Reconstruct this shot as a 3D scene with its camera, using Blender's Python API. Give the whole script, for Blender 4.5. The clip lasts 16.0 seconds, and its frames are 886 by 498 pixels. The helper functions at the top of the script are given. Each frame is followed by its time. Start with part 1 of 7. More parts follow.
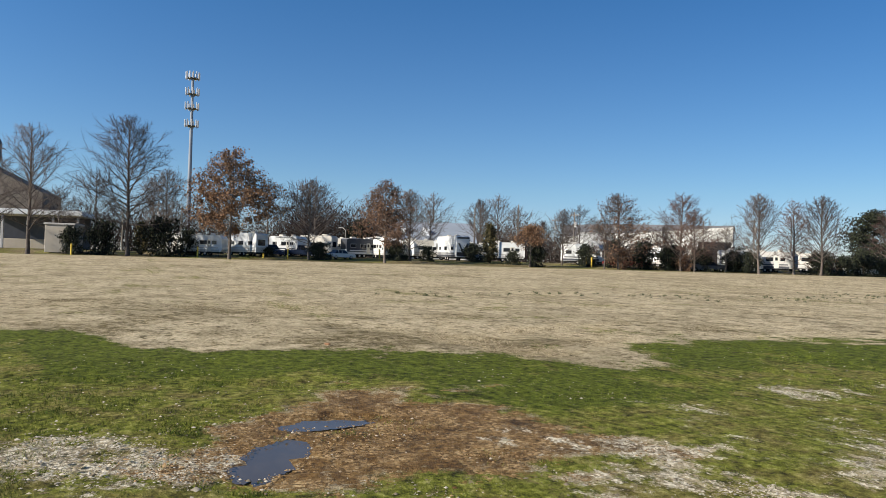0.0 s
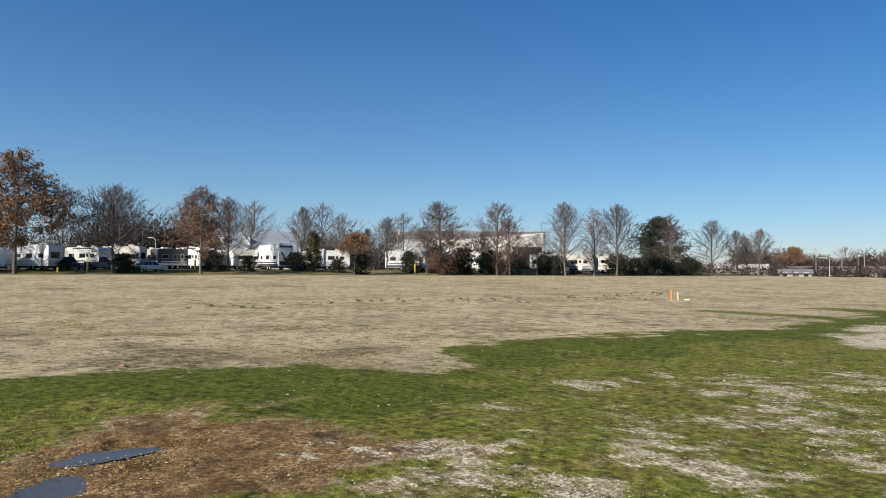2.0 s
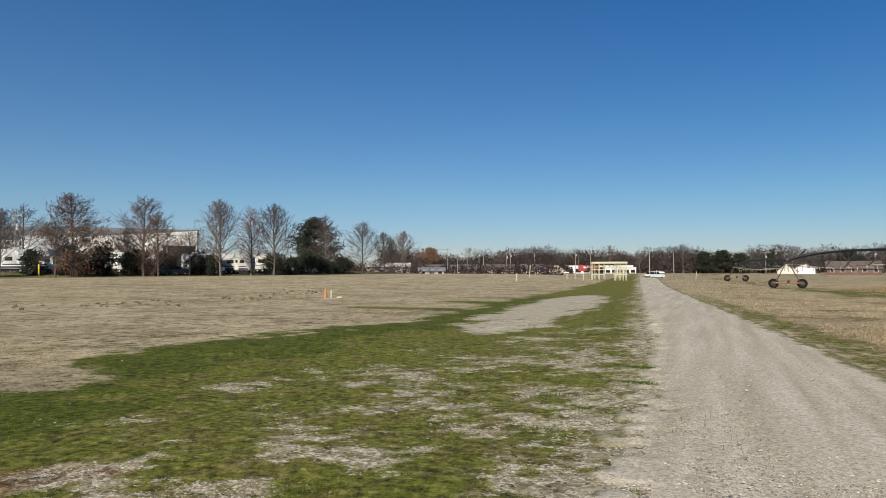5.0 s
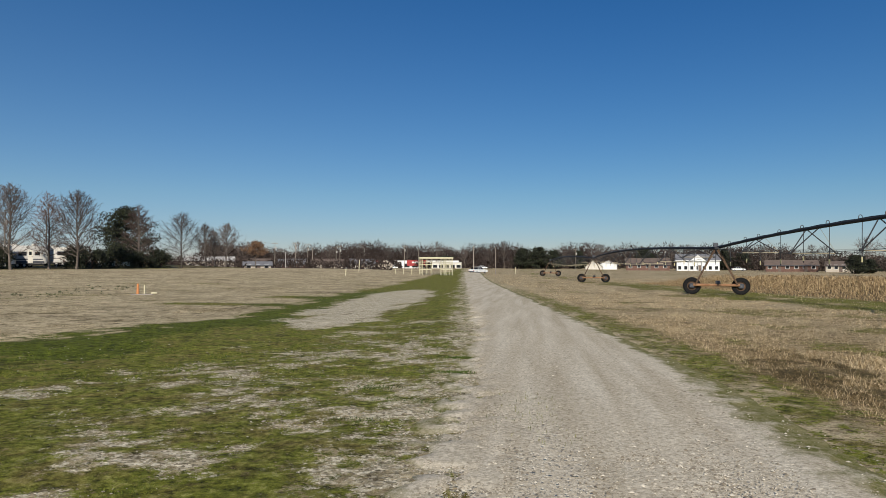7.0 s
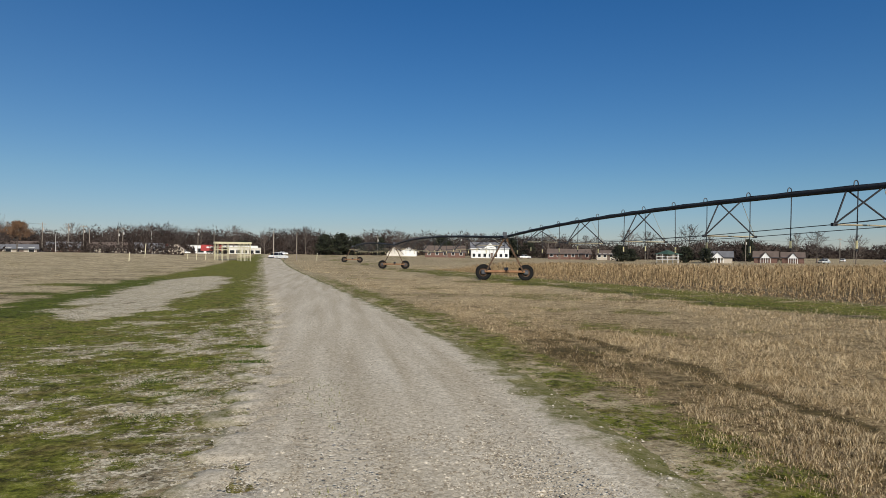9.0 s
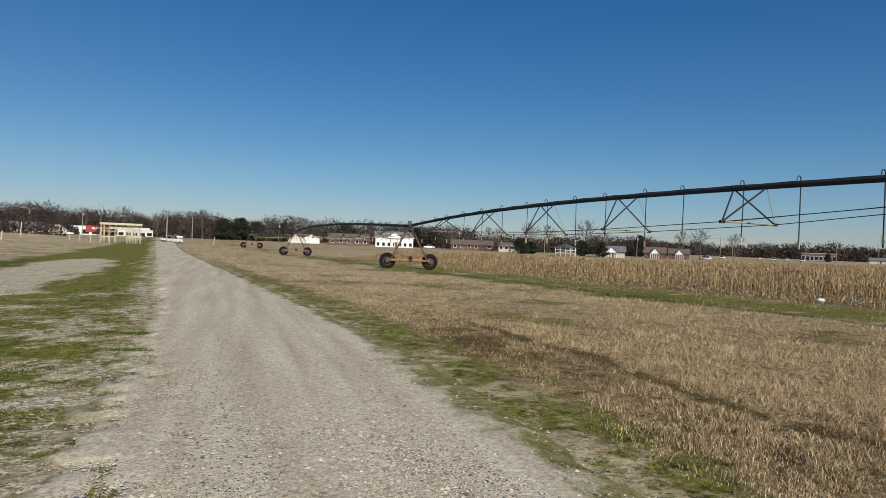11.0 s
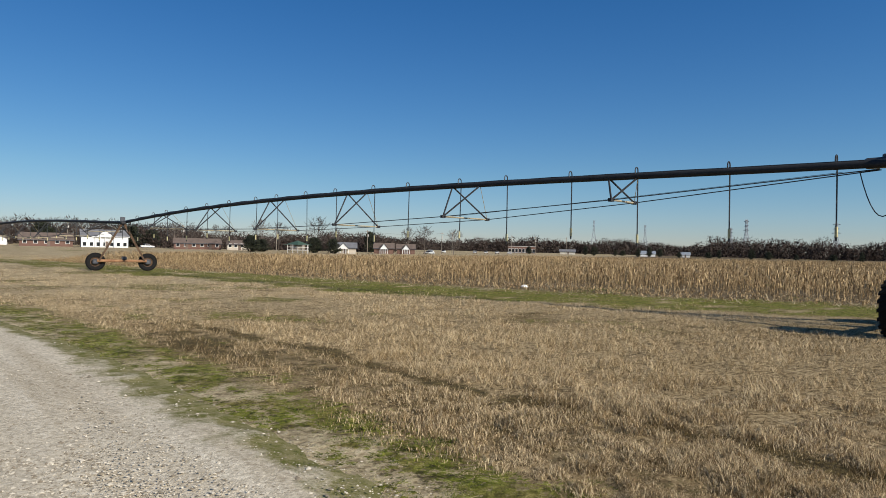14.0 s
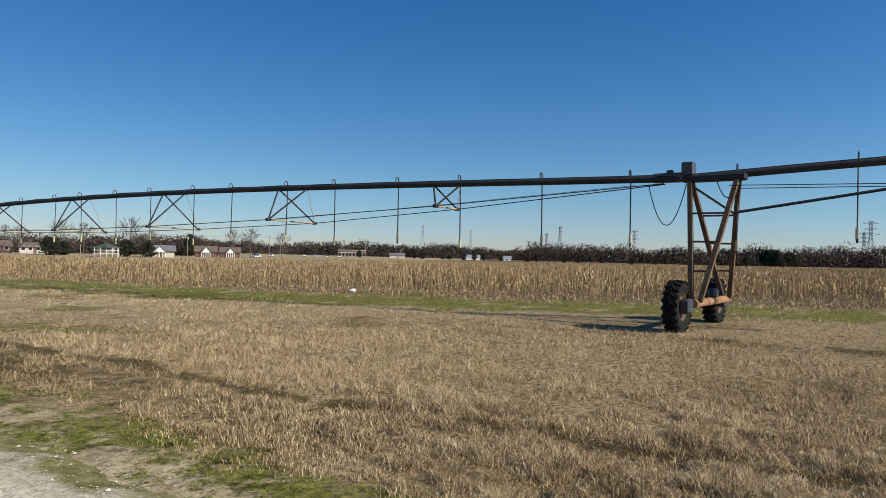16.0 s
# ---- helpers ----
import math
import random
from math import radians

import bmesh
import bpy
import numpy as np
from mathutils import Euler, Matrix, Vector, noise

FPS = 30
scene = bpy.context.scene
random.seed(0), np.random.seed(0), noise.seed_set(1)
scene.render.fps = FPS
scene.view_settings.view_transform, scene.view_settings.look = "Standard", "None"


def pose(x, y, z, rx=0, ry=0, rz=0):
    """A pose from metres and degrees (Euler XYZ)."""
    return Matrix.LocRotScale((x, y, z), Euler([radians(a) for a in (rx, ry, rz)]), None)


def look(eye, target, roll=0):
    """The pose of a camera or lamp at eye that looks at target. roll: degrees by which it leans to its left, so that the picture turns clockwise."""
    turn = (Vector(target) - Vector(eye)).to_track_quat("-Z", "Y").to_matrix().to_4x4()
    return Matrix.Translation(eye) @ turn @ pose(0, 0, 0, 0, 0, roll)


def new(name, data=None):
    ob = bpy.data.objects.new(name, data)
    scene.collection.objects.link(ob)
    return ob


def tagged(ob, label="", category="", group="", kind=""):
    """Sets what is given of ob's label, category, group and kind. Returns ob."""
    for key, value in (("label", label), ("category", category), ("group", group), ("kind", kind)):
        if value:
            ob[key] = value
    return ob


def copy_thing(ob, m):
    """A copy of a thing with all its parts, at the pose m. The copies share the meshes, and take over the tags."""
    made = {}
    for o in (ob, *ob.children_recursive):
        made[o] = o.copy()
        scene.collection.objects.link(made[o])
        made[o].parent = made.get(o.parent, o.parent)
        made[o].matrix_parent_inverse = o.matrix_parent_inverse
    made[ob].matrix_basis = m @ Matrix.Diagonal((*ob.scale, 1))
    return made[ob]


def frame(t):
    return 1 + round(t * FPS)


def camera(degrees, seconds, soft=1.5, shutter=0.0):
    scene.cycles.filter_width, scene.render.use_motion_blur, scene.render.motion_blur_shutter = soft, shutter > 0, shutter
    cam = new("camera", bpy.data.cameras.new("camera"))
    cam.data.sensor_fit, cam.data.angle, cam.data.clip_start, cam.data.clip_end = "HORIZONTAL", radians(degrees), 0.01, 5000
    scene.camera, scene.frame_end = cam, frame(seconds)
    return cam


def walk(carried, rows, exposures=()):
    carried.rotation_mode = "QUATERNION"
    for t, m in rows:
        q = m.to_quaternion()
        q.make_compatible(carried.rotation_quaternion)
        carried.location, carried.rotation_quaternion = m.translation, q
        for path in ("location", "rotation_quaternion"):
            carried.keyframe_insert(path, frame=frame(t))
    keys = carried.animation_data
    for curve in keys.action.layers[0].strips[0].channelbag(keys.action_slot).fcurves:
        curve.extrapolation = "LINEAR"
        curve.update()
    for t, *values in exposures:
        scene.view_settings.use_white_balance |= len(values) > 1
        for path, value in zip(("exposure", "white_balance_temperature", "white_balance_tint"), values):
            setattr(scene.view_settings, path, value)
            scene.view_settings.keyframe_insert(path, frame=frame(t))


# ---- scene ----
cam = camera(67.1, 16.0, soft=0.65)
PATH = [
    (0, (-0.288, 0.886, 1.561), (-2.108, 1.715, 1.589), 1.6),
    (0.5, (-0.273, 0.897, 1.568), (-2.012, 1.886, 1.552), 1.7),
    (1, (-0.264, 0.966, 1.578), (-1.93, 2.073, 1.577), 1.2),
    (1.5, (-0.217, 1.041, 1.573), (-1.809, 2.251, 1.612), 1.4),
    (2, (-0.161, 1.081, 1.588), (-1.707, 2.347, 1.647), 0.3),
    (2.5, (-0.101, 1.053, 1.609), (-1.57, 2.408, 1.662), -0.1),
    (3, (-0.111, 1.016, 1.608), (-1.44, 2.509, 1.656), -0.6),
    (3.5, (-0.093, 1.012, 1.611), (-1.294, 2.61, 1.657), -0.9),
    (4, (-0.053, 1.005, 1.61), (-1.099, 2.708, 1.66), -0.8),
    (4.5, (-0.046, 1.024, 1.611), (-0.947, 2.809, 1.658), -0.8),
    (5, (-0.032, 1.037, 1.608), (-0.779, 2.892, 1.666), -0.2),
    (5.2, (-0.027, 0.995, 1.611), (-0.714, 2.872, 1.677), 0.2),
    (7.3, (0.043, 0.97, 1.607), (-0.127, 2.962, 1.64), 0.3),
    (7.5, (0.047, 0.981, 1.611), (-0.058, 2.978, 1.636), 0.5),
    (8, (0.075, 0.979, 1.616), (0.122, 2.979, 1.631), 0.3),
    (8.5, (0.102, 0.989, 1.61), (0.295, 2.98, 1.619), 0.5),
    (9, (0.12, 0.946, 1.615), (0.447, 2.919, 1.62), 0.7),
    (9.2, (0.111, 0.948, 1.608), (0.49, 2.912, 1.608), 0.9),
    (11.3, (0.221, 1.378, 1.526), (0.91, 3.255, 1.5), 1.9),
    (11.5, (0.24, 1.424, 1.511), (1.003, 3.273, 1.485), 1.5),
    (12, (0.259, 1.483, 1.507), (1.152, 3.273, 1.485), 1.2),
    (12.5, (0.255, 1.465, 1.508), (1.233, 3.209, 1.498), 1.3),
    (13, (0.259, 1.424, 1.514), (1.374, 3.085, 1.504), 1.1),
    (13.5, (0.295, 1.445, 1.506), (1.527, 3.021, 1.506), 1.1),
    (14, (0.308, 1.444, 1.495), (1.601, 2.97, 1.491), 1.3),
    (14.5, (0.311, 1.439, 1.504), (1.64, 2.934, 1.498), 1.2),
    (15, (0.378, 1.508, 1.501), (1.845, 2.867, 1.504), 2.0),
    (15.5, (0.368, 1.445, 1.507), (1.936, 2.686, 1.528), 2.2),
    (16, (0.305, 1.324, 1.512), (1.938, 2.479, 1.531), 1.4),
]
EXPOSURES = [(0, 0.37), (2.5, 0.28), (5, 0.0), (9, -0.19), (12.5, -0.08), (16, 0.19)]
walk(cam, [(t, look(eye, target, roll)) for t, eye, target, roll in PATH], EXPOSURES)

# ---- world, sun, exposure ----
SUN_EL, SUN_AZ = radians(27), radians(174)
sky = bpy.data.worlds.new("sky")
scene.world = sky
sky.use_nodes = True
wn = sky.node_tree
tex = wn.nodes.new("ShaderNodeTexSky")
tex.sky_type, tex.sun_disc = "NISHITA", False
tex.sun_elevation, tex.sun_rotation = SUN_EL, SUN_AZ
tex.air_density, tex.dust_density, tex.ozone_density = 1.0, 0.0, 4.5
hue = wn.nodes.new("ShaderNodeHueSaturation")
wn.links.new(tex.outputs[0], hue.inputs["Color"])
tint = wn.nodes.new("ShaderNodeMix")
tint.data_type, tint.blend_type = "RGBA", "MULTIPLY"
tint.inputs[0].default_value = 1.0
co = wn.nodes.new("ShaderNodeTexCoord")
sep = wn.nodes.new("ShaderNodeSeparateXYZ")
up = wn.nodes.new("ShaderNodeValToRGB")
# clear winter air: bluer towards the horizon
for k, (p, c) in enumerate(((0.0, (0.82, 0.85, 1.10)), (0.10, (0.81, 0.94, 1.05)), (0.42, (0.44, 0.87, 1.14)), (0.75, (0.74, 0.78, 0.82)))):
    e = up.color_ramp.elements[k] if k < 2 else up.color_ramp.elements.new(p)
    e.position, e.color = p, (*c, 1)
wn.links.new(co.outputs["Generated"], sep.inputs[0])
wn.links.new(sep.outputs[2], up.inputs[0])
# paler blue on the western side
west = wn.nodes.new("ShaderNodeMapRange")
west.inputs[1].default_value, west.inputs[2].default_value = -0.9, 0.1
west.inputs[3].default_value, west.inputs[4].default_value = 1.0, 1.14
wn.links.new(sep.outputs[0], west.inputs[0])
wn.links.new(west.outputs[0], hue.inputs["Saturation"])
wn.links.new(up.outputs[0], tint.inputs[7])
wn.links.new(hue.outputs[0], tint.inputs[6])
wn.links.new(tint.outputs[2], wn.nodes["Background"].inputs[0])
# the clear air scatters more evenly across the sky than the bare model
toward, even = wn.nodes.new("ShaderNodeVectorMath"), wn.nodes.new("ShaderNodeMapRange")
toward.operation = "DOT_PRODUCT"
toward.inputs[1].default_value = (math.sin(SUN_AZ), math.cos(SUN_AZ), 0)
even.inputs[1].default_value, even.inputs[2].default_value = -1.0, 0.1
even.inputs[3].default_value, even.inputs[4].default_value = 0.067, 0.096
wn.links.new(co.outputs["Generated"], toward.inputs[0])
wn.links.new(toward.outputs["Value"], even.inputs[0])
wn.links.new(even.outputs[0], wn.nodes["Background"].inputs[1])
lamp = bpy.data.lights.new("sun", "SUN")
lamp.energy, lamp.angle, lamp.color = 5.5, radians(0.55), (1.0, 0.93, 0.82)
sun = new("sun", lamp)
sun.matrix_world = look((0, 0, 60), (0 - math.sin(SUN_AZ) * math.cos(SUN_EL), 0 - math.cos(SUN_AZ) * math.cos(SUN_EL), 60 - math.sin(SUN_EL)))

# ---- numbers of the plan ----
rng = np.random.default_rng(7)


def vnoise(x, y, seed=0):
    """Smooth value noise, 0 to 1."""
    x, y = np.asarray(x, float), np.asarray(y, float)
    xi, yi = np.floor(x), np.floor(y)
    fx, fy = x - xi, y - yi
    fx, fy = fx * fx * (3 - 2 * fx), fy * fy * (3 - 2 * fy)

    def h(a, b):
        v = np.sin(a * 127.1 + b * 311.7 + seed * 74.7) * 43758.5453
        return v - np.floor(v)

    return (h(xi, yi) * (1 - fx) + h(xi + 1, yi) * fx) * (1 - fy) + (h(xi, yi + 1) * (1 - fx) + h(xi + 1, yi + 1) * fx) * fy


def fbm(x, y, seed=0, octaves=4):
    out, amp, tot = 0, 1.0, 0
    for k in range(octaves):
        out = out + amp * vnoise(np.asarray(x) * 2**k, np.asarray(y) * 2**k, seed + k)
        tot += amp
        amp *= 0.55
    return out / tot


def smooth(v, a, b):
    t = np.clip((np.asarray(v, float) - a) / (b - a), 0, 1)
    return t * t * (3 - 2 * t)


def height(x, y):
    """The lie of the land."""
    x, y = np.asarray(x, float), np.asarray(y, float)
    zf = -0.0103 * (np.clip(y, 6, 128) - 6) + 0.3 * smooth(y, 150, 400)
    u = -0.92 * x + 0.39 * y
    w = smooth(u, 30, 88) * (1 - smooth(y, 118, 175))
    return zf * (1 - w) + w * 0.6 + (1 - smooth(y, 118, 175)) * 0.65 * smooth(u, 98, 116)


def road_mid(y):
    y = np.asarray(y, float)
    return 1.1 - 0.1 * (np.logaddexp(0, (y - 12) / 2.5) * 2.5)


def tan_edge(y):
    return np.interp(y, [-60, -1.4, -0.3, 1.2, 4, 7, 11.6, 15, 20.6, 30, 50, 80, 155, 300],
                     [-26, -15, -14.2, -11.2, -10.6, -10.2, -11, -10.9, -9.4, -10.2, -12.5, -14, -18, -34])


def corn_edge(y):
    return np.interp(y, [-60, 5, 13, 20, 30, 47, 90, 130, 200], [52, 26, 21.8, 19.6, 18.4, 16.4, 12.5, 8.2, 2])


def corn_north(x):
    return 84 + 0.45 * (np.asarray(x, float) - 12)


def zones(x, y):
    """How far each square of ground is gravel, living grass, mud or dead grass."""
    x, y = np.asarray(x, float), np.asarray(y, float)
    n1, n2, n3 = fbm(x * 0.35, y * 0.35, 3), fbm(x * 1.3, y * 1.0, 11), fbm(x * 4.5, y * 4.0, 23)
    mid = road_mid(y)
    d = x - mid
    left = np.clip(-d - 2.1, 0, None)
    edge = tan_edge(y)
    inside = smooth(x - edge + (n1 - 0.5) * 2.2 + (n2 - 0.5) * 2.4 + (n3 - 0.5) * 1.0, -0.5, 0.5) * (d < 0)
    notch = smooth(1.0 - np.hypot((x + 9.9) / 1.9, (y - 7.9) / 1.6) + (n2 - 0.5) * 0.9, 0, 0.3)
    inside = inside * (1 - notch)
    outlier = smooth(1.0 - np.hypot((x + 14) / 3.2, (y - 29) / 0.9) + (n2 - 0.5), 0, 0.3) + smooth(1.0 - np.hypot((x + 12) / 3.4, (y - 37) / 2.0) + (n2 - 0.5), 0, 0.3)
    # bare gravel: strewn near the lane, in spots, and one large patch
    px = np.interp(y, [18, 19.5, 27, 45, 50, 53], [-5.8, -5.9, -6.7, -8.2, -8.6, -8.6])
    pw = np.interp(y, [17.5, 19.5, 27, 45, 50, 54], [0.0, 1.2, 1.7, 2.0, 1.5, 0.0])
    patch = smooth(pw - np.abs(x - px) + (n2 - 0.5) * 2.2 + (n3 - 0.5) * 1.2, -0.3, 0.6) * (pw > 0)
    near = smooth(x, -8.5, -3.0) * (1 - smooth(y, 17, 30)) * smooth(y, 3.2, 6.5)
    n4 = fbm(x * 0.9, y * 1.1, 29)
    spots = smooth(0.30 * n2 + 0.40 * n3 + 0.3 * n4 + 0.06 * near - 0.20 * (1 - near), 0.49, 0.74)
    verge = smooth(0.8 - left + (n2 - 0.5) * 1.7 + (n3 - 0.5) * 1.2, -0.1, 1.0)
    mudc = smooth(1.0 - np.hypot((x + 5.7) / 1.85, (y - 3.1) / 2.2) + (n2 - 0.5) * 1.3 + (n3 - 0.5) * 0.5, 0.0, 0.35)
    low = smooth(1.0 - np.hypot((x + 5.7) / 1.5, (y - 0.7) / 1.0) + (n2 - 0.5) * 1.3, 0.0, 0.4) + smooth(1.0 - np.hypot((x + 4.35) / 0.8, (y - 4.9) / 0.45) + (n2 - 0.5) * 1.2, 0.0, 0.4) + smooth(1.0 - np.hypot((x + 6.15) / 0.6, (y - 8.7) / 0.5) + (n2 - 0.5) * 1.2, 0.0, 0.4)
    low = low + sum(smooth(1.0 - np.hypot((x - gx) / a, (y - gy) / b) + (n2 - 0.5) * 1.4 + (n3 - 0.5) * 1.2, 0.0, 0.5) for gx, gy, a, b in ((-3.9, 4.3, 1.3, 1.0), (-5.0, 10.3, 1.4, 1.3), (-3.0, 6.6, 0.9, 0.8), (-4.0, 12.4, 1.0, 1.2), (-3.2, 9.0, 0.7, 0.8)))
    gravel = np.clip(np.maximum.reduce([patch, spots * (x > -12) * 0.85, verge * 0.62, np.clip(low, 0, 1) * smooth(n3 * 0.6 + n2 * 0.4, 0.40, 0.62) * 0.68]), 0, 1) * inside
    mud = mudc * inside
    bare = np.maximum(gravel, mud * smooth(n2 * 0.6 + n3 * 0.4, 0.36, 0.54))
    green = np.clip(inside * (1 - bare) + outlier * (d < 0), 0, 1)
    # right of the lane: a mossy strip, tall dead grass, a green strip before the corn
    strip = smooth(d + (n2 - 0.5) * 0.8, 1.25, 1.9) * (1 - smooth(d + (n2 - 0.5) * 1.2, 2.5, 3.1)) * (1 - smooth(y, 25, 70) * 0.6)
    ce = corn_edge(y)
    belt = (1 - smooth(y, 60, 95) * 0.7) * smooth(x - ce + 6.3 + (n1 - 0.5) * 3 + (n2 - 0.5) * 1.6, 0, 0.8) * (1 - smooth(x - ce, -0.8, 1.5))
    fleck = smooth(fbm(x * 0.22, y * 0.5, 43) * 0.45 + n2 * 0.35 + n3 * 0.2, 0.53, 0.66) * (d < -2) * (1 - inside) * (1 - smooth(y, 60, 110))
    tuft = smooth(n1 * 0.7 + n2 * 0.3, 0.60, 0.68) * (d > 3.4) * smooth(y, 6, 12)
    green = np.clip(green + strip * 0.72 * smooth(n2 * 0.5 + n3 * 0.5, 0.30, 0.52) + belt * 0.85 * smooth(n2 * 0.6 + n3 * 0.4, 0.26, 0.48) + tuft * 0.55 + fleck * 0.5, 0, 1)
    corn = smooth(x - ce, -0.5, 1.0) * (1 - smooth(y - corn_north(x), -4, 4))
    dark = smooth(fbm(x * 0.10, y * 0.16, 41) * 0.5 + n1 * 0.3 + n2 * 0.2, 0.53, 0.68)
    rx = np.interp(y, [0, 2, 3, 5, 7, 9, 10.5, 20], [5.9, 5.65, 5.45, 5.35, 5.1, 5.2, 5.15, 4.4]) + (n2 - 0.5) * 0.5
    rut = smooth(0.30 - np.abs(x - rx), 0, 0.22) * smooth(n2 * 0.5 + n3 * 0.5, 0.30, 0.46) * (1 - smooth(y, 11, 18))
    rx = np.interp(y, [0, 3, 8, 10.5, 13], [14.2, 13.7, 13.4, 13.4, 12.2]) + (n2 - 0.5) * 0.8
    rut = np.maximum(rut, 0.9 * smooth(0.30 - np.abs(x - rx), 0, 0.25) * smooth(n2 * 0.6 + n3 * 0.4, 0.36, 0.5) * (1 - smooth(y, 12, 15)))
    rut = np.maximum(rut, 0.45 * smooth(d, 2.6, 3.0) * (1 - smooth(d + (n2 - 0.5), 3.7, 4.3)) * (1 - smooth(y, 12, 20)))
    park = smooth(-0.92 * x + 0.39 * y, 90, 96) * (1 - smooth(y, 120, 170))
    dark = np.clip(dark * np.where(d > 2, 0.55, 0.5) + rut * (d > 2.4) + park * 0.6, 0, 1)
    green = np.clip(green + park * smooth(n1, 0.4, 0.6) * 0.7, 0, 1)
    return gravel, green, mud, corn, dark, inside


def lushness(x, y):
    """Where the winter grass grows thick and dark, along the dead field."""
    n1, n2, n3 = fbm(x * 0.3, y * 0.3, 131), fbm(x * 1.1, y * 1.1, 133), fbm(x * 4, y * 4, 135)
    run = x - tan_edge(y)
    return smooth(3.6 - run + (n1 - 0.5) * 7.0 + (n2 - 0.5) * 4.0 + (n3 - 0.5) * 2, 0, 1.6) * smooth(run, -2.5, -1.5) * (1 - smooth(y, 35, 60)) * (1 - smooth(run, 4.4, 6.6))


# ---- materials ----
def mat(name, color, rough=0.7, color2=None, scale=6.0, fine=60.0, bump=0.15, metal=0.0, spread=0.5, random=0.0, island=0.0, dist=0.02, spec=0.5):
    """A surface with colour that varies at two scales, fine relief and, where asked, from piece to piece."""
    m = bpy.data.materials.new(name)
    m.use_nodes = True
    nt = m.node_tree
    N, Lk = nt.nodes, nt.links
    b = N["Principled BSDF"]
    b.inputs["Roughness"].default_value, b.inputs["Metallic"].default_value = rough, metal
    b.inputs["Specular IOR Level"].default_value = spec
    co = N.new("ShaderNodeTexCoord")
    n1, n2 = N.new("ShaderNodeTexNoise"), N.new("ShaderNodeTexNoise")
    n1.inputs["Scale"].default_value, n1.inputs["Detail"].default_value = scale, 4
    n2.inputs["Scale"].default_value, n2.inputs["Detail"].default_value = fine, 3
    Lk.new(co.outputs["Object"], n1.inputs["Vector"])
    Lk.new(co.outputs["Object"], n2.inputs["Vector"])
    add = N.new("ShaderNodeMath")
    add.operation = "MULTIPLY_ADD"
    add.inputs[1].default_value, add.inputs[2].default_value = 0.5, -0.05
    Lk.new(n2.outputs[0], add.inputs[0])
    mix0 = N.new("ShaderNodeMath")
    mix0.operation = "MULTIPLY_ADD"
    mix0.inputs[1].default_value = 0.6
    Lk.new(n1.outputs[0], mix0.inputs[0])
    Lk.new(add.outputs[0], mix0.inputs[2])
    ramp = N.new("ShaderNodeValToRGB")
    c2 = color2 or tuple(c * (1 - spread * 0.6) for c in color)
    ramp.color_ramp.elements[0].position, ramp.color_ramp.elements[1].position = 0.32, 0.68
    ramp.color_ramp.elements[0].color, ramp.color_ramp.elements[1].color = (*c2, 1), (*color, 1)
    out = mix0.outputs[0]
    for amount, node, socket in ((random, "ShaderNodeObjectInfo", "Random"), (island, "ShaderNodeNewGeometry", "Random Per Island")):
        if amount:
            r, ma = N.new(node), N.new("ShaderNodeMath")
            ma.operation = "MULTIPLY_ADD"
            ma.inputs[1].default_value = amount
            Lk.new(r.outputs[socket], ma.inputs[0])
            sub = N.new("ShaderNodeMath")
            sub.operation = "SUBTRACT"
            sub.inputs[1].default_value = amount / 2
            Lk.new(out, sub.inputs[0])
            Lk.new(sub.outputs[0], ma.inputs[2])
            out = ma.outputs[0]
    Lk.new(out, ramp.inputs[0])
    Lk.new(ramp.outputs[0], b.inputs["Base Color"])
    if bump:
        bp = N.new("ShaderNodeBump")
        bp.inputs["Strength"].default_value, bp.inputs["Distance"].default_value = bump, dist
        Lk.new(n2.outputs[0], bp.inputs["Height"])
        Lk.new(bp.outputs[0], b.inputs["Normal"])
    return m


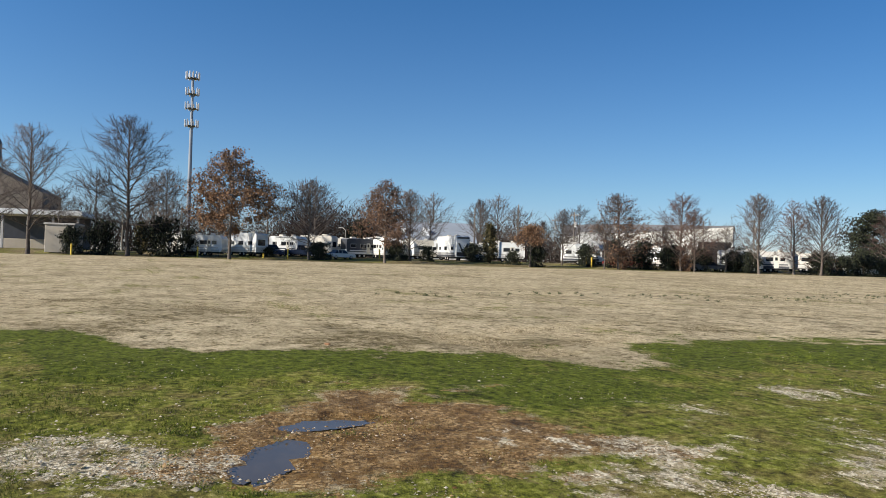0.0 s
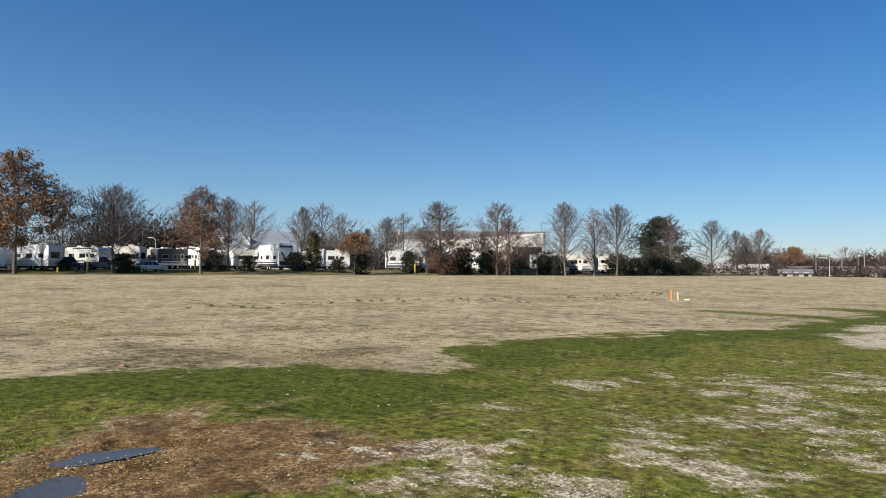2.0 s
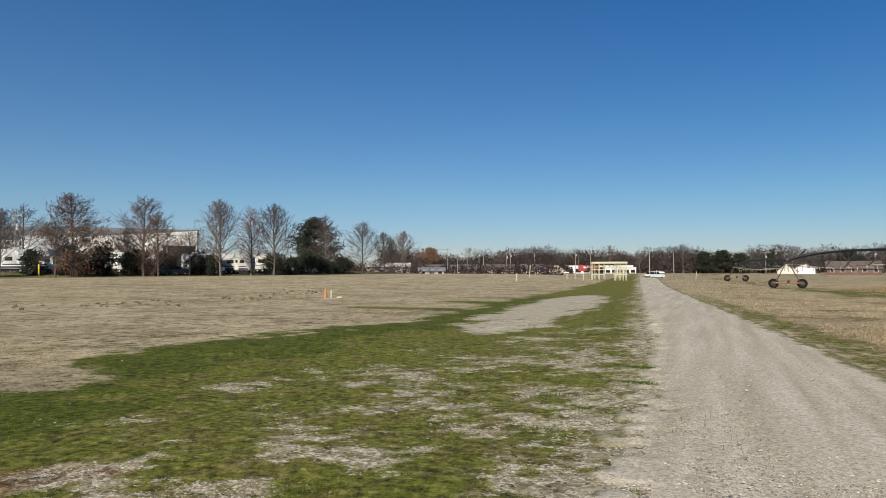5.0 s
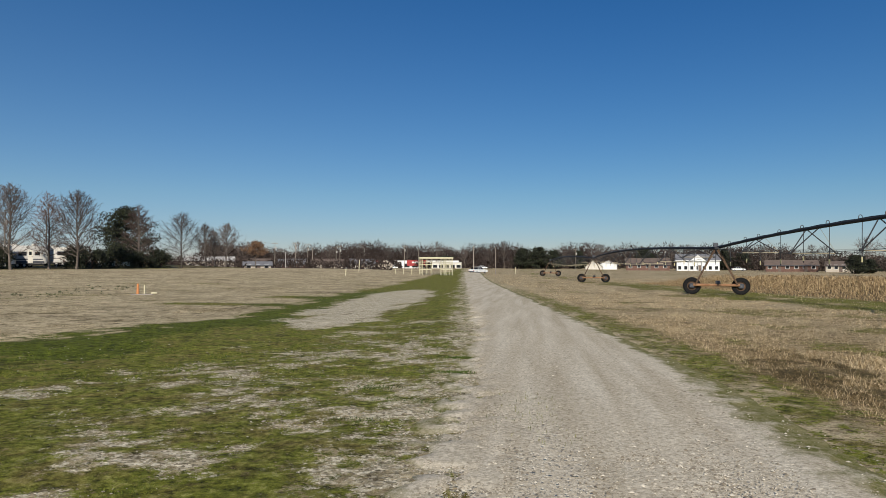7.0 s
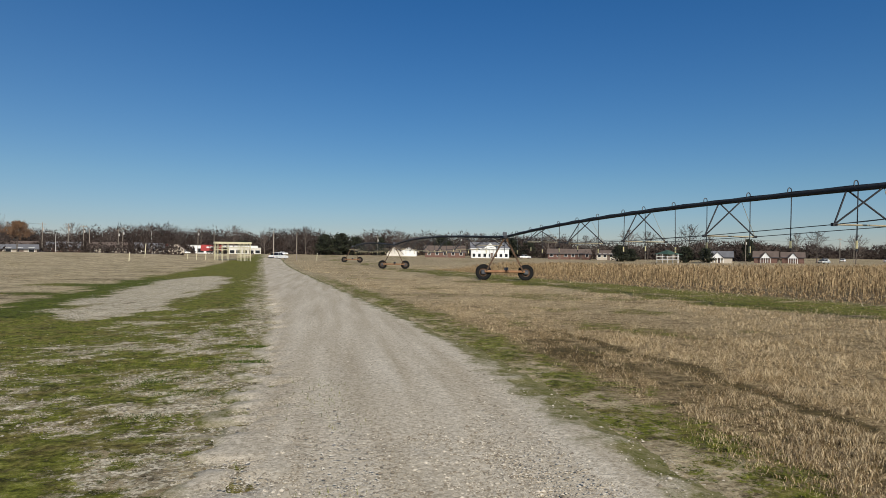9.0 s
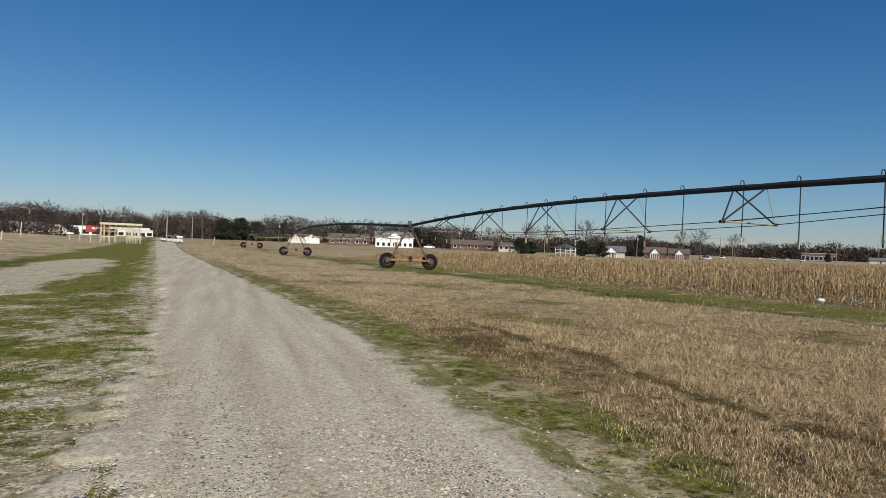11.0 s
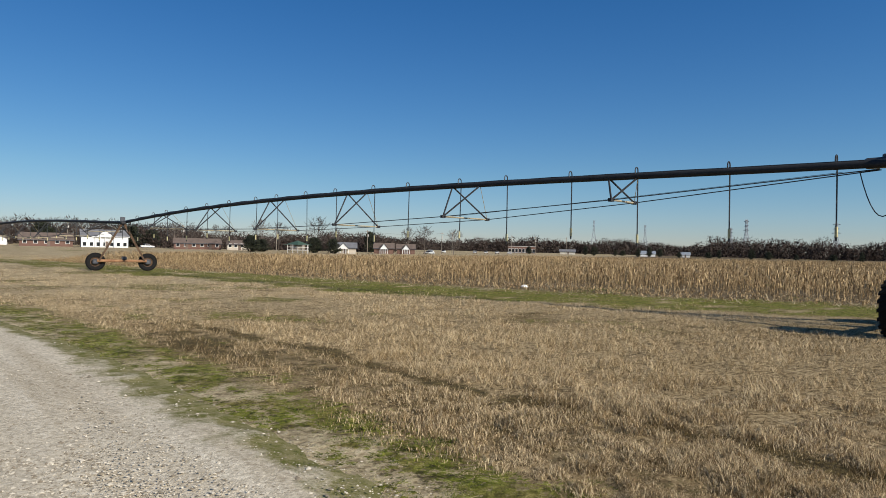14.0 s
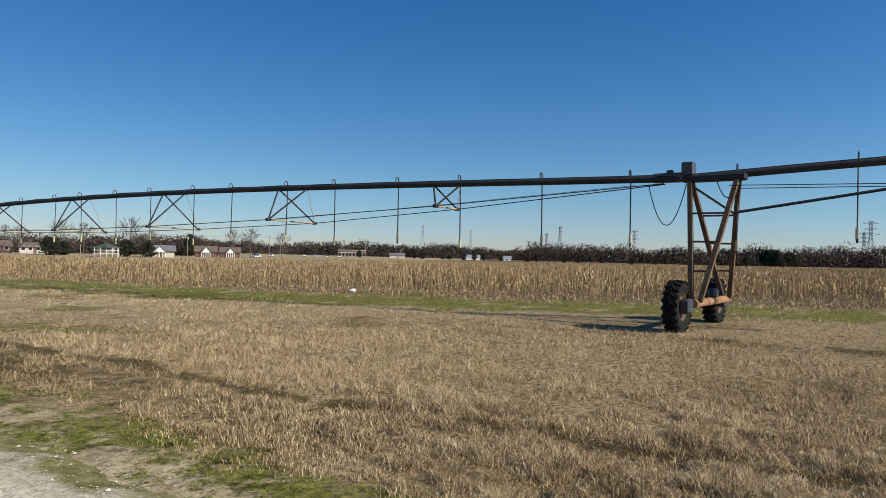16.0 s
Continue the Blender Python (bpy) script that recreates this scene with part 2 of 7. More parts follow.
def ground_material():
    m = bpy.data.materials.new("field_ground")
    m.use_nodes = True
    nt = m.node_tree
    N, Lk = nt.nodes, nt.links
    b = N["Principled BSDF"]
    b.inputs["Roughness"].default_value, b.inputs["Specular IOR Level"].default_value = 0.95, 0.15
    geo = N.new("ShaderNodeNewGeometry")

    def noise_tex(scale, detail=4, rough=0.6):
        n = N.new("ShaderNodeTexNoise")
        n.inputs["Scale"].default_value, n.inputs["Detail"].default_value, n.inputs["Roughness"].default_value = scale, detail, rough
        Lk.new(geo.outputs["Position"], n.inputs["Vector"])
        return n.outputs[0]

    def ramp(src, stops):
        r = N.new("ShaderNodeValToRGB")
        for k, (p, c) in enumerate(stops):
            e = r.color_ramp.elements[k] if k < 2 else r.color_ramp.elements.new(p)
            e.position, e.color = p, (*c, 1)
        Lk.new(src, r.inputs[0])
        return r.outputs[0]

    def blend(f, a, c):
        x = N.new("ShaderNodeMix")
        x.data_type = "RGBA"
        Lk.new(f, x.inputs[0])
        Lk.new(a, x.inputs[6])
        Lk.new(c, x.inputs[7])
        return x.outputs[2]

    def math_node(op, a, c):
        x = N.new("ShaderNodeMath")
        x.operation, x.use_clamp = op, True
        for s, v in ((0, a), (1, c)):
            if isinstance(v, float):
                x.inputs[s].default_value = v
            else:
                Lk.new(v, x.inputs[s])
        return x.outputs[0]

    big, med, fine, grit = noise_tex(0.25), noise_tex(1.7), noise_tex(14, 5, 0.7), noise_tex(55, 3, 0.7)
    sh = {}
    for nm in ("zone_a", "zone_b", "zone_c"):
        at = N.new("ShaderNodeAttribute")
        at.attribute_name = nm
        sp = N.new("ShaderNodeSeparateColor")
        Lk.new(at.outputs["Color"], sp.inputs[0])
        sh[nm] = sp.outputs
    tuft, turfs = noise_tex(4.5, 4, 0.65), noise_tex(6.5, 8, 0.8)

    def crisp(zone, a=2.4, c=1.2, e=1.6):
        """A zone's edge broken up by tufts and grit."""
        s = N.new("ShaderNodeMath")
        s.operation = "MULTIPLY_ADD"
        s.inputs[1].default_value, s.inputs[2].default_value = a, -0.5 * a - 0.5 * c - 0.5 * e
        Lk.new(fine, s.inputs[0])
        t = N.new("ShaderNodeMath")
        t.operation = "MULTIPLY_ADD"
        t.inputs[1].default_value = c
        Lk.new(grit, t.inputs[0])
        Lk.new(s.outputs[0], t.inputs[2])
        w = N.new("ShaderNodeMath")
        w.operation = "MULTIPLY_ADD"
        w.inputs[1].default_value = e
        Lk.new(tuft if e < 2.5 else turfs, w.inputs[0])
        Lk.new(t.outputs[0], w.inputs[2])
        u = N.new("ShaderNodeMath")
        u.operation = "ADD"
        Lk.new(w.outputs[0], u.inputs[0])
        Lk.new(zone, u.inputs[1])
        v = N.new("ShaderNodeMapRange")
        v.inputs[1].default_value, v.inputs[2].default_value = 0.38, 0.62
        Lk.new(u.outputs[0], v.inputs[0])
        return math_node("MULTIPLY", v.outputs[0], ramp(zone, [(0.02, (0, 0, 0)), (0.18, (1, 1, 1))]))

    patch = noise_tex(0.75, 6, 0.78)
    clot = noise_tex(3.2, 6, 0.75)
    sod = noise_tex(8.5, 7, 0.78)
    hay = ramp(fine, [(0.34, (0.33, 0.25, 0.13)), (0.5, (0.63, 0.51, 0.315)), (0.66, (0.84, 0.71, 0.48))])
    weeds = ramp(fine, [(0.38, (0.045, 0.034, 0.013)), (0.62, (0.20, 0.150, 0.060))])
    lawn = ramp(sod, [(0.36, (0.022, 0.024, 0.005)), (0.45, (0.110, 0.118, 0.013)), (0.55, (0.22, 0.23, 0.030)), (0.66, (0.42, 0.40, 0.12))])
    lush = ramp(sod, [(0.36, (0.018, 0.027, 0.003)), (0.5, (0.100, 0.120, 0.010)), (0.66, (0.21, 0.23, 0.028))])
    moss = ramp(sod, [(0.36, (0.045, 0.036, 0.010)), (0.5, (0.20, 0.165, 0.040)), (0.66, (0.42, 0.35, 0.13))])
    vor = N.new("ShaderNodeTexVoronoi")
    vor.inputs["Scale"].default_value = 34
    Lk.new(geo.outputs["Position"], vor.inputs["Vector"])
    vs = N.new("ShaderNodeSeparateColor")
    Lk.new(vor.outputs["Color"], vs.inputs[0])
    stone = ramp(vs.outputs[0], [(0.0, (0.20, 0.16, 0.095)), (0.45, (0.58, 0.495, 0.335)), (1.0, (0.95, 0.86, 0.66))])
    mud = blend(ramp(clot, [(0.42, (0, 0, 0)), (0.60, (1, 1, 1))]), ramp(fine, [(0.34, (0.05, 0.025, 0.006)), (0.5, (0.17, 0.090, 0.024)), (0.66, (0.31, 0.18, 0.058))]), ramp(vs.outputs[1], [(0.0, (0.12, 0.066, 0.020)), (0.6, (0.37, 0.225, 0.085)), (1.0, (0.64, 0.45, 0.22))]))
    soil = ramp(fine, [(0.3, (0.07, 0.048, 0.024)), (0.7, (0.25, 0.185, 0.10))])
    lawn = blend(ramp(med, [(0.47, (0, 0, 0)), (0.62, (0.9, 0.9, 0.9))]), lawn, moss)
    lawn = blend(ramp(noise_tex(5.0, 5, 0.75), [(0.55, (0, 0, 0)), (0.68, (0.85, 0.85, 0.85))]), lawn, ramp(grit, [(0.35, (0.08, 0.06, 0.02)), (0.65, (0.25, 0.20, 0.075))]))
    lawn = blend(crisp(sh["zone_c"][0], 1.4, 0.6, 1.4), lawn, lush)
    hay = blend(math_node("MULTIPLY", ramp(big, [(0.45, (0, 0, 0)), (0.65, (0.32, 0.32, 0.32))]), 1.0), hay, weeds)
    # thatch under the tall grass; its dark stop paints the shade between blades
    thatch = ramp(fine, [(0.35, (0.06, 0.040, 0.016)), (0.45, (0.25, 0.175, 0.085)), (0.60, (0.52, 0.40, 0.22))])
    hay = blend(ramp(patch, [(0.49, (0, 0, 0)), (0.60, (0.45, 0.45, 0.45))]), hay, weeds)
    hay = blend(ramp(clot, [(0.53, (0, 0, 0)), (0.61, (0.85, 0.85, 0.85))]), hay, weeds)
    col = blend(sh["zone_b"][2], hay, thatch)
    col = blend(crisp(sh["zone_b"][1], 2.2, 1.0), col, weeds)
    col = blend(sh["zone_b"][0], col, soil)
    col = blend(crisp(sh["zone_a"][1]), col, lawn)
    col = blend(crisp(sh["zone_a"][2], 2.0, 1.0), col, mud)
    col = blend(crisp(sh["zone_a"][0], 1.6, 1.4, 5.0), col, stone)
    mottle, mm = noise_tex(2.2, 9, 0.82), N.new("ShaderNodeMix")
    mm.data_type, mm.blend_type = "RGBA", "MULTIPLY"
    mm.inputs[0].default_value = 1.0
    Lk.new(col, mm.inputs[6])
    Lk.new(ramp(mottle, [(0.36, (0.30, 0.275, 0.22)), (0.46, (0.88, 0.87, 0.85)), (0.58, (1.0, 1.0, 1.0))]), mm.inputs[7])
    Lk.new(mm.outputs[2], b.inputs["Base Color"])
    bp = N.new("ShaderNodeBump")
    bp.inputs["Strength"].default_value, bp.inputs["Distance"].default_value = 0.8, 0.08
    Lk.new(math_node("ADD", math_node("MULTIPLY", fine, 0.4), math_node("MULTIPLY", sod, 0.6)), bp.inputs["Height"])
    Lk.new(bp.outputs[0], b.inputs["Normal"])
    wet = N.new("ShaderNodeMapRange")
    wet.inputs[3].default_value, wet.inputs[4].default_value = 0.95, 0.55
    Lk.new(sh["zone_a"][2], wet.inputs[0])
    Lk.new(wet.outputs[0], b.inputs["Roughness"])
    return m


def lane_material():
    """Crushed stone: grit, and streaks that run with the wheels."""
    m = mat("crushed_gravel", (0.84, 0.75, 0.58), 0.95, (0.38, 0.325, 0.235), 20, 75, 0.5, dist=0.015, spec=0.1)
    nt = m.node_tree
    N, Lk = nt.nodes, nt.links
    geo, mp, ns = N.new("ShaderNodeNewGeometry"), N.new("ShaderNodeMapping"), N.new("ShaderNodeTexNoise")
    mp.inputs["Scale"].default_value = (2.6, 0.16, 1)
    mp.inputs["Rotation"].default_value = (0, 0, -0.05)
    ns.inputs["Scale"].default_value, ns.inputs["Detail"].default_value = 1.0, 5
    Lk.new(geo.outputs["Position"], mp.inputs["Vector"])
    Lk.new(mp.outputs[0], ns.inputs["Vector"])
    b = N["Principled BSDF"]
    vor, vs, vr, vm = N.new("ShaderNodeTexVoronoi"), N.new("ShaderNodeSeparateColor"), N.new("ShaderNodeValToRGB"), N.new("ShaderNodeMix")
    vor.inputs["Scale"].default_value = 42
    Lk.new(geo.outputs["Position"], vor.inputs["Vector"])
    Lk.new(vor.outputs["Color"], vs.inputs[0])
    for k, (p, c) in enumerate(((0.0, (0.30, 0.25, 0.18)), (0.45, (0.66, 0.575, 0.435)), (1.0, (0.96, 0.87, 0.70)))):
        e = vr.color_ramp.elements[k] if k < 2 else vr.color_ramp.elements.new(p)
        e.position, e.color = p, (*c, 1)
    Lk.new(vs.outputs[0], vr.inputs[0])
    vm.data_type = "RGBA"
    vm.inputs[0].default_value = 0.42
    Lk.new(b.inputs["Base Color"].links[0].from_socket, vm.inputs[6])
    Lk.new(vr.outputs[0], vm.inputs[7])
    old = vm.outputs[2]
    ramp, mix = N.new("ShaderNodeValToRGB"), N.new("ShaderNodeMix")
    ramp.color_ramp.elements[0].position, ramp.color_ramp.elements[1].position = 0.34, 0.66
    ramp.color_ramp.elements[0].color, ramp.color_ramp.elements[1].color = (0.76, 0.73, 0.68, 1), (1, 1, 1, 1)
    Lk.new(ns.outputs[0], ramp.inputs[0])
    mix.data_type, mix.blend_type = "RGBA", "MULTIPLY"
    mix.inputs[0].default_value = 1.0
    Lk.new(old, mix.inputs[6])
    Lk.new(ramp.outputs[0], mix.inputs[7])
    # turf creeps in at the lane's sides
    at_, up_ = N.new("ShaderNodeAttribute"), N.new("ShaderNodeTexNoise")
    at_.attribute_name = "side"
    up_.inputs["Scale"].default_value, up_.inputs["Detail"].default_value, up_.inputs["Roughness"].default_value = 6, 10, 0.86
    Lk.new(geo.outputs["Position"], up_.inputs["Vector"])
    su, mr, tr, tm = N.new("ShaderNodeMath"), N.new("ShaderNodeMapRange"), N.new("ShaderNodeValToRGB"), N.new("ShaderNodeMix")
    su.operation = "ADD"
    Lk.new(at_.outputs["Fac"], su.inputs[0])
    Lk.new(up_.outputs[0], su.inputs[1])
    mr.inputs[1].default_value, mr.inputs[2].default_value = 0.84, 1.16
    Lk.new(su.outputs[0], mr.inputs[0])
    Lk.new(up_.outputs[0], tr.inputs[0])
    for k, (p, c) in enumerate(((0.40, (0.30, 0.255, 0.13)), (0.60, (0.115, 0.12, 0.022)))):
        tr.color_ramp.elements[k].position, tr.color_ramp.elements[k].color = p, (*c, 1)
    tm.data_type = "RGBA"
    Lk.new(mr.outputs[0], tm.inputs[0])
    Lk.new(mix.outputs[2], tm.inputs[6])
    Lk.new(tr.outputs[0], tm.inputs[7])
    Lk.new(tm.outputs[2], b.inputs["Base Color"])
    return m


GROUND, LANE = ground_material(), lane_material()
STONE = mat("limestone_chips", (0.60, 0.53, 0.41), 0.9, (0.24, 0.195, 0.13), 3, 30, 0.2, island=1.0, spec=0.15)
LANESTONE = mat("pale_lane_chips", (0.72, 0.64, 0.50), 0.9, (0.27, 0.225, 0.16), 3, 30, 0.2, island=0.9, spec=0.15)
MUDSTONE = mat("muddy_gravel", (0.44, 0.285, 0.135), 0.9, (0.12, 0.066, 0.025), 3, 30, 0.2, island=1.0, spec=0.2)
HAY = mat("dead_grass_blades", (0.72, 0.57, 0.35), 0.9, (0.27, 0.185, 0.09), 1.2, 9, 0, island=0.6, spec=0.15)
TURF = mat("mown_dead_turf", (0.68, 0.56, 0.365), 0.95, (0.40, 0.31, 0.175), 0.5, 9, 0, island=0.45, spec=0.1)
BROWNHAY = mat("weathered_grass_blades", (0.19, 0.13, 0.058), 0.9, (0.05, 0.033, 0.014), 0.9, 9, 0, island=0.7, spec=0.15)
DARKLAWN = mat("dark_green_mat", (0.075, 0.11, 0.014), 0.9, (0.03, 0.05, 0.008), 0.9, 9, 0, island=0.7, spec=0.2)
LUSH = mat("thick_green_grass", (0.155, 0.185, 0.017), 0.9, (0.045, 0.062, 0.006), 0.9, 9, 0, island=0.7, spec=0.2)
LAWN = mat("short_green_grass", (0.215, 0.23, 0.034), 0.9, (0.065, 0.08, 0.010), 0.9, 9, 0, island=0.7, spec=0.2)
CORN = mat("dried_corn", (0.52, 0.38, 0.205), 0.9, (0.20, 0.13, 0.062), 0.4, 8, 0, island=0.6, spec=0.2)
BARK = mat("grey_bark", (0.17, 0.138, 0.112), 0.95, (0.07, 0.056, 0.045), 3, 40, 0.4, random=0.5)
TWIG = mat("bare_twigs", (0.135, 0.105, 0.088), 0.95, (0.058, 0.044, 0.037), 0.8, 10, 0, random=0.6)
REDTWIG = mat("reddish_twigs", (0.15, 0.088, 0.066), 0.95, (0.07, 0.04, 0.032), 0.8, 10, 0, random=0.6)
RUSSET = mat("russet_leaves", (0.29, 0.162, 0.082), 0.85, (0.10, 0.053, 0.028), 0.6, 8, 0, island=0.8)
DULLLEAF = mat("faded_brown_leaves", (0.21, 0.115, 0.065), 0.85, (0.09, 0.05, 0.03), 0.6, 8, 0, island=0.8)
NEEDLE = mat("evergreen_foliage", (0.030, 0.036, 0.014), 0.9, (0.007, 0.009, 0.005), 0.7, 8, 0, island=0.8)
CEDAR = mat("bronzed_cedar_foliage", (0.11, 0.085, 0.03), 0.85, (0.03, 0.03, 0.012), 0.7, 8, 0, island=0.8)
FARWOOD = mat("far_bare_wood", (0.088, 0.066, 0.056), 1.0, (0.044, 0.034, 0.030), 0.02, 0.3, 0, island=0.5, spec=0.0)
UNDERWOOD = mat("far_undergrowth", (0.080, 0.062, 0.053), 1.0, (0.040, 0.032, 0.028), 0.03, 0.3, 0, island=0.6, spec=0.0)
PYLON = mat("pale_lattice_steel", (0.30, 0.32, 0.35), 0.6, (0.22, 0.24, 0.27), 0.2, 4, 0)
PALESTALK = mat("bleached_stalks", (0.66, 0.56, 0.37), 0.9, (0.36, 0.27, 0.15), 0.6, 8, 0, island=0.7, spec=0.15)
# galvanised steel with its shaded, near-black look put into the colour
STEEL = mat("shade_dark_galvanised_steel", (0.04, 0.041, 0.045), 0.7, (0.02, 0.021, 0.023), 1.5, 20, 0.15, spec=0.25)
RUST = mat("rusty_painted_steel", (0.15, 0.088, 0.048), 0.8, (0.05, 0.028, 0.016), 4, 30, 0.3)
ORANGE_RUST = mat("orange_rust", (0.36, 0.20, 0.10), 0.85, (0.20, 0.09, 0.04), 4, 30, 0.3)
# the same machine's steel as the sun catches it: lit tone in the colour
STRUT = mat("sunlit_zinc", (0.45, 0.40, 0.28), 0.6, (0.26, 0.21, 0.13), 3, 25, 0.2, metal=0.2)
RUBBER = mat("worn_black_rubber", (0.016, 0.0155, 0.015), 0.9, (0.009, 0.009, 0.009), 6, 50, 0.3, spec=0.15)
BLACKPIPE = mat("black_poly_hose", (0.03, 0.032, 0.036), 0.5, None, 6, 50, 0.1)
PALEYELLOW = mat("pale_yellow_plastic", (0.62, 0.55, 0.30), 0.5, (0.42, 0.36, 0.18), 6, 40, 0.1)
YELLOW = mat("safety_yellow_paint", (0.75, 0.52, 0.05), 0.5, (0.55, 0.36, 0.03), 5, 40, 0.1)
PALEFRAME = mat("faded_yellow_frame", (0.58, 0.53, 0.35), 0.6, (0.42, 0.38, 0.24), 3, 30, 0.1)
CONE = mat("traffic_orange", (0.60, 0.24, 0.08), 0.7, (0.42, 0.17, 0.06), 5, 40, 0.1)
WHITE = mat("white_siding", (0.78, 0.78, 0.76), 0.45, (0.66, 0.66, 0.63), 0.8, 12, 0.1, random=0.2)
CREAM = mat("cream_siding", (0.66, 0.62, 0.54), 0.5, (0.52, 0.48, 0.40), 0.8, 12, 0.1, random=0.2)
GREYP = mat("charcoal_panel", (0.06, 0.065, 0.075), 0.4, (0.04, 0.04, 0.05), 1, 15, 0.05)
BLUEP = mat("dark_blue_paint", (0.02, 0.035, 0.09), 0.3, (0.012, 0.02, 0.05), 1, 15, 0.03)
REDP = mat("red_paint", (0.38, 0.03, 0.025), 0.35, (0.25, 0.02, 0.02), 1, 15, 0.03)
GLASS = mat("dark_window_glass", (0.012, 0.014, 0.017), 0.08, (0.02, 0.022, 0.026), 1, 5, 0)
ROOFG = mat("grey_shingle_roof", (0.20, 0.20, 0.21), 0.9, (0.12, 0.12, 0.125), 0.6, 8, 0.2)
METALROOF = mat("pale_metal_roof", (0.27, 0.30, 0.335), 0.6, (0.22, 0.245, 0.275), 0.3, 6, 0.05)
BROWNROOF = mat("brown_shingle_roof", (0.17, 0.125, 0.10), 0.9, (0.10, 0.075, 0.06), 0.6, 8, 0.2)
GREENROOF = mat("green_metal_roof", (0.06, 0.11, 0.075), 0.6, (0.04, 0.075, 0.05), 0.6, 8, 0.1)
BRICK = mat("red_brown_brick", (0.17, 0.095, 0.07), 0.9, (0.11, 0.06, 0.045), 1, 20, 0.2)
TANWALL = mat("tan_wall", (0.50, 0.44, 0.36), 0.8, (0.40, 0.35, 0.28), 0.5, 10, 0.1)
WAREWALL = mat("cream_metal_wall", (0.66, 0.64, 0.57), 0.6, (0.54, 0.52, 0.46), 0.2, 4, 0.1)
WOODPOLE = mat("weathered_pole_wood", (0.30, 0.26, 0.21), 0.9, (0.18, 0.15, 0.12), 1, 30, 0.3, random=0.5)
CONCRETE = mat("pale_concrete", (0.55, 0.53, 0.49), 0.9, (0.42, 0.40, 0.37), 1.5, 25, 0.2)
# near-black that stands in for shade: under the campers, inside the warehouse opening
SHADEBLACK = mat("shade_black", (0.02, 0.02, 0.02), 0.9)
WATER = mat("puddle_water", (0.10, 0.075, 0.048), 0.14, None, 2, 9, 0.02, dist=0.01)


# ---- mesh helpers ----
def mesh_from(name, V, F, material):
    """A mesh from arrays; F: arrays of triangles or quads."""
    me = bpy.data.meshes.new(name)
    V = np.asarray(V, np.float32).reshape(-1, 3)
    F = [np.asarray(f, np.int32) for f in (F if isinstance(F, list) else [F]) if len(f)]
    loops = np.concatenate([f.ravel() for f in F])
    sizes = np.concatenate([np.full(len(f), f.shape[1], np.int32) for f in F])
    me.vertices.add(len(V))
    me.vertices.foreach_set("co", V.ravel())
    me.loops.add(len(loops))
    me.loops.foreach_set("vertex_index", loops)
    me.polygons.add(len(sizes))
    me.polygons.foreach_set("loop_start", np.concatenate([[0], np.cumsum(sizes)[:-1]]).astype(np.int32))
    me.polygons.foreach_set("loop_total", sizes)
    me.update(calc_edges=True)
    me.materials.append(material)
    return me


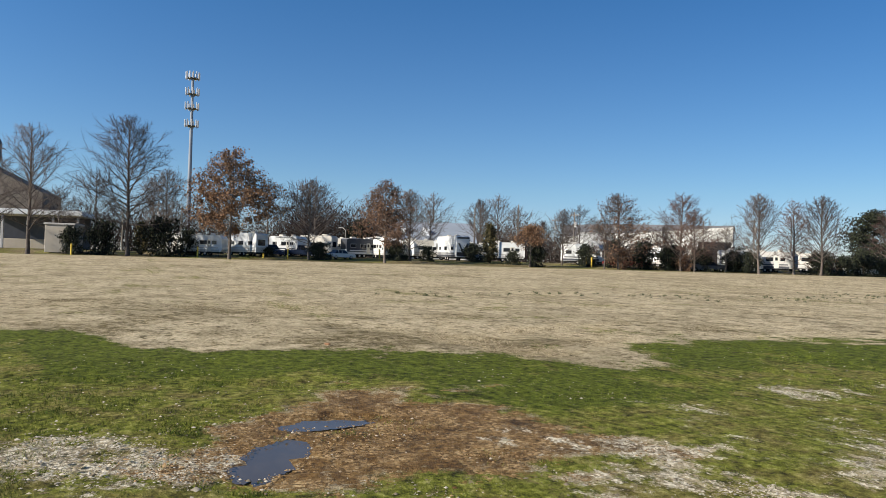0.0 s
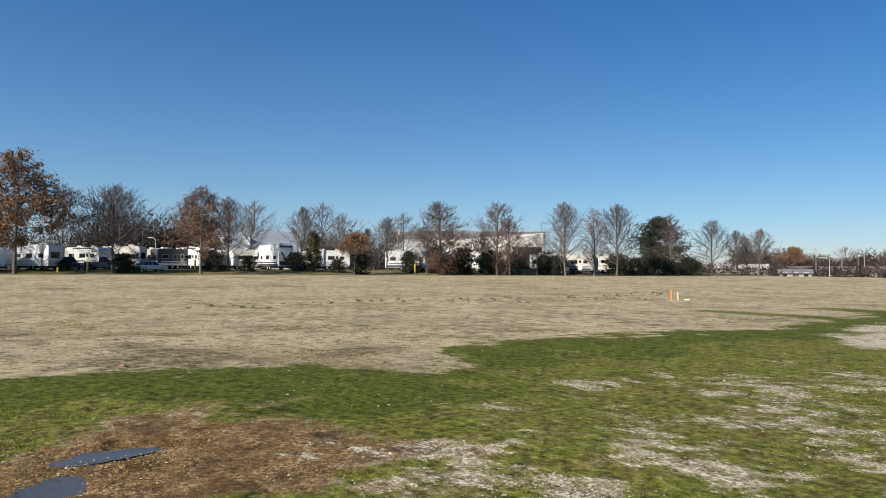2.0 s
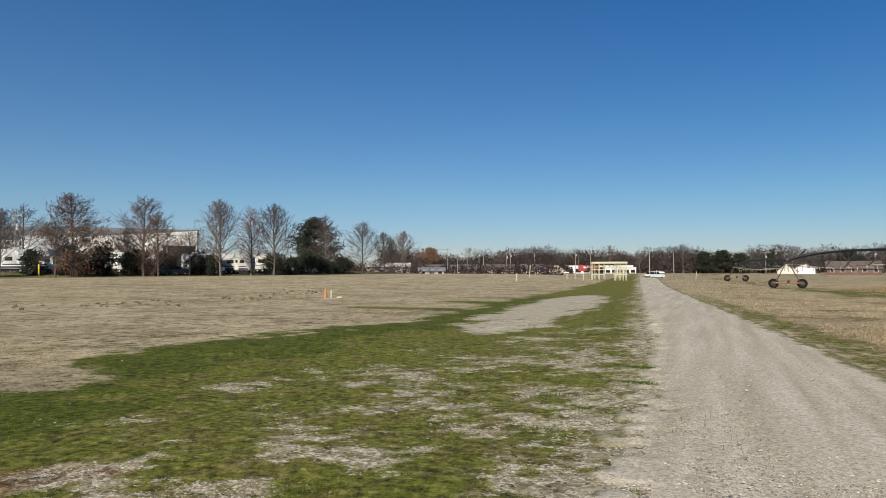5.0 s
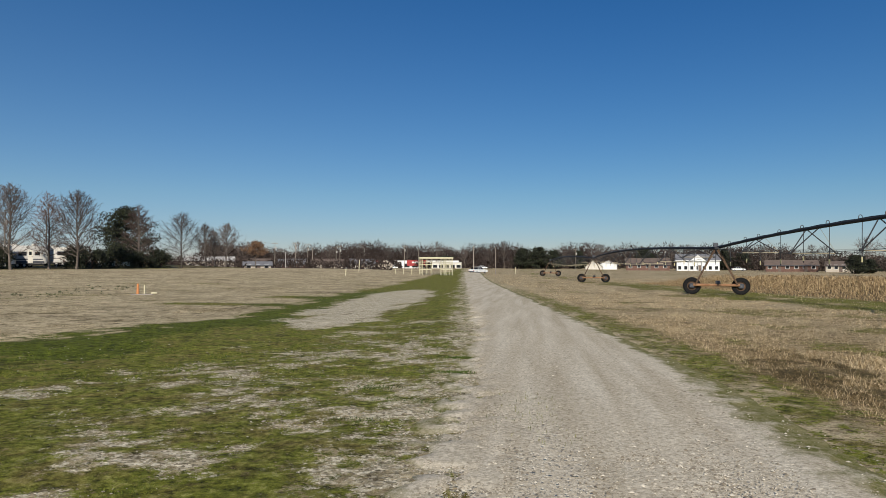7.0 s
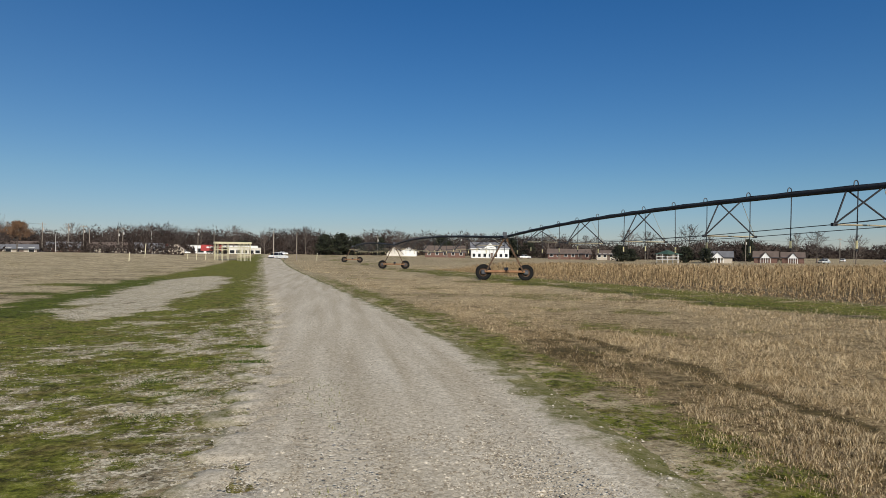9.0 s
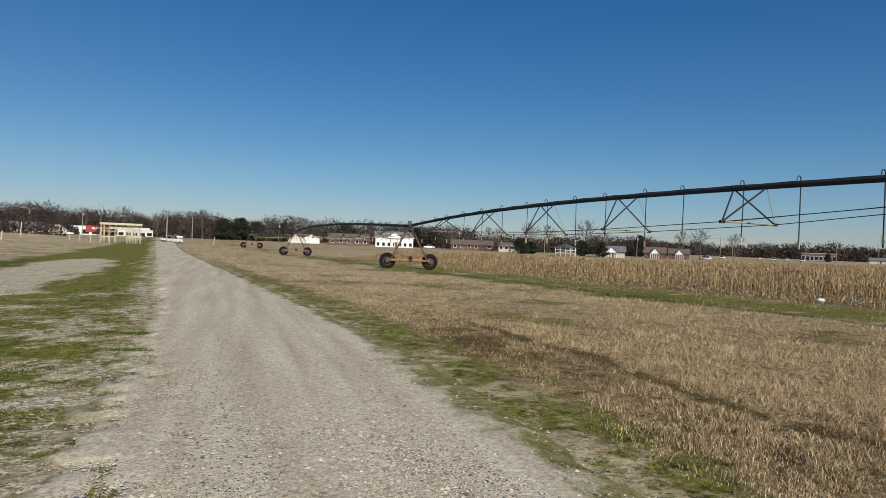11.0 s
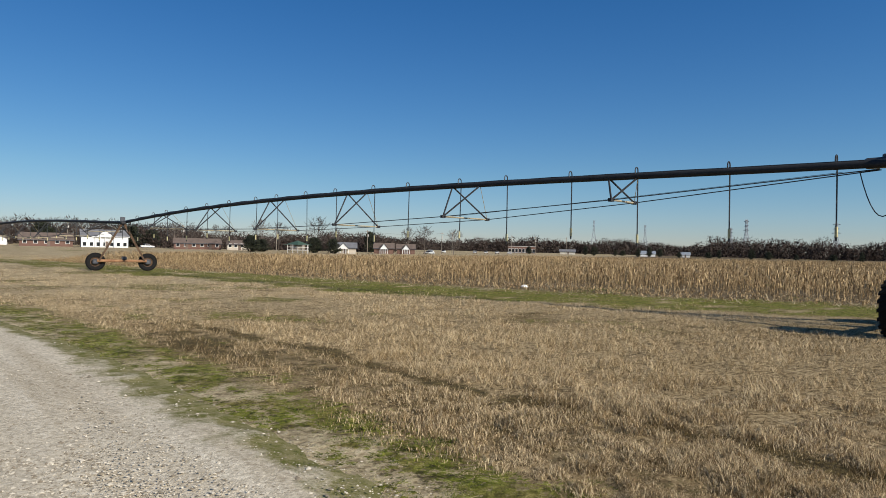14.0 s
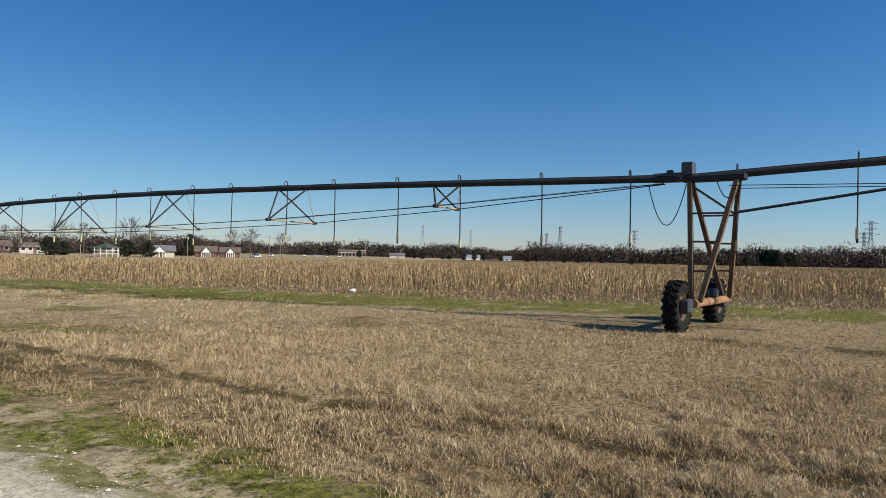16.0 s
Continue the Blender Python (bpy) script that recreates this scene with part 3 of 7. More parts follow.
class Geo:
    """Collects boxes, rods and prisms into one mesh."""

    def __init__(self):
        self.v, self.f = [], []

    def add(self, verts, faces):
        k = len(self.v)
        self.v += [tuple(p) for p in verts]
        self.f += [tuple(i + k for i in f) for f in faces]
        return self

    def box(self, x, y, z, sx, sy, sz, cut=0.0):
        """A box round its middle, with its upright and lying edges chamfered by cut."""
        c = min(cut, 0.45 * min(sx, sy, sz))
        a, b, h = sx / 2, sy / 2, sz / 2
        if c <= 0:
            p = [(x + i * a, y + j * b, z + k * h) for k in (-1, 1) for j in (-1, 1) for i in (-1, 1)]
            return self.add(p, [(0, 2, 3, 1), (4, 5, 7, 6), (0, 1, 5, 4), (2, 6, 7, 3), (0, 4, 6, 2), (1, 3, 7, 5)])
        rings = []
        for zz, k in ((-h, c), (-h + c, 0), (h - c, 0), (h, c)):
            aa, bb = a - k, b - k
            rings.append([(x - aa + c, y - bb, z + zz), (x + aa - c, y - bb, z + zz), (x + aa, y - bb + c, z + zz), (x + aa, y + bb - c, z + zz),
                          (x + aa - c, y + bb, z + zz), (x - aa + c, y + bb, z + zz), (x - aa, y + bb - c, z + zz), (x - aa, y - bb + c, z + zz)])
        faces = [tuple(range(7, -1, -1)), tuple(range(24, 32))]
        for r in range(3):
            faces += [(r * 8 + i, r * 8 + (i + 1) % 8, r * 8 + 8 + (i + 1) % 8, r * 8 + 8 + i) for i in range(8)]
        return self.add(sum(rings, []), faces)

    def rod(self, p, q, r, n=6, r2=None):
        p, q = Vector(p), Vector(q)
        d = (q - p).normalized()
        s = d.orthogonal().normalized()
        t = d.cross(s)
        r2 = r if r2 is None else r2
        ring = [math.cos(2 * math.pi * i / n) * s + math.sin(2 * math.pi * i / n) * t for i in range(n)]
        return self.add([p + r * e for e in ring] + [q + r2 * e for e in ring],
                        [(i, (i + 1) % n, n + (i + 1) % n, n + i) for i in range(n)] + [tuple(range(n - 1, -1, -1)), tuple(range(n, 2 * n))])

    def line(self, pts, r, n=5):
        """A round bar swept through the points, in one skin."""
        pts = [Vector(p) for p in pts]
        k, s = len(self.v), None
        for i, p in enumerate(pts):
            d = (pts[min(i + 1, len(pts) - 1)] - pts[max(i - 1, 0)]).normalized()
            s = d.orthogonal() if s is None else s - d * s.dot(d)
            s.normalize()
            t = d.cross(s)
            self.v += [tuple(p + r * (math.cos(2 * math.pi * j / n) * s + math.sin(2 * math.pi * j / n) * t)) for j in range(n)]
        for i in range(len(pts) - 1):
            self.f += [(k + i * n + j, k + i * n + (j + 1) % n, k + (i + 1) * n + (j + 1) % n, k + (i + 1) * n + j) for j in range(n)]
        self.f += [tuple(k + j for j in range(n - 1, -1, -1)), tuple(k + (len(pts) - 1) * n + j for j in range(n))]
        return self

    def prism(self, outline, y0, y1):
        """An outline in x and z, drawn out along y."""
        n = len(outline)
        return self.add([(x, y0, z) for x, z in outline] + [(x, y1, z) for x, z in outline],
                        [tuple(range(n)), tuple(range(2 * n - 1, n - 1, -1))] + [(i, n + i, n + (i + 1) % n, (i + 1) % n) for i in range(n)])

    def turned(self, prof, n, centre, axis="z"):
        """A profile of (radius, along) turned about an axis."""
        k = len(self.v)
        for r, a in prof:
            for i in range(n):
                c, s = r * math.cos(2 * math.pi * i / n), r * math.sin(2 * math.pi * i / n)
                off = {"z": (c, s, a), "x": (a, c, s), "y": (c, a, s)}[axis]
                self.v.append(tuple(centre[j] + off[j] for j in range(3)))
        for j in range(len(prof) - 1):
            self.f += [(k + j * n + i, k + j * n + (i + 1) % n, k + (j + 1) * n + (i + 1) % n, k + (j + 1) * n + i) for i in range(n)]
        return self

    def mesh(self, name, material, soft=False):
        me = bpy.data.meshes.new(name)
        me.from_pydata(self.v, [], self.f)
        bm = bmesh.new()
        bm.from_mesh(me)
        bmesh.ops.recalc_face_normals(bm, faces=bm.faces)
        bm.to_mesh(me)
        bm.free()
        me.materials.append(material)
        if soft:
            me.shade_smooth()
        return me


def part(name, geo, material, parent, label="", soft=False):
    me = geo if isinstance(geo, bpy.types.Mesh) else geo.mesh(name, material, soft)
    ob = new(name, me)
    ob.parent = parent
    if label:
        tagged(ob, label)
    return ob


def thing(name, label, category, m, group="", kind=""):
    ob = new(name)
    ob.matrix_basis = m
    return tagged(ob, label, category, group, kind)


def stand(x, y, turn=0, sink=0.0):
    return pose(x, y, float(height(x, y)) - sink, 0, 0, turn)


# ---- ground ----
def lines(a, b, step, reach, grow):
    mid = list(np.arange(a, b + step / 2, step))
    s, lo, hi = step, [], []
    x = a
    while x > -reach:
        s *= grow
        x -= s
        lo.append(x)
    s, x = step, b
    while x < reach:
        s *= grow
        x += s
        hi.append(x)
    return np.array(lo[::-1] + mid + hi)


POOLS = [(-6.40, 2.5, 0.44, 0.17, 88), (-5.48, 1.88, 0.58, 0.24, 150)]


def pool_depth(x, y):
    out = np.zeros_like(x)
    for px, py, a, b, turn in POOLS:
        c, s = math.cos(radians(turn)), math.sin(radians(turn))
        u, v = (x - px) * c + (y - py) * s, -(x - px) * s + (y - py) * c
        r = np.hypot(u / a, v / b) + (fbm(x * 5, y * 5, 61) - 0.5) * 0.9
        out = np.maximum(out, 1 - smooth(r, 0.55, 1.35))
    return out


xs, ys = lines(-12, 6, 0.18, 3500, 1.07), lines(0.5, 18, 0.18, 3500, 1.07)
GX, GY = np.meshgrid(xs, ys)
GZ = height(GX, GY) + (fbm(GX * 1.2, GY * 1.2, 5) - 0.5) * 0.05 + (fbm(GX * 0.25, GY * 0.25, 9) - 0.5) * 0.10
bed = smooth(pool_depth(GX, GY), 0.0, 0.2)
GZ = GZ * (1 - bed) + (height(GX, GY) - 0.034) * bed
ga, gb, gm, gc, gd, gin = zones(GX, GY)
nx, ny = len(xs), len(ys)
idx = np.arange(nx * ny).reshape(ny, nx)
quads = np.stack([idx[:-1, :-1], idx[:-1, 1:], idx[1:, 1:], idx[1:, :-1]], -1).reshape(-1, 4)
gme = mesh_from("ground", np.stack([GX, GY, GZ], -1), [quads], GROUND)
for nm, chans in (("zone_a", (ga, gb, np.maximum(gm * 0.9, pool_depth(GX, GY)))), ("zone_b", (gc, gd, smooth(GX - road_mid(GY), 2.0, 2.6) * (1 - 0.7 * smooth(np.hypot(GX, GY), 10, 34)))), ("zone_c", (lushness(GX, GY), gin, gc))):
    att = gme.color_attributes.new(nm, "FLOAT_COLOR", "POINT")
    att.data.foreach_set("color", np.stack([*chans, np.ones_like(ga)], -1).astype(np.float32).ravel())
gme.shade_smooth()
tagged(new("ground", gme), "open field of dead tan grass, green turf and mud", "ground", kind="structure")

# the lane: a low crown of crushed stone whose edges sink under the turf
ly = np.concatenate([np.arange(-6, 30, 0.12), np.geomspace(30, 170, 150)])
lx = np.linspace(-3.1, 3.1, 63)
LY, LX = np.meshgrid(ly, lx, indexing="ij")
wx = road_mid(LY) + LX
rag = (fbm(wx * 1.5, LY * 1.2, 71) - 0.5) * 1.3 + (fbm(wx * 4, LY * 4, 77) - 0.5) * 2.2
LZ = height(wx, LY) + 0.045 - 0.13 * smooth(np.where(LX < 0, np.abs(LX) + rag * 0.8, LX + 0.45 + rag * 0.15), 1.5, 2.7) + 0.02 * (1 - (LX / 2) ** 2)
LZ += (fbm(wx * 2.2, LY * 0.35, 81) - 0.5) * 0.05 - 0.02 * np.exp(-((LX - 0.75) / 0.3) ** 2) - 0.02 * np.exp(-((LX + 0.75) / 0.3) ** 2)
LZ += (fbm(wx * 9, LY * 9, 83, 2) - 0.5) * 0.012
idl = np.arange(LX.size).reshape(LX.shape)
lq = np.stack([idl[:-1, :-1], idl[:-1, 1:], idl[1:, 1:], idl[1:, :-1]], -1).reshape(-1, 4)
lme = mesh_from("road", np.stack([wx, LY, LZ], -1), [lq], LANE)
att = lme.attributes.new("side", "FLOAT", "POINT")
side = np.where(LX < 0, smooth(-LX + rag * 0.35, 1.35, 2.3) * 0.85, smooth(LX + rag * 0.3, 0.75, 1.75) * 0.95)
att.data.foreach_set("value", side.astype(np.float32).ravel())
lme.shade_smooth()
tagged(new("road", lme), "pale crushed gravel lane with faint wheel tracks", "road", kind="structure")

# puddles
for px, py, a, b, turn in POOLS:
    n = 96
    ang = np.linspace(0, 2 * math.pi, n, endpoint=False)
    wob = 0.45 + 0.75 * fbm(2.2 * np.cos(ang) + px, 2.2 * np.sin(ang) + py, 63) + 0.4 * fbm(9 * np.cos(ang) + px, 9 * np.sin(ang) + py, 65)
    pv = np.stack([1.05 * wob * a * np.cos(ang), 1.05 * wob * b * np.sin(ang), 0 * ang], -1)
    pme = mesh_from("puddle", np.vstack([[(0, 0, 0)], pv]), [np.array([(0, 1 + i, 1 + (i + 1) % n) for i in range(n)])], WATER)
    ob = tagged(new("puddle", pme), "shallow muddy puddle reflecting the blue sky", "puddle", group="puddles in the mud")
    ob.matrix_basis = pose(px, py, float(height(px, py)) - 0.022, 0, 0, turn)


# ---- trees ----
def tubes(P, Q, r0, r1, n):
    """Tapered n-sided tubes between rows of points."""
    P, Q = np.asarray(P, float), np.asarray(Q, float)
    d = Q - P
    d /= np.linalg.norm(d, axis=1, keepdims=True) + 1e-9
    ref = np.where(np.abs(d[:, 2:3]) > 0.9, [[1.0, 0, 0]], [[0, 0, 1.0]])
    s = np.cross(d, ref)
    s /= np.linalg.norm(s, axis=1, keepdims=True) + 1e-9
    t = np.cross(d, s)
    a = 2 * math.pi * np.arange(n) / n
    ring = np.cos(a)[None, :, None] * s[:, None] + np.sin(a)[None, :, None] * t[:, None]
    V = np.concatenate([P[:, None] + ring * np.asarray(r0)[:, None, None], Q[:, None] + ring * np.asarray(r1)[:, None, None]], 1)
    k = (np.arange(len(P)) * 2 * n)[:, None]
    i = np.arange(n)[None]
    F = np.stack([k + i, k + (i + 1) % n, k + n + (i + 1) % n, k + n + i], -1).reshape(-1, 4)
    return V.reshape(-1, 3), F


def spikes(P, Q, r0):
    """Thin three-sided twigs that end in a point."""
    P, Q = np.asarray(P, float), np.asarray(Q, float)
    V, _ = tubes(P, Q, r0, r0, 3)
    V = V.reshape(-1, 6, 3)[:, :4].copy()
    V[:, 3] = Q
    k = (np.arange(len(P)) * 4)[:, None]
    F = np.concatenate([k + [0, 1, 3], k + [1, 2, 3], k + [2, 0, 3]], 1).reshape(-1, 3)
    return V.reshape(-1, 3), F


def scatter_quads(C, size, r, flat=0.0):
    """A small four-cornered leaf, turned at random, at every place in C."""
    n = len(C)
    a, b = r.normal(size=(n, 3)), r.normal(size=(n, 3))
    a[:, 2] *= 1 - flat
    a /= np.linalg.norm(a, axis=1, keepdims=True)
    b -= a * (a * b).sum(1, keepdims=True)
    b /= np.linalg.norm(b, axis=1, keepdims=True)
    s = (np.asarray(size) * r.uniform(0.6, 1.3, n))[:, None]
    V = np.stack([C - a * s, C + b * s * 0.6, C + a * s, C - b * s * 0.6], 1).reshape(-1, 3)
    return V, np.arange(4 * n).reshape(-1, 4)


def branching(seed, H, spread, clear, nprim, rise, nsec, ntwig, belly=0.35, thick=0.015, twig_r=0.011):
    """Trunk with limbs, and twigs, of a leafless tree of height H."""
    r = np.random.default_rng(seed)
    tp = [np.zeros(3)]
    for k in range(14):
        tp.append(tp[-1] + np.array([r.normal() * 0.012 * H / 4, r.normal() * 0.012 * H / 4, H * 0.95 / 14]))
    tp = np.array(tp)
    hs = tp[:, 2] / H
    rad = lambda h: thick * H * (1 - np.clip(h, 0, 1)) ** 0.8 + 0.012
    big, bigr, small, smallr, ends = [], [], [], [], []
    for k in range(14):
        flare = 1.35 if k == 0 else 1.0
        big.append((tp[k], tp[k + 1]))
        bigr.append((rad(hs[k]) * flare, rad(hs[k + 1])))
    for k in range(nprim):
        t = (k + r.uniform(0, 1)) / nprim
        h = clear + (0.94 - clear) * t**0.9
        base = np.array([np.interp(h, hs, tp[:, j]) for j in range(3)])
        tt = (h - clear) / (1 - clear)
        az = k * 2.39996 + r.normal() * 0.3
        el = radians(rise + 34 * tt + r.normal() * 7)
        d = np.array([math.cos(az) * math.cos(el), math.sin(az) * math.cos(el), math.sin(el)])
        # a limb reaches to the oval outline of the crown
        out = np.linspace(0.04, 0.9, 60) * H
        zz = ((base[2] + out * d[2]) / H - clear) / (1 - clear)
        lim = np.clip(1 - np.where(zz > belly, (zz - belly) / (1.0 - belly), (belly - zz) / (belly + 0.3)) ** 2, 0, 1) ** np.where(zz > belly, 0.9, 0.5) * spread * H * 0.8
        hit = np.nonzero(out * math.cos(el) > lim)[0]
        L = out[hit[0] if len(hit) else -1] * r.uniform(0.74, 1.0)
        p, rr = base, rad(h) * 0.36 + 0.008
        pts, dirs = [p], [d]
        for j in range(5):
            d = d + r.normal(size=3) * 0.10 + np.array([0, 0, 0.025])
            d /= np.linalg.norm(d)
            q = p + d * L / 5
            big.append((p, q))
            bigr.append((rr * (1 - j / 5.6), rr * (1 - (j + 1) / 5.6)))
            p = q
            pts.append(p)
            dirs.append(d)
        ns_ = max(2, int(round(nsec * 1.15 * min(1.0, L / (0.24 * H)))))
        for s in range(ns_):
            f = 0.22 + 0.78 * (s + r.uniform(0, 1)) / ns_
            j = min(int(f * 5), 4)
            b0 = pts[j] + (pts[j + 1] - pts[j]) * (f * 5 - j)
            sd = dirs[j] + r.normal(size=3) * 0.6 + np.array([0, 0, 0.08])
            sd /= np.linalg.norm(sd)
            sl = L * r.uniform(0.24, 0.46) * (1.15 - 0.5 * f) + 0.02 * H
            q = b0
            for m in range(3):
                sd = sd + r.normal(size=3) * 0.16 + np.array([0, 0, 0.03])
                sd /= np.linalg.norm(sd)
                q2 = q + sd * sl / 3
                small.append((q, q2))
                smallr.append((twig_r * (2.1 - 0.5 * m), twig_r * (1.6 - 0.5 * m)))
                for w in range(ntwig):
                    wd = sd + r.normal(size=3) * 0.6
                    wd /= np.linalg.norm(wd)
                    o = q + (q2 - q) * r.uniform()
                    e = o + wd * r.uniform(0.025, 0.06) * H * 0.8 * min(1.0, 0.35 + L / (0.3 * H))
                    small.append((o, e))
                    smallr.append((twig_r * 0.85, twig_r * 0.4))
                    ends.append((o + e) / 2)
                    ends.append(e)
                q = q2
    big, small = np.array(big), np.array(small)
    return big, np.array(bigr), small, np.array(smallr), np.array(ends)


def tree(name, label, seed, H, m, spread=0.3, clear=0.2, nprim=42, rise=25, nsec=6, ntwig=3, belly=0.35, twig=None, leaf=None, leaves=0, leaf_size=0.11,
         top_share=1.0, thick=0.014, twig_r=0.014, category="tree", group="trees along the field"):
    ob = thing(name, label, category, m, group)
    big, bigr, small, smallr, ends = branching(seed, H, spread, clear, nprim, rise, nsec, ntwig + 2, belly, thick, twig_r * 0.78)
    V, F = tubes(big[:, 0], big[:, 1], bigr[:, 0], bigr[:, 1], 5)
    part("trunk", mesh_from("trunk", V, [F], BARK), BARK, ob)
    fine = smallr[:, 0] < twig_r * 0.78
    V, F = tubes(small[~fine][:, 0], small[~fine][:, 1], smallr[~fine][:, 0], smallr[~fine][:, 1], 3)
    V2, F2 = spikes(small[fine][:, 0], small[fine][:, 1], smallr[fine][:, 0])
    part("crown", mesh_from("crown", np.vstack([V, V2]), [F, F2 + len(V)], twig or TWIG), twig or TWIG, ob)
    if leaves:
        r = np.random.default_rng(seed + 500)
        wt = np.exp(-np.clip(ends[:, 2] / H - 0.45, 0, 1) * 4 * (1 - top_share))
        C = ends[r.choice(len(ends), leaves, p=wt / wt.sum())] + r.normal(size=(leaves, 3)) * 0.16
        V, F = scatter_quads(C, leaf_size, r)
        part("foliage", mesh_from("foliage", V, [F], leaf), leaf, ob, "dry leaves still hanging on")
    return ob


def evergreen(name, label, seed, H, m, width, leaf, n=5000, clear=0.12, size=0.16, cone=0.6, category="tree", group=""):
    """A conifer or shrub: stem, boughs and a crown of many small sprays with gaps."""
    ob = thing(name, label, category, m, group)
    r = np.random.default_rng(seed)
    g = Geo().rod((0, 0, -0.1), (0, 0, H * 0.9), 0.02 * H + 0.03, 7, 0.02)
    C = []
    nb = max(16, int(H * 9))
    for k in range(nb):
        t = (k + r.uniform()) / nb
        h = H * (clear + (0.95 - clear) * t)
        L = width / 2 * ((1 - t) ** cone) * (0.35 + 0.65 * min(1, t / 0.12)) * r.uniform(0.65, 1.15)
        az = k * 2.39996 + r.normal() * 0.4
        e = np.array([math.cos(az) * L, math.sin(az) * L, L * r.uniform(-0.05, 0.45)])
        g.rod((0, 0, h), tuple(np.array([0, 0, h]) + e), 0.02 + 0.004 * H * (1 - t), 4, 0.008)
        m_ = int(n / nb)
        f = r.uniform(0.25, 1.05, (m_, 1))
        C.append(np.array([0, 0, h]) + e * f + r.normal(size=(m_, 3)) * (0.045 * min(width, 8) + 0.05) * np.array([1, 1, 0.8]))
    C = np.vstack(C)
    C[:, 2] = np.clip(C[:, 2], 0.06, None)
    part("trunk", g, BARK, ob)
    V, F = scatter_quads(C, size, r)
    part("foliage", mesh_from("foliage", V, [F], leaf), leaf, ob)
    return ob


def at(x, y, turn=0.0, s=1.0, sz=None):
    return stand(x, y, turn, 0.05) @ Matrix.Diagonal((s, s, sz or s, 1))


OAKLEAF = dict(leaf=RUSSET, leaves=17000, leaf_size=0.15)
t_up = tree("bare_tree", "tall leafless tree with upswept limbs at the field's edge", 1, 18.0, at(-107.4, -13, 20), 0.46, 0.17, 60, 26, 8, 4, 0.5)
t_oval = tree("bare_tree", "large leafless oval-crowned tree at the field's edge", 2, 20.8, at(-108.3, -0.6), 0.48, 0.18, 76, 20, 9, 4, 0.42, twig_r=0.016)
t_round = tree("bare_tree", "leafless round-crowned tree with dense fine twigs", 3, 12.6, at(-103.5, 25), 0.60, 0.15, 62, 22, 8, 5, 0.45, twig_r=0.013)
t_oak = tree("oak_tree", "broad oak holding russet winter leaves on a bare trunk", 4, 16.3, at(-101.6, 12.9), 0.54, 0.24, 56, 10, 7, 4, 0.28, thick=0.014, top_share=0.1, **OAKLEAF)
t_pear = tree("oak_tree", "slender oak with thin brown leaves at the field's edge", 5, 12.4, at(-94.5, 34.3), 0.50, 0.2, 56, 16, 7, 4, 0.35, leaf=DULLLEAF, leaves=9000, leaf_size=0.12, top_share=0.3)
t_small = tree("small_oak_tree", "small oak with rusty leaves above a dark shrub", 6, 6.2, at(-86, 54.3), 0.62, 0.42, 36, 15, 7, 4, 0.25, leaf=RUSSET, leaves=5000, leaf_size=0.11, thick=0.02)
t_cone = tree("cypress_tree", "leafless reddish conical tree at the field's edge", 7, 11.4, at(-68.9, 89.4), 0.38, 0.12, 66, 18, 6, 5, 0.16, twig=REDTWIG)
t_col = tree("bare_tree", "leafless upright oval tree with silvery branches", 8, 11.3, at(-67.4, 80.4), 0.46, 0.15, 66, 34, 7, 5, 0.5)
t_cyp = tree("cypress_tree", "leafless cypress with a rounded reddish crown", 9, 11.7, at(-76.4, 74.6), 0.54, 0.13, 66, 20, 7, 5, 0.4, twig=REDTWIG)
t_thick = tree("bare_tree", "leafless spreading tree with brown lower leaves", 10, 11.4, at(-79.3, 65.4), 0.56, 0.10, 64, 18, 7, 5, 0.36, leaf=DULLLEAF, leaves=3500, leaf_size=0.12, top_share=0.0)
t_back = tree("bare_tree", "thin leafless tree behind the trailer park", 12, 12.6, at(-124, 22, 10, 1.1), 0.60, 0.15, 44, 22, 6, 4, 0.45, twig_r=0.016)
COPIES = [(t_oval, -118.2, 4.7, 70, 0.67), (t_col, -100.7, 40.8, 30, 1.02), (t_back, -168, 74, 40, 1.3), (t_col, -119.8, 63.7, 110, 1.1), (t_back, -117, 66, 200, 0.95),
          (t_col, -90.8, 63.3, 200, 0.80), (t_back, -103.3, 62.4, 150, 0.72), (t_up, -79.0, 62.6, 100, 0.42), (t_cyp, -73.6, 74.6, 130, 0.77), (t_col, -80.8, 75.8, 20, 0.62),
          (t_round, -74.7, 81.9, 80, 0.55), (t_col, -62.6, 86.7, 150, 0.97), (t_round, -61.2, 112.3, 20, 0.78), (t_cone, -65.5, 106.3, 60, 0.97), (t_col, -63.5, 125.8, 90, 0.74),
          (t_col, -64.2, 131.1, 10, 0.66), (t_col, -60.1, 127.5, 250, 0.78), (t_back, -121, 30, 100, 1.0), (t_back, -128, 14, 60, 0.9), (t_up, -128, 56, 60, 0.6),
          (t_small, -58.8, 139.1, 50, 0.95), (t_pear, -126, 44, 40, 0.9), (t_up, -113, -22, 30, 0.55), (t_back, -135, -12, 90, 0.8), (t_back, -128, -21, 30, 1.15), (t_back, -131, -6, 130, 1.0), (t_back, -127, 3, 70, 0.95), (t_col, -122, 80, 60, 0.8), (t_back, -112, 82, 30, 0.85)]
for src, x, y, turn, s in COPIES:
    copy_thing(src, at(x, y, turn, s))
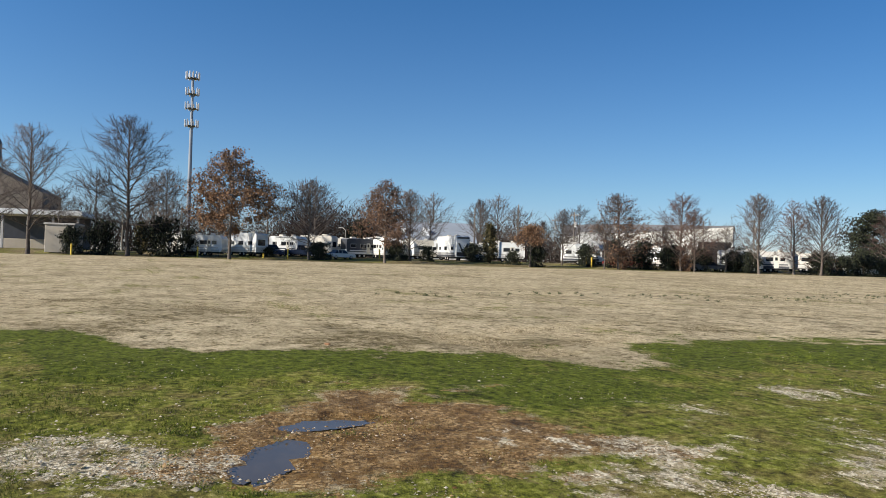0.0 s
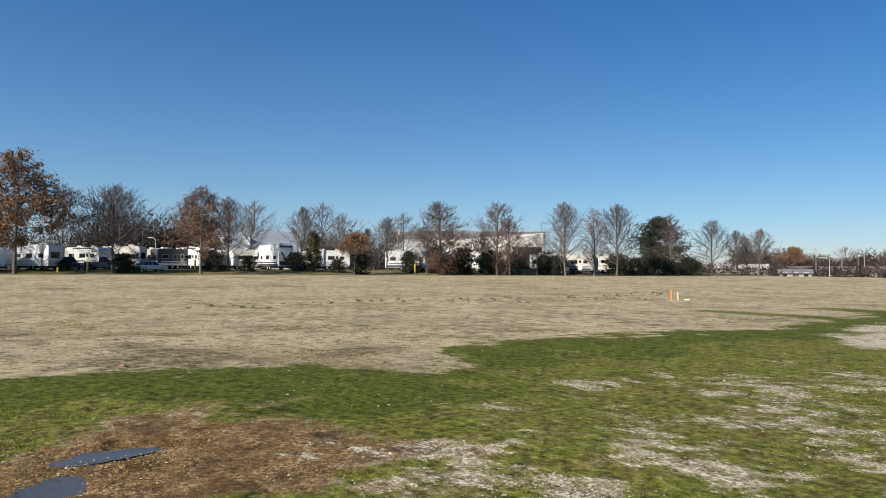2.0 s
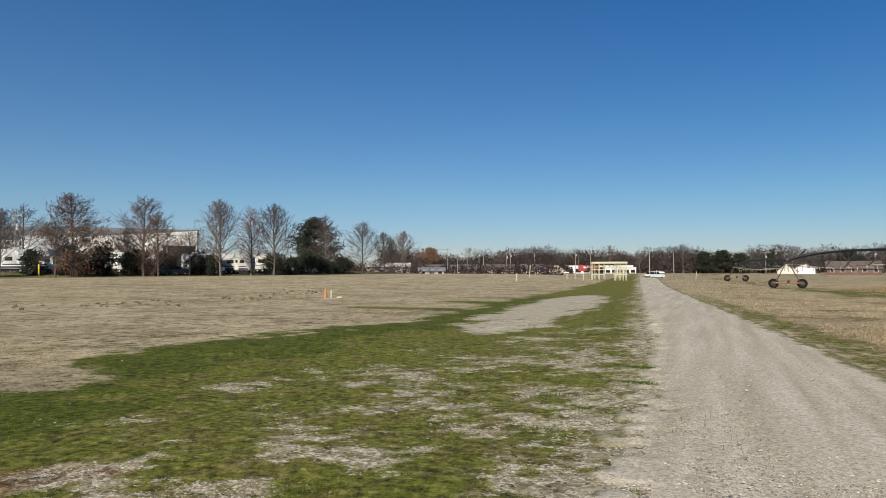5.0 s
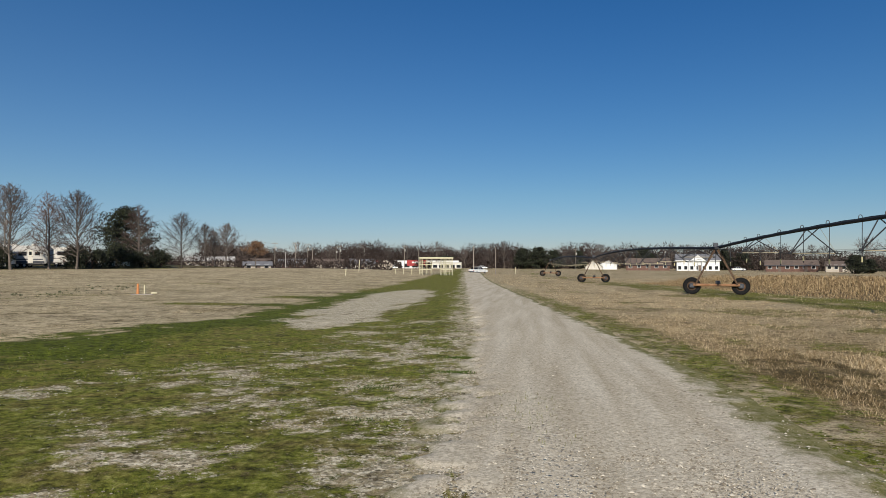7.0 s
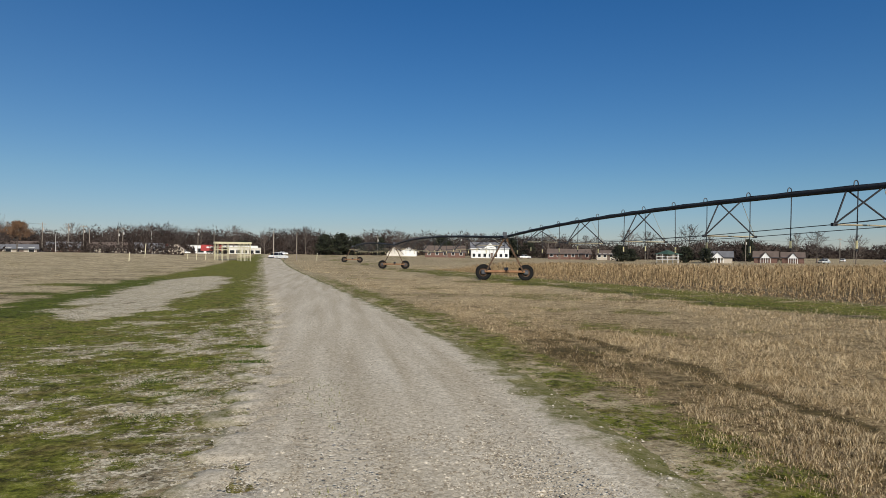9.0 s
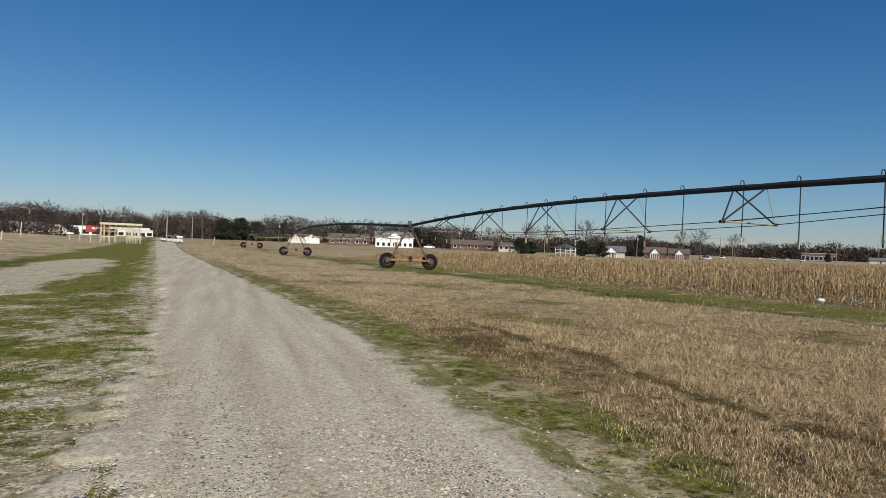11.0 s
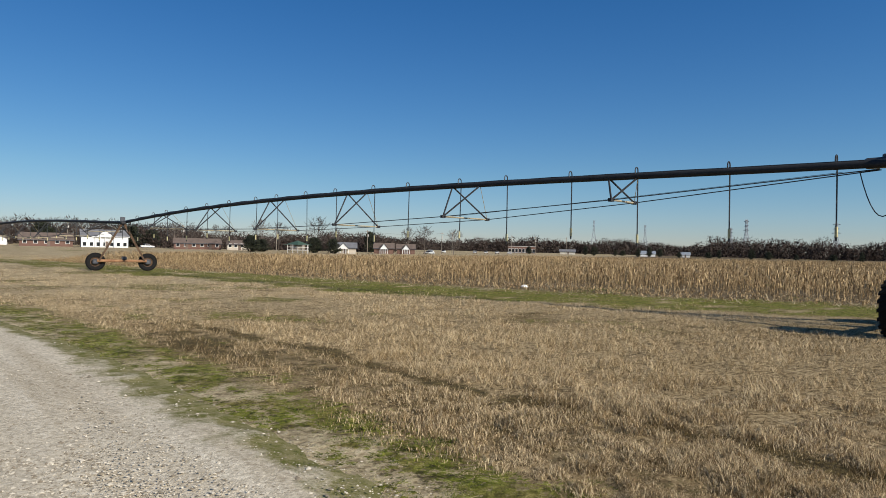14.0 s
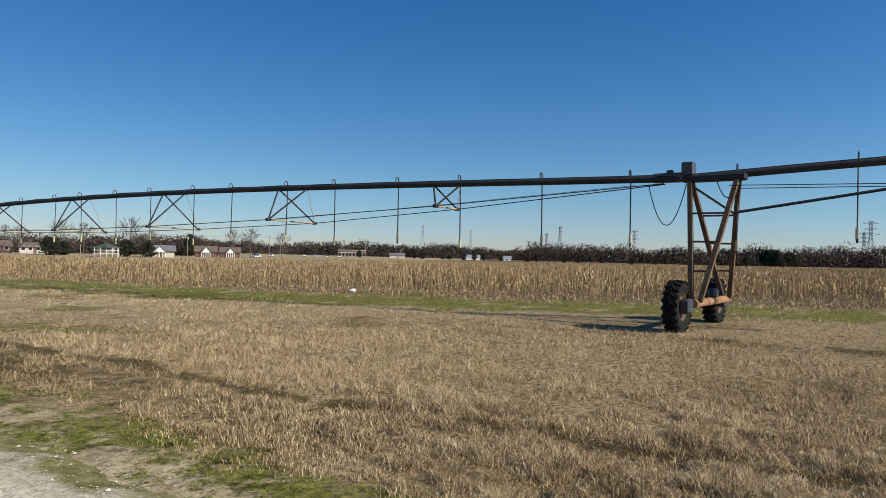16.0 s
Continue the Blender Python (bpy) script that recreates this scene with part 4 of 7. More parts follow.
# lone trees among the far houses, and taller ones that stand out of the far woods
t_far = tree("bare_tree", "leafless spreading tree by the far houses", 13, 12.6, at(116, 205), 0.60, 0.15, 30, 24, 5, 2, 0.45, twig_r=0.036, group="trees by the far houses")
fr = np.random.default_rng(77)
for bearing in (-26, -24, -21, -19.5, -17, -14.5, -12, -10.5, -8, -5.5, -3.5, -2.2, 2.8, 3.4, 5.6, 6.8, 11.4, 12.6, 18.3, 19.6, 21.4, 22.3, 24.8, 26.4, 31.0, 38.5, 41):
    far = fr.uniform(318, 345) if bearing < 16 else fr.uniform(250, 275)
    tall = fr.uniform(0.75, 1.15) if bearing < 16 else fr.uniform(0.7, 0.95)
    copy_thing(t_far, at(far * math.sin(radians(bearing)), far * math.cos(radians(bearing)), fr.uniform(0, 360), tall * 1.1, tall))
copy_thing(t_far, at(163, 215, 60, 0.85))

cedar = evergreen("cedar_tree", "bronze-green upright cedar between parked trailers", 21, 6.6, at(-95.2, 52.4), 3.2, CEDAR, 4200, 0.06, 0.15, 0.45)
copy_thing(cedar, at(-111.5, 1.2, 50, 0.9, 0.8))
evergreen("pine_tree", "dark green pine behind leafless trees", 22, 10.6, at(-73.5, 114.7), 14.5, NEEDLE, 11000, 0.08, 0.19, 0.55)
bush = evergreen("shrub", "dark evergreen shrub at the edge of the trailer park", 23, 2.5, at(-103, 26.6), 4.4, NEEDLE, 3200, 0.0, 0.12, 0.3, "shrub", "shrubs along the trailer park")
for x, y, turn, s, sz in ((-101.4, 38.6, 40, 1.05, 1.15), (-99.8, 43.4, 90, 0.7, 0.9), (-99.9, 51.9, 10, 1.15, 1.1), (-86.5, 55.5, 130, 0.85, 1.35), (-92, 54.8, 60, 0.7, 0.8), (-112, -4, 0, 1.2, 1.9), (-110.5, -8, 70, 0.9, 1.5),
                          (-109, 4, 50, 1.5, 2.1), (-113, 8, 100, 1.0, 1.5), (-81.5, 72, 50, 1.1, 1.5), (-79.5, 76.5, 20, 1.0, 1.4), (-77, 79, 80, 0.9, 1.3), (-75, 84, 0, 1.0, 1.2), (-67, 92.5, 30, 1.1, 1.3),
                          (-66, 101, 70, 1.3, 1.4), (-63.5, 108.5, 110, 1.2, 1.2), (-71, 109, 10, 1.2, 1.5), (-88, 66, 30, 0.9, 1.3), (-84.5, 68.5, 110, 1.0, 1.6), (-76, 86, 140, 1.0, 1.3), (-110, 20, 60, 0.6, 0.6)):
    copy_thing(bush, at(x, y, turn, s, sz))
for x, y, turn, s, sz in ((-78.5, 74, 10, 0.9, 1.3), (-71.5, 83.5, 120, 0.8, 1.2), (-66.5, 97, 100, 0.8, 1.1), (-64.5, 104.5, 60, 0.9, 1.0)):
    copy_thing(bush, at(x, y, turn, s, sz))
brush = evergreen("brown_shrub", "leafless brown brush under the row of trees", 25, 3.0, at(-80.6, 67.2), 5.0, DULLLEAF, 2600, 0.0, 0.11, 0.3, "shrub", "brown brush under the trees")
for x, y, turn, s, sz in ((-76.5, 75.5, 70, 0.7, 0.8), (-67.5, 95, 90, 0.8, 0.8), (-65, 110, 60, 1.1, 0.9)):
    copy_thing(brush, at(x, y, turn, s, sz))
fir = evergreen("evergreen_tree", "dark round evergreen tree by the far houses", 24, 7.0, at(92, 205, 0, 1.0, 0.75), 7.0, NEEDLE, 3500, 0.05, 0.25, 0.35, group="evergreens by the far houses")
for x, y, turn, s, sz in ((99, 212, 40, 1.0, 0.8), (110, 196, 80, 0.9, 0.95), (113.5, 190, 30, 0.8, 0.9), (50.5, 308, 20, 1.5, 1.8), (22.7, 316, 60, 1.1, 1.6), (-3.3, 316, 10, 1.6, 1.8), (4.4, 316, 80, 1.7, 1.9), (11.1, 315, 130, 1.4, 1.6), (78, 285, 50, 1.4, 1.6), (50, 290, 10, 1.2, 1.3), (-4, 352, 20, 1.3, 1.5),
                          (156, 232, 0, 0.9, 1.6), (84, 280, 30, 1.3, 1.3), (-42, 330, 0, 1.5, 1.2), (-120, 38, 0, 1.0, 1.3), (488, 82, 0, 2.0, 2.1), (478, 75, 0, 1.9, 2.0), (484, 68, 40, 1.7, 1.8)):
    copy_thing(fir, at(x, y, turn, s, sz))
# small cedars before the eastern woods
for k, bearing in enumerate((47.5, 52.2, 52.9, 54.6, 55.2, 56.4, 57.3, 58.1, 59.6, 61.8, 62.6, 64.9, 66.1, 68.0, 70.4, 72.2, 79.0, 81.5, 84.0)):
    far = 425 + 22 * math.sin(k * 2.1)
    copy_thing(fir, at(far * math.sin(radians(bearing)), far * math.cos(radians(bearing)), 37 * k, 0.62 + 0.15 * math.sin(k * 3.7), 0.85 + 0.25 * math.sin(k * 1.3)))


def woods(name, label, seed, spans, material, tris=60):
    """Far leafless woodland: stems, limbs, a haze of fine upward twigs and dark undergrowth. Spans: bearing from, bearing to, near, far, height, trees."""
    r = np.random.default_rng(seed)
    Vs, P, Q, R, U = [], [], [], [], []
    for a0, a1, d0, d1, H, n in spans:
        for k in range(n):
            a, d = radians(a0 + (a1 - a0) * (k + r.uniform()) / n), r.uniform(d0, d1)
            x, y = d * math.sin(a), d * math.cos(a)
            z = float(height(x, y)) - 0.3
            h = H * r.uniform(0.62, 1.12) * (0.8 + 0.4 * float(vnoise(math.degrees(a) * 0.5, 3.0, seed)))
            w = h * r.uniform(0.30, 0.46)
            P.append((x, y, z)), Q.append((x, y, z + h * 0.75)), R.append(0.011 * h)
            for _ in range(5):
                b0, az, e = r.uniform(0.22, 0.6), r.uniform(0, 2 * math.pi), r.uniform(0.5, 1.0)
                P.append((x, y, z + h * b0)), Q.append((x + w * e * math.cos(az), y + w * e * math.sin(az), z + h * min(0.96, b0 + r.uniform(0.2, 0.42)))), R.append(0.005 * h)
            m = tris
            t = r.uniform(0.08, 0.93, m) ** 0.9
            prof = np.sqrt(np.clip(1 - ((t - 0.5) / 0.56) ** 2, 0.02, 1))
            az, up, out = r.uniform(0, 2 * math.pi, m), r.uniform(-0.3, 1.3, m), np.sqrt(r.uniform(0, 1, m)) * w * prof
            base = np.stack([x + np.cos(az) * out, y + np.sin(az) * out, z + h * t], 1)
            ln = h * r.uniform(0.05, 0.14, m)
            tip = base + np.stack([np.cos(az) * np.cos(up) * ln, np.sin(az) * np.cos(up) * ln, np.sin(up) * ln], 1)
            f = r.uniform(0, 2 * math.pi, m)
            side = np.stack([np.sin(f), -np.cos(f), 0 * az], 1) * (d * 0.00043 * r.uniform(0.6, 1.5, m))[:, None]
            Vs.append(np.stack([base - side, base + side, tip], 1).reshape(-1, 3))
            q = 46
            hh = r.uniform(0, 0.86, q) ** 1.25
            o, az = np.sqrt(r.uniform(0, 1, q)) * w * (1.35 - 0.75 * hh), r.uniform(0, 2 * math.pi, q)
            U.append(np.stack([x + np.cos(az) * o, y + np.sin(az) * o, z + h * hh], 1))
    V1 = np.vstack(Vs)
    V2, F2 = tubes(P, Q, np.array(R), np.array(R) * 0.3, 3)
    me = mesh_from(name, np.vstack([V1, V2]), [np.arange(len(V1)).reshape(-1, 3), F2 + len(V1)], material)
    tagged(new(name, me), label, "woods", kind="stuff")
    U = np.vstack(U)
    V, F = scatter_quads(U, 0.0019 * np.hypot(U[:, 0], U[:, 1]), r)
    return tagged(new("undergrowth", mesh_from("undergrowth", V, [F], UNDERWOOD)), "dark tangled undergrowth below far leafless trees", "undergrowth", kind="stuff")


woods("far_woods", "band of leafless brown woodland on the horizon", 31,
      [(-27, -14, 330, 430, 12, 190), (-14, 5, 350, 450, 13, 290), (5, 20, 330, 450, 11.5, 170), (20, 36, 300, 420, 8.5, 130), (30, 62, 560, 720, 12, 330), (62, 98, 560, 700, 15.5, 380)], FARWOOD, 180)
woods("park_woods", "leafless woodland behind the trailer park", 32, [(-98, -76, 150, 210, 10, 150), (-78, -70, 140, 200, 13.5, 90), (-70, -61, 195, 235, 11.5, 90), (-61, -58, 140, 200, 11, 36), (-58, -40, 150, 240, 9, 180), (-42, -24, 170, 260, 6.5, 140), (-27, -12, 225, 250, 5.5, 70)], FARWOOD, 150)
woods("near_copse", "thin leafless copse behind the far houses", 33, [(15, 36, 285, 320, 6.0, 110), (-12, 4, 320, 345, 5.0, 60), (-30, -12, 300, 330, 6.0, 90)], FARWOOD, 150)


# ---- irrigation machine ----
P1, P2 = Vector((16.3, 5.5, 0)), Vector((12.25, 47.2, 0))
AX = (P2 - P1).normalized()
SIDE = Vector((-AX.y, AX.x, 0)) * -1.0
TOPS = [(0, 3.45), (41.9, 2.62), (84.0, 2.30), (127.5, 2.05)]


def on_line(s, side=0.0, z=0.0):
    p = P1 + AX * s + SIDE * side
    return (p.x, p.y, z)


def pipe_z(s):
    if s < 0:
        return 3.45 + 0.062 * -s - 0.0012 * s * s
    for (a, za), (b, zb) in zip(TOPS, TOPS[1:]):
        if s <= b:
            t = (s - a) / (b - a)
            u = t**1.2
            return za + (zb - za) * t + 4 * 0.5 * u * (1 - u)
    return TOPS[-1][1]


pivot = thing("irrigation_span", "long dark pivot irrigation pipe with trusses and drop hoses", "irrigation machine", Matrix())
g = Geo()
ss = np.arange(-9, 127.6, 1.0)
g.line([on_line(a, 0, pipe_z(a)) for a in ss], 0.084, 12)
part("water_pipe", g, STEEL, pivot, "galvanised water pipe, coloured dark as seen in shade", True)
g = Geo()
g.line([on_line(a, 0.03, pipe_z(a) + 0.092 + 0.012 * math.sin(a * 3.1)) for a in ss], 0.018, 5)
part("power_cable", g, BLACKPIPE, pivot)
for sp in range(3):
    a, b = TOPS[sp][0], TOPS[sp + 1][0]
    L = b - a
    count = 7 if L > 38 else 6
    nodes = [a + L * (k + 0.5) / count * 0.985 + 0.3 for k in range(count)]
    if sp == 0:
        nodes = [0.9 + 5.72 * (k + 1) for k in range(6)]
    chains = ([], [])
    for s in nodes:
        t = (s - a) / L
        drop = 0.30 + 4 * 1.12 * t * (1 - t)
        if sp == 0:
            drop = float(np.interp(s, [6.6, 12.4, 18.5, 24, 30, 36.5], [0.66, 1.08, 1.30, 1.35, 1.2, 0.75]))
        zb = pipe_z(s) - drop
        half, reach = (0.62, 0.42) if sp == 0 and s < 8 else (1.08, 0.6)
        tg = Geo()
        for k, sd in enumerate((-half, half)):
            node = on_line(s, sd, zb)
            for ds in ((-reach, reach) if sd < 0 else (reach,)):
                tg.rod(on_line(s + ds, 0.05 * (1 if sd > 0 else -1), pipe_z(s + ds) - 0.06), node, 0.028, 5)
            tg.box(*node, 0.14, 0.10, 0.09)
            chains[k].append(node)
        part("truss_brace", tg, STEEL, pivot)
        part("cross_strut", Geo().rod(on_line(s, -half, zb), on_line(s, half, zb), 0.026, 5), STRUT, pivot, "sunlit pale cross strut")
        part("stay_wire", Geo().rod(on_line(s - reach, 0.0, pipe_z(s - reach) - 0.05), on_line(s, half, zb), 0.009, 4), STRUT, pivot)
    for k, sd in enumerate((-0.25, 0.25)):
        pts = [on_line(a + 0.7, sd * 0.3, pipe_z(a + 0.7) - 0.12)] + chains[k] + [on_line(b - 0.7, sd * 0.3, pipe_z(b - 0.7) - 0.12)]
        part("truss_rod", Geo().line(pts, 0.013, 5), STEEL, pivot)
    mid = [on_line(a + 1.4, 0, pipe_z(a + 1.4) - 0.14)] + [(n0[0] * 0.5 + n1[0] * 0.5, n0[1] * 0.5 + n1[1] * 0.5, n0[2] + 0.1) for n0, n1 in zip(*chains)]
    part("guy_line", Geo().line(mid, 0.006, 4), STEEL, pivot)
# two stout rods that carry the overhang
for sd in (-0.16, 0.16):
    part("overhang_rod", Geo().rod(on_line(-0.85, sd * 3.0, 2.64 + sd * 0.3), on_line(-8.4, sd * 3.0, pipe_z(-7.6) - 0.02 + sd * 0.3), 0.026, 6), STEEL, pivot)
    part("overhang_rod", Geo().rod(on_line(-0.75, sd * 2.2, 3.22), on_line(-8.4, sd, 3.1), 0.010, 5), STEEL, pivot)


def drop_hose(s):
    """A gooseneck over the pipe, a black hose down its side, and a sprinkler on a weight."""
    z = pipe_z(s)
    low = 1.86 + 0.10 * math.sin(s * 1.7) if s > -2 else 2.05
    low -= 0.0075 * max(0.0, s)
    ob = thing("drop_hose", "black drop hose with a pale yellow sprinkler weight", "drop hose", pose(*on_line(s, 0, 0)), "drop hoses on the pipe")
    n = SIDE
    g = Geo()
    arch = [(0, z + 0.06)] + [(0.075 - 0.075 * math.cos(k * math.pi / 6), z + 0.16 + 0.09 * math.sin(k * math.pi / 6)) for k in range(7)] + [(0.15, z)]
    pts = [(n.x * o, n.y * o, h) for o, h in arch]
    sway = 0.03 * math.sin(s * 5.3)
    pts += [(n.x * 0.15 + sway * f, n.y * 0.15, z - (z - low - 0.25) * f) for f in (0.35, 0.7, 1.0)]
    part("hose", g.line(pts, 0.017, 6), BLACKPIPE, ob)
    x, y = n.x * 0.15 + sway, n.y * 0.15
    part("weight", Geo().rod((x, y, low + 0.02), (x, y, low + 0.25), 0.034, 8), PALEYELLOW, ob, "pale yellow weight")
    part("nozzle", Geo().rod((x, y, low - 0.07), (x, y, low + 0.03), 0.02, 6, 0.03), BLACKPIPE, ob)


for s in [-5.5, -3.2, -0.87, 1.54, 3.85, 6.28, 8.36, 10.74, 12.72, 15.27, 17.2, 19.6, 21.7, 24.0, 25.8, 28.35, 30.7, 33.1, 35.6, 37.4, 39.8]:
    drop_hose(s)
for s in np.arange(44.2, 126, 2.35):
    drop_hose(float(s))


def tyre_mesh():
    g = Geo()
    prof = [(0.30, -0.13), (0.42, -0.155), (0.50, -0.15), (0.535, -0.12), (0.54, 0), (0.535, 0.12), (0.50, 0.15), (0.42, 0.155), (0.30, 0.13), (0.30, -0.13)]
    g.turned(prof, 28, (0, 0, 0), "y")
    for k in range(20):
        a = 2 * math.pi * k / 20
        for sd in (-1, 1):
            aa = a + (0 if sd > 0 else math.pi / 20)
            pts = []
            for rr, w, da in ((0.525, 0.0, 0.0), (0.525, 0.165 * sd, 0.16)):
                for e in (-0.035, 0.035):
                    for h in (0.0, 0.045):
                        q = aa + da + e / 0.54
                        pts.append(((rr + h - (0.02 if w else 0)) * math.cos(q), w, (rr + h - (0.02 if w else 0)) * math.sin(q)))
            g.add(pts, [(0, 1, 3, 2), (4, 6, 7, 5), (0, 4, 5, 1), (2, 3, 7, 6), (1, 5, 7, 3), (0, 2, 6, 4)])
    return g.mesh("tyre", RUBBER)


TYRE = tyre_mesh()
RIM = Geo().turned([(0.06, -0.10), (0.24, -0.06), (0.30, -0.13), (0.31, -0.13), (0.31, 0.13), (0.30, 0.13), (0.24, -0.02), (0.06, -0.02)], 20, (0, 0, 0), "y").mesh("rim", RUST)


def drive_tower(s, top, label, turn, box=True):
    x, y, _ = on_line(s)
    zg = float(height(x, y))
    ob = thing("drive_tower", label, "irrigation tower", pose(x, y, zg, 0, 0, turn), "wheeled towers of the irrigation machine")
    H = top - zg
    # local x: along the base beam; local y: along the pipe; the frame stands beside the wheels' track
    c, top_half = -0.40, 0.51
    for sx in (-1, 1):
        wheel = new("wheel")
        wheel.parent = ob
        wheel.matrix_basis = pose(1.5 * sx, -0.08, 0.55, 0, 12 * sx, 0)
        part("tyre", TYRE, RUBBER, wheel)
        part("rim", RIM, GREYP, wheel)
        part("gearbox", Geo().box(1.5 * sx, -0.28, 0.56, 0.34, 0.24, 0.32, 0.05).rod((1.5 * sx, -0.1, 0.56), (1.5 * sx, c, 0.60), 0.06, 8), GREYP, ob)
    for sx in (-1, 1):
        for sy in (-1, 1):
            a, b = (0.10 * sx, c + top_half * sy, H - 0.10), (1.28 * sx, c + 0.09 * sy, 0.66)
            part("leg", Geo().rod(a, b, 0.07, 4), RUST, ob)
        for f in (0.28, 0.52, 0.76):
            pts = [(0.10 * sx + 1.18 * sx * f, c + (top_half - (top_half - 0.09) * f) * sy, H - 0.10 + (0.76 - H) * f) for sy in (-1, 1)]
            part("rung", Geo().rod(*pts, 0.03, 4), RUST, ob)
    part("brace", Geo().rod((-0.1, c + 0.48, H - 0.18), (0.4, c - 0.36, H - 0.82), 0.035, 4), RUST, ob)
    part("base_beam", Geo().rod((-1.42, c, 0.62), (1.42, c, 0.62), 0.09, 10), ORANGE_RUST, ob, "orange rusted base beam")
    part("motor", Geo().box(0.1, c, 0.80, 0.30, 0.2, 0.22, 0.04), GREYP, ob)
    part("pipe_saddle", Geo().box(0, c, H - 0.02, 0.26, 1.4, 0.16, 0.03), STEEL, ob)
    if box:
        part("control_box", Geo().box(0, 0.17, H + 0.22, 0.28, 0.27, 0.30, 0.02).rod((0, 0.17, H + 0.02), (0, 0.17, H + 0.1), 0.05, 8), GREYP, ob, "dark control box")
        part("collar", Geo().box(0.0, 0.62, H + 0.03, 0.24, 0.80, 0.22, 0.04).box(0.05, 0.62, H + 0.17, 0.10, 0.16, 0.10, 0.02), GREYP, ob)
        loop = [(0.02, 0.22 + 0.90 * t, H - 0.12 - 3.9 * t * (1 - t)) for t in np.linspace(0, 1, 13)]
        part("cable_loop", Geo().line(loop, 0.012, 5), BLACKPIPE, ob, "slack black cable loop")
        loop2 = [(0.02, -0.95 + 0.5 * t, H - 0.08 - 1.6 * t * (1 - t)) for t in np.linspace(0, 1, 9)]
        part("cable_loop", Geo().line(loop2, 0.012, 5), BLACKPIPE, ob)
    return ob


drive_tower(0, TOPS[0][1], "rusty wheeled irrigation tower with a dark control box", -1)
for (s, top), turn in zip(TOPS[1:], (-12, -6, -5)):
    drive_tower(s, top, "distant rusty A-frame irrigation tower on rubber tyres", turn)


# ---- trailers and cars ----
def wheel_mesh(r, w):
    return Geo().turned([(r * 0.5, -w / 2), (r * 0.9, -w / 2), (r, -w / 3), (r, w / 3), (r * 0.9, w / 2), (r * 0.5, w / 2)], 18, (0, 0, 0), "y").mesh("tyre", RUBBER)


def hub_mesh(r, w):
    return Geo().turned([(0.01, -w / 2 + 0.02), (r * 0.5, -w / 2), (r * 0.5, w / 2), (0.01, w / 2 - 0.02)], 14, (0, 0, 0), "y").mesh("rim", CONCRETE)


W1, W2, H1, H2 = wheel_mesh(0.36, 0.22), wheel_mesh(0.33, 0.2), hub_mesh(0.36, 0.2), hub_mesh(0.33, 0.18)


def add_wheel(ob, x, y, r=0.36):
    w = new("wheel")
    w.parent = ob
    w.matrix_basis = pose(x, y, r)
    part("tyre", W1 if r > 0.34 else W2, RUBBER, w)
    part("rim", H1 if r > 0.34 else H2, CONCRETE, w)


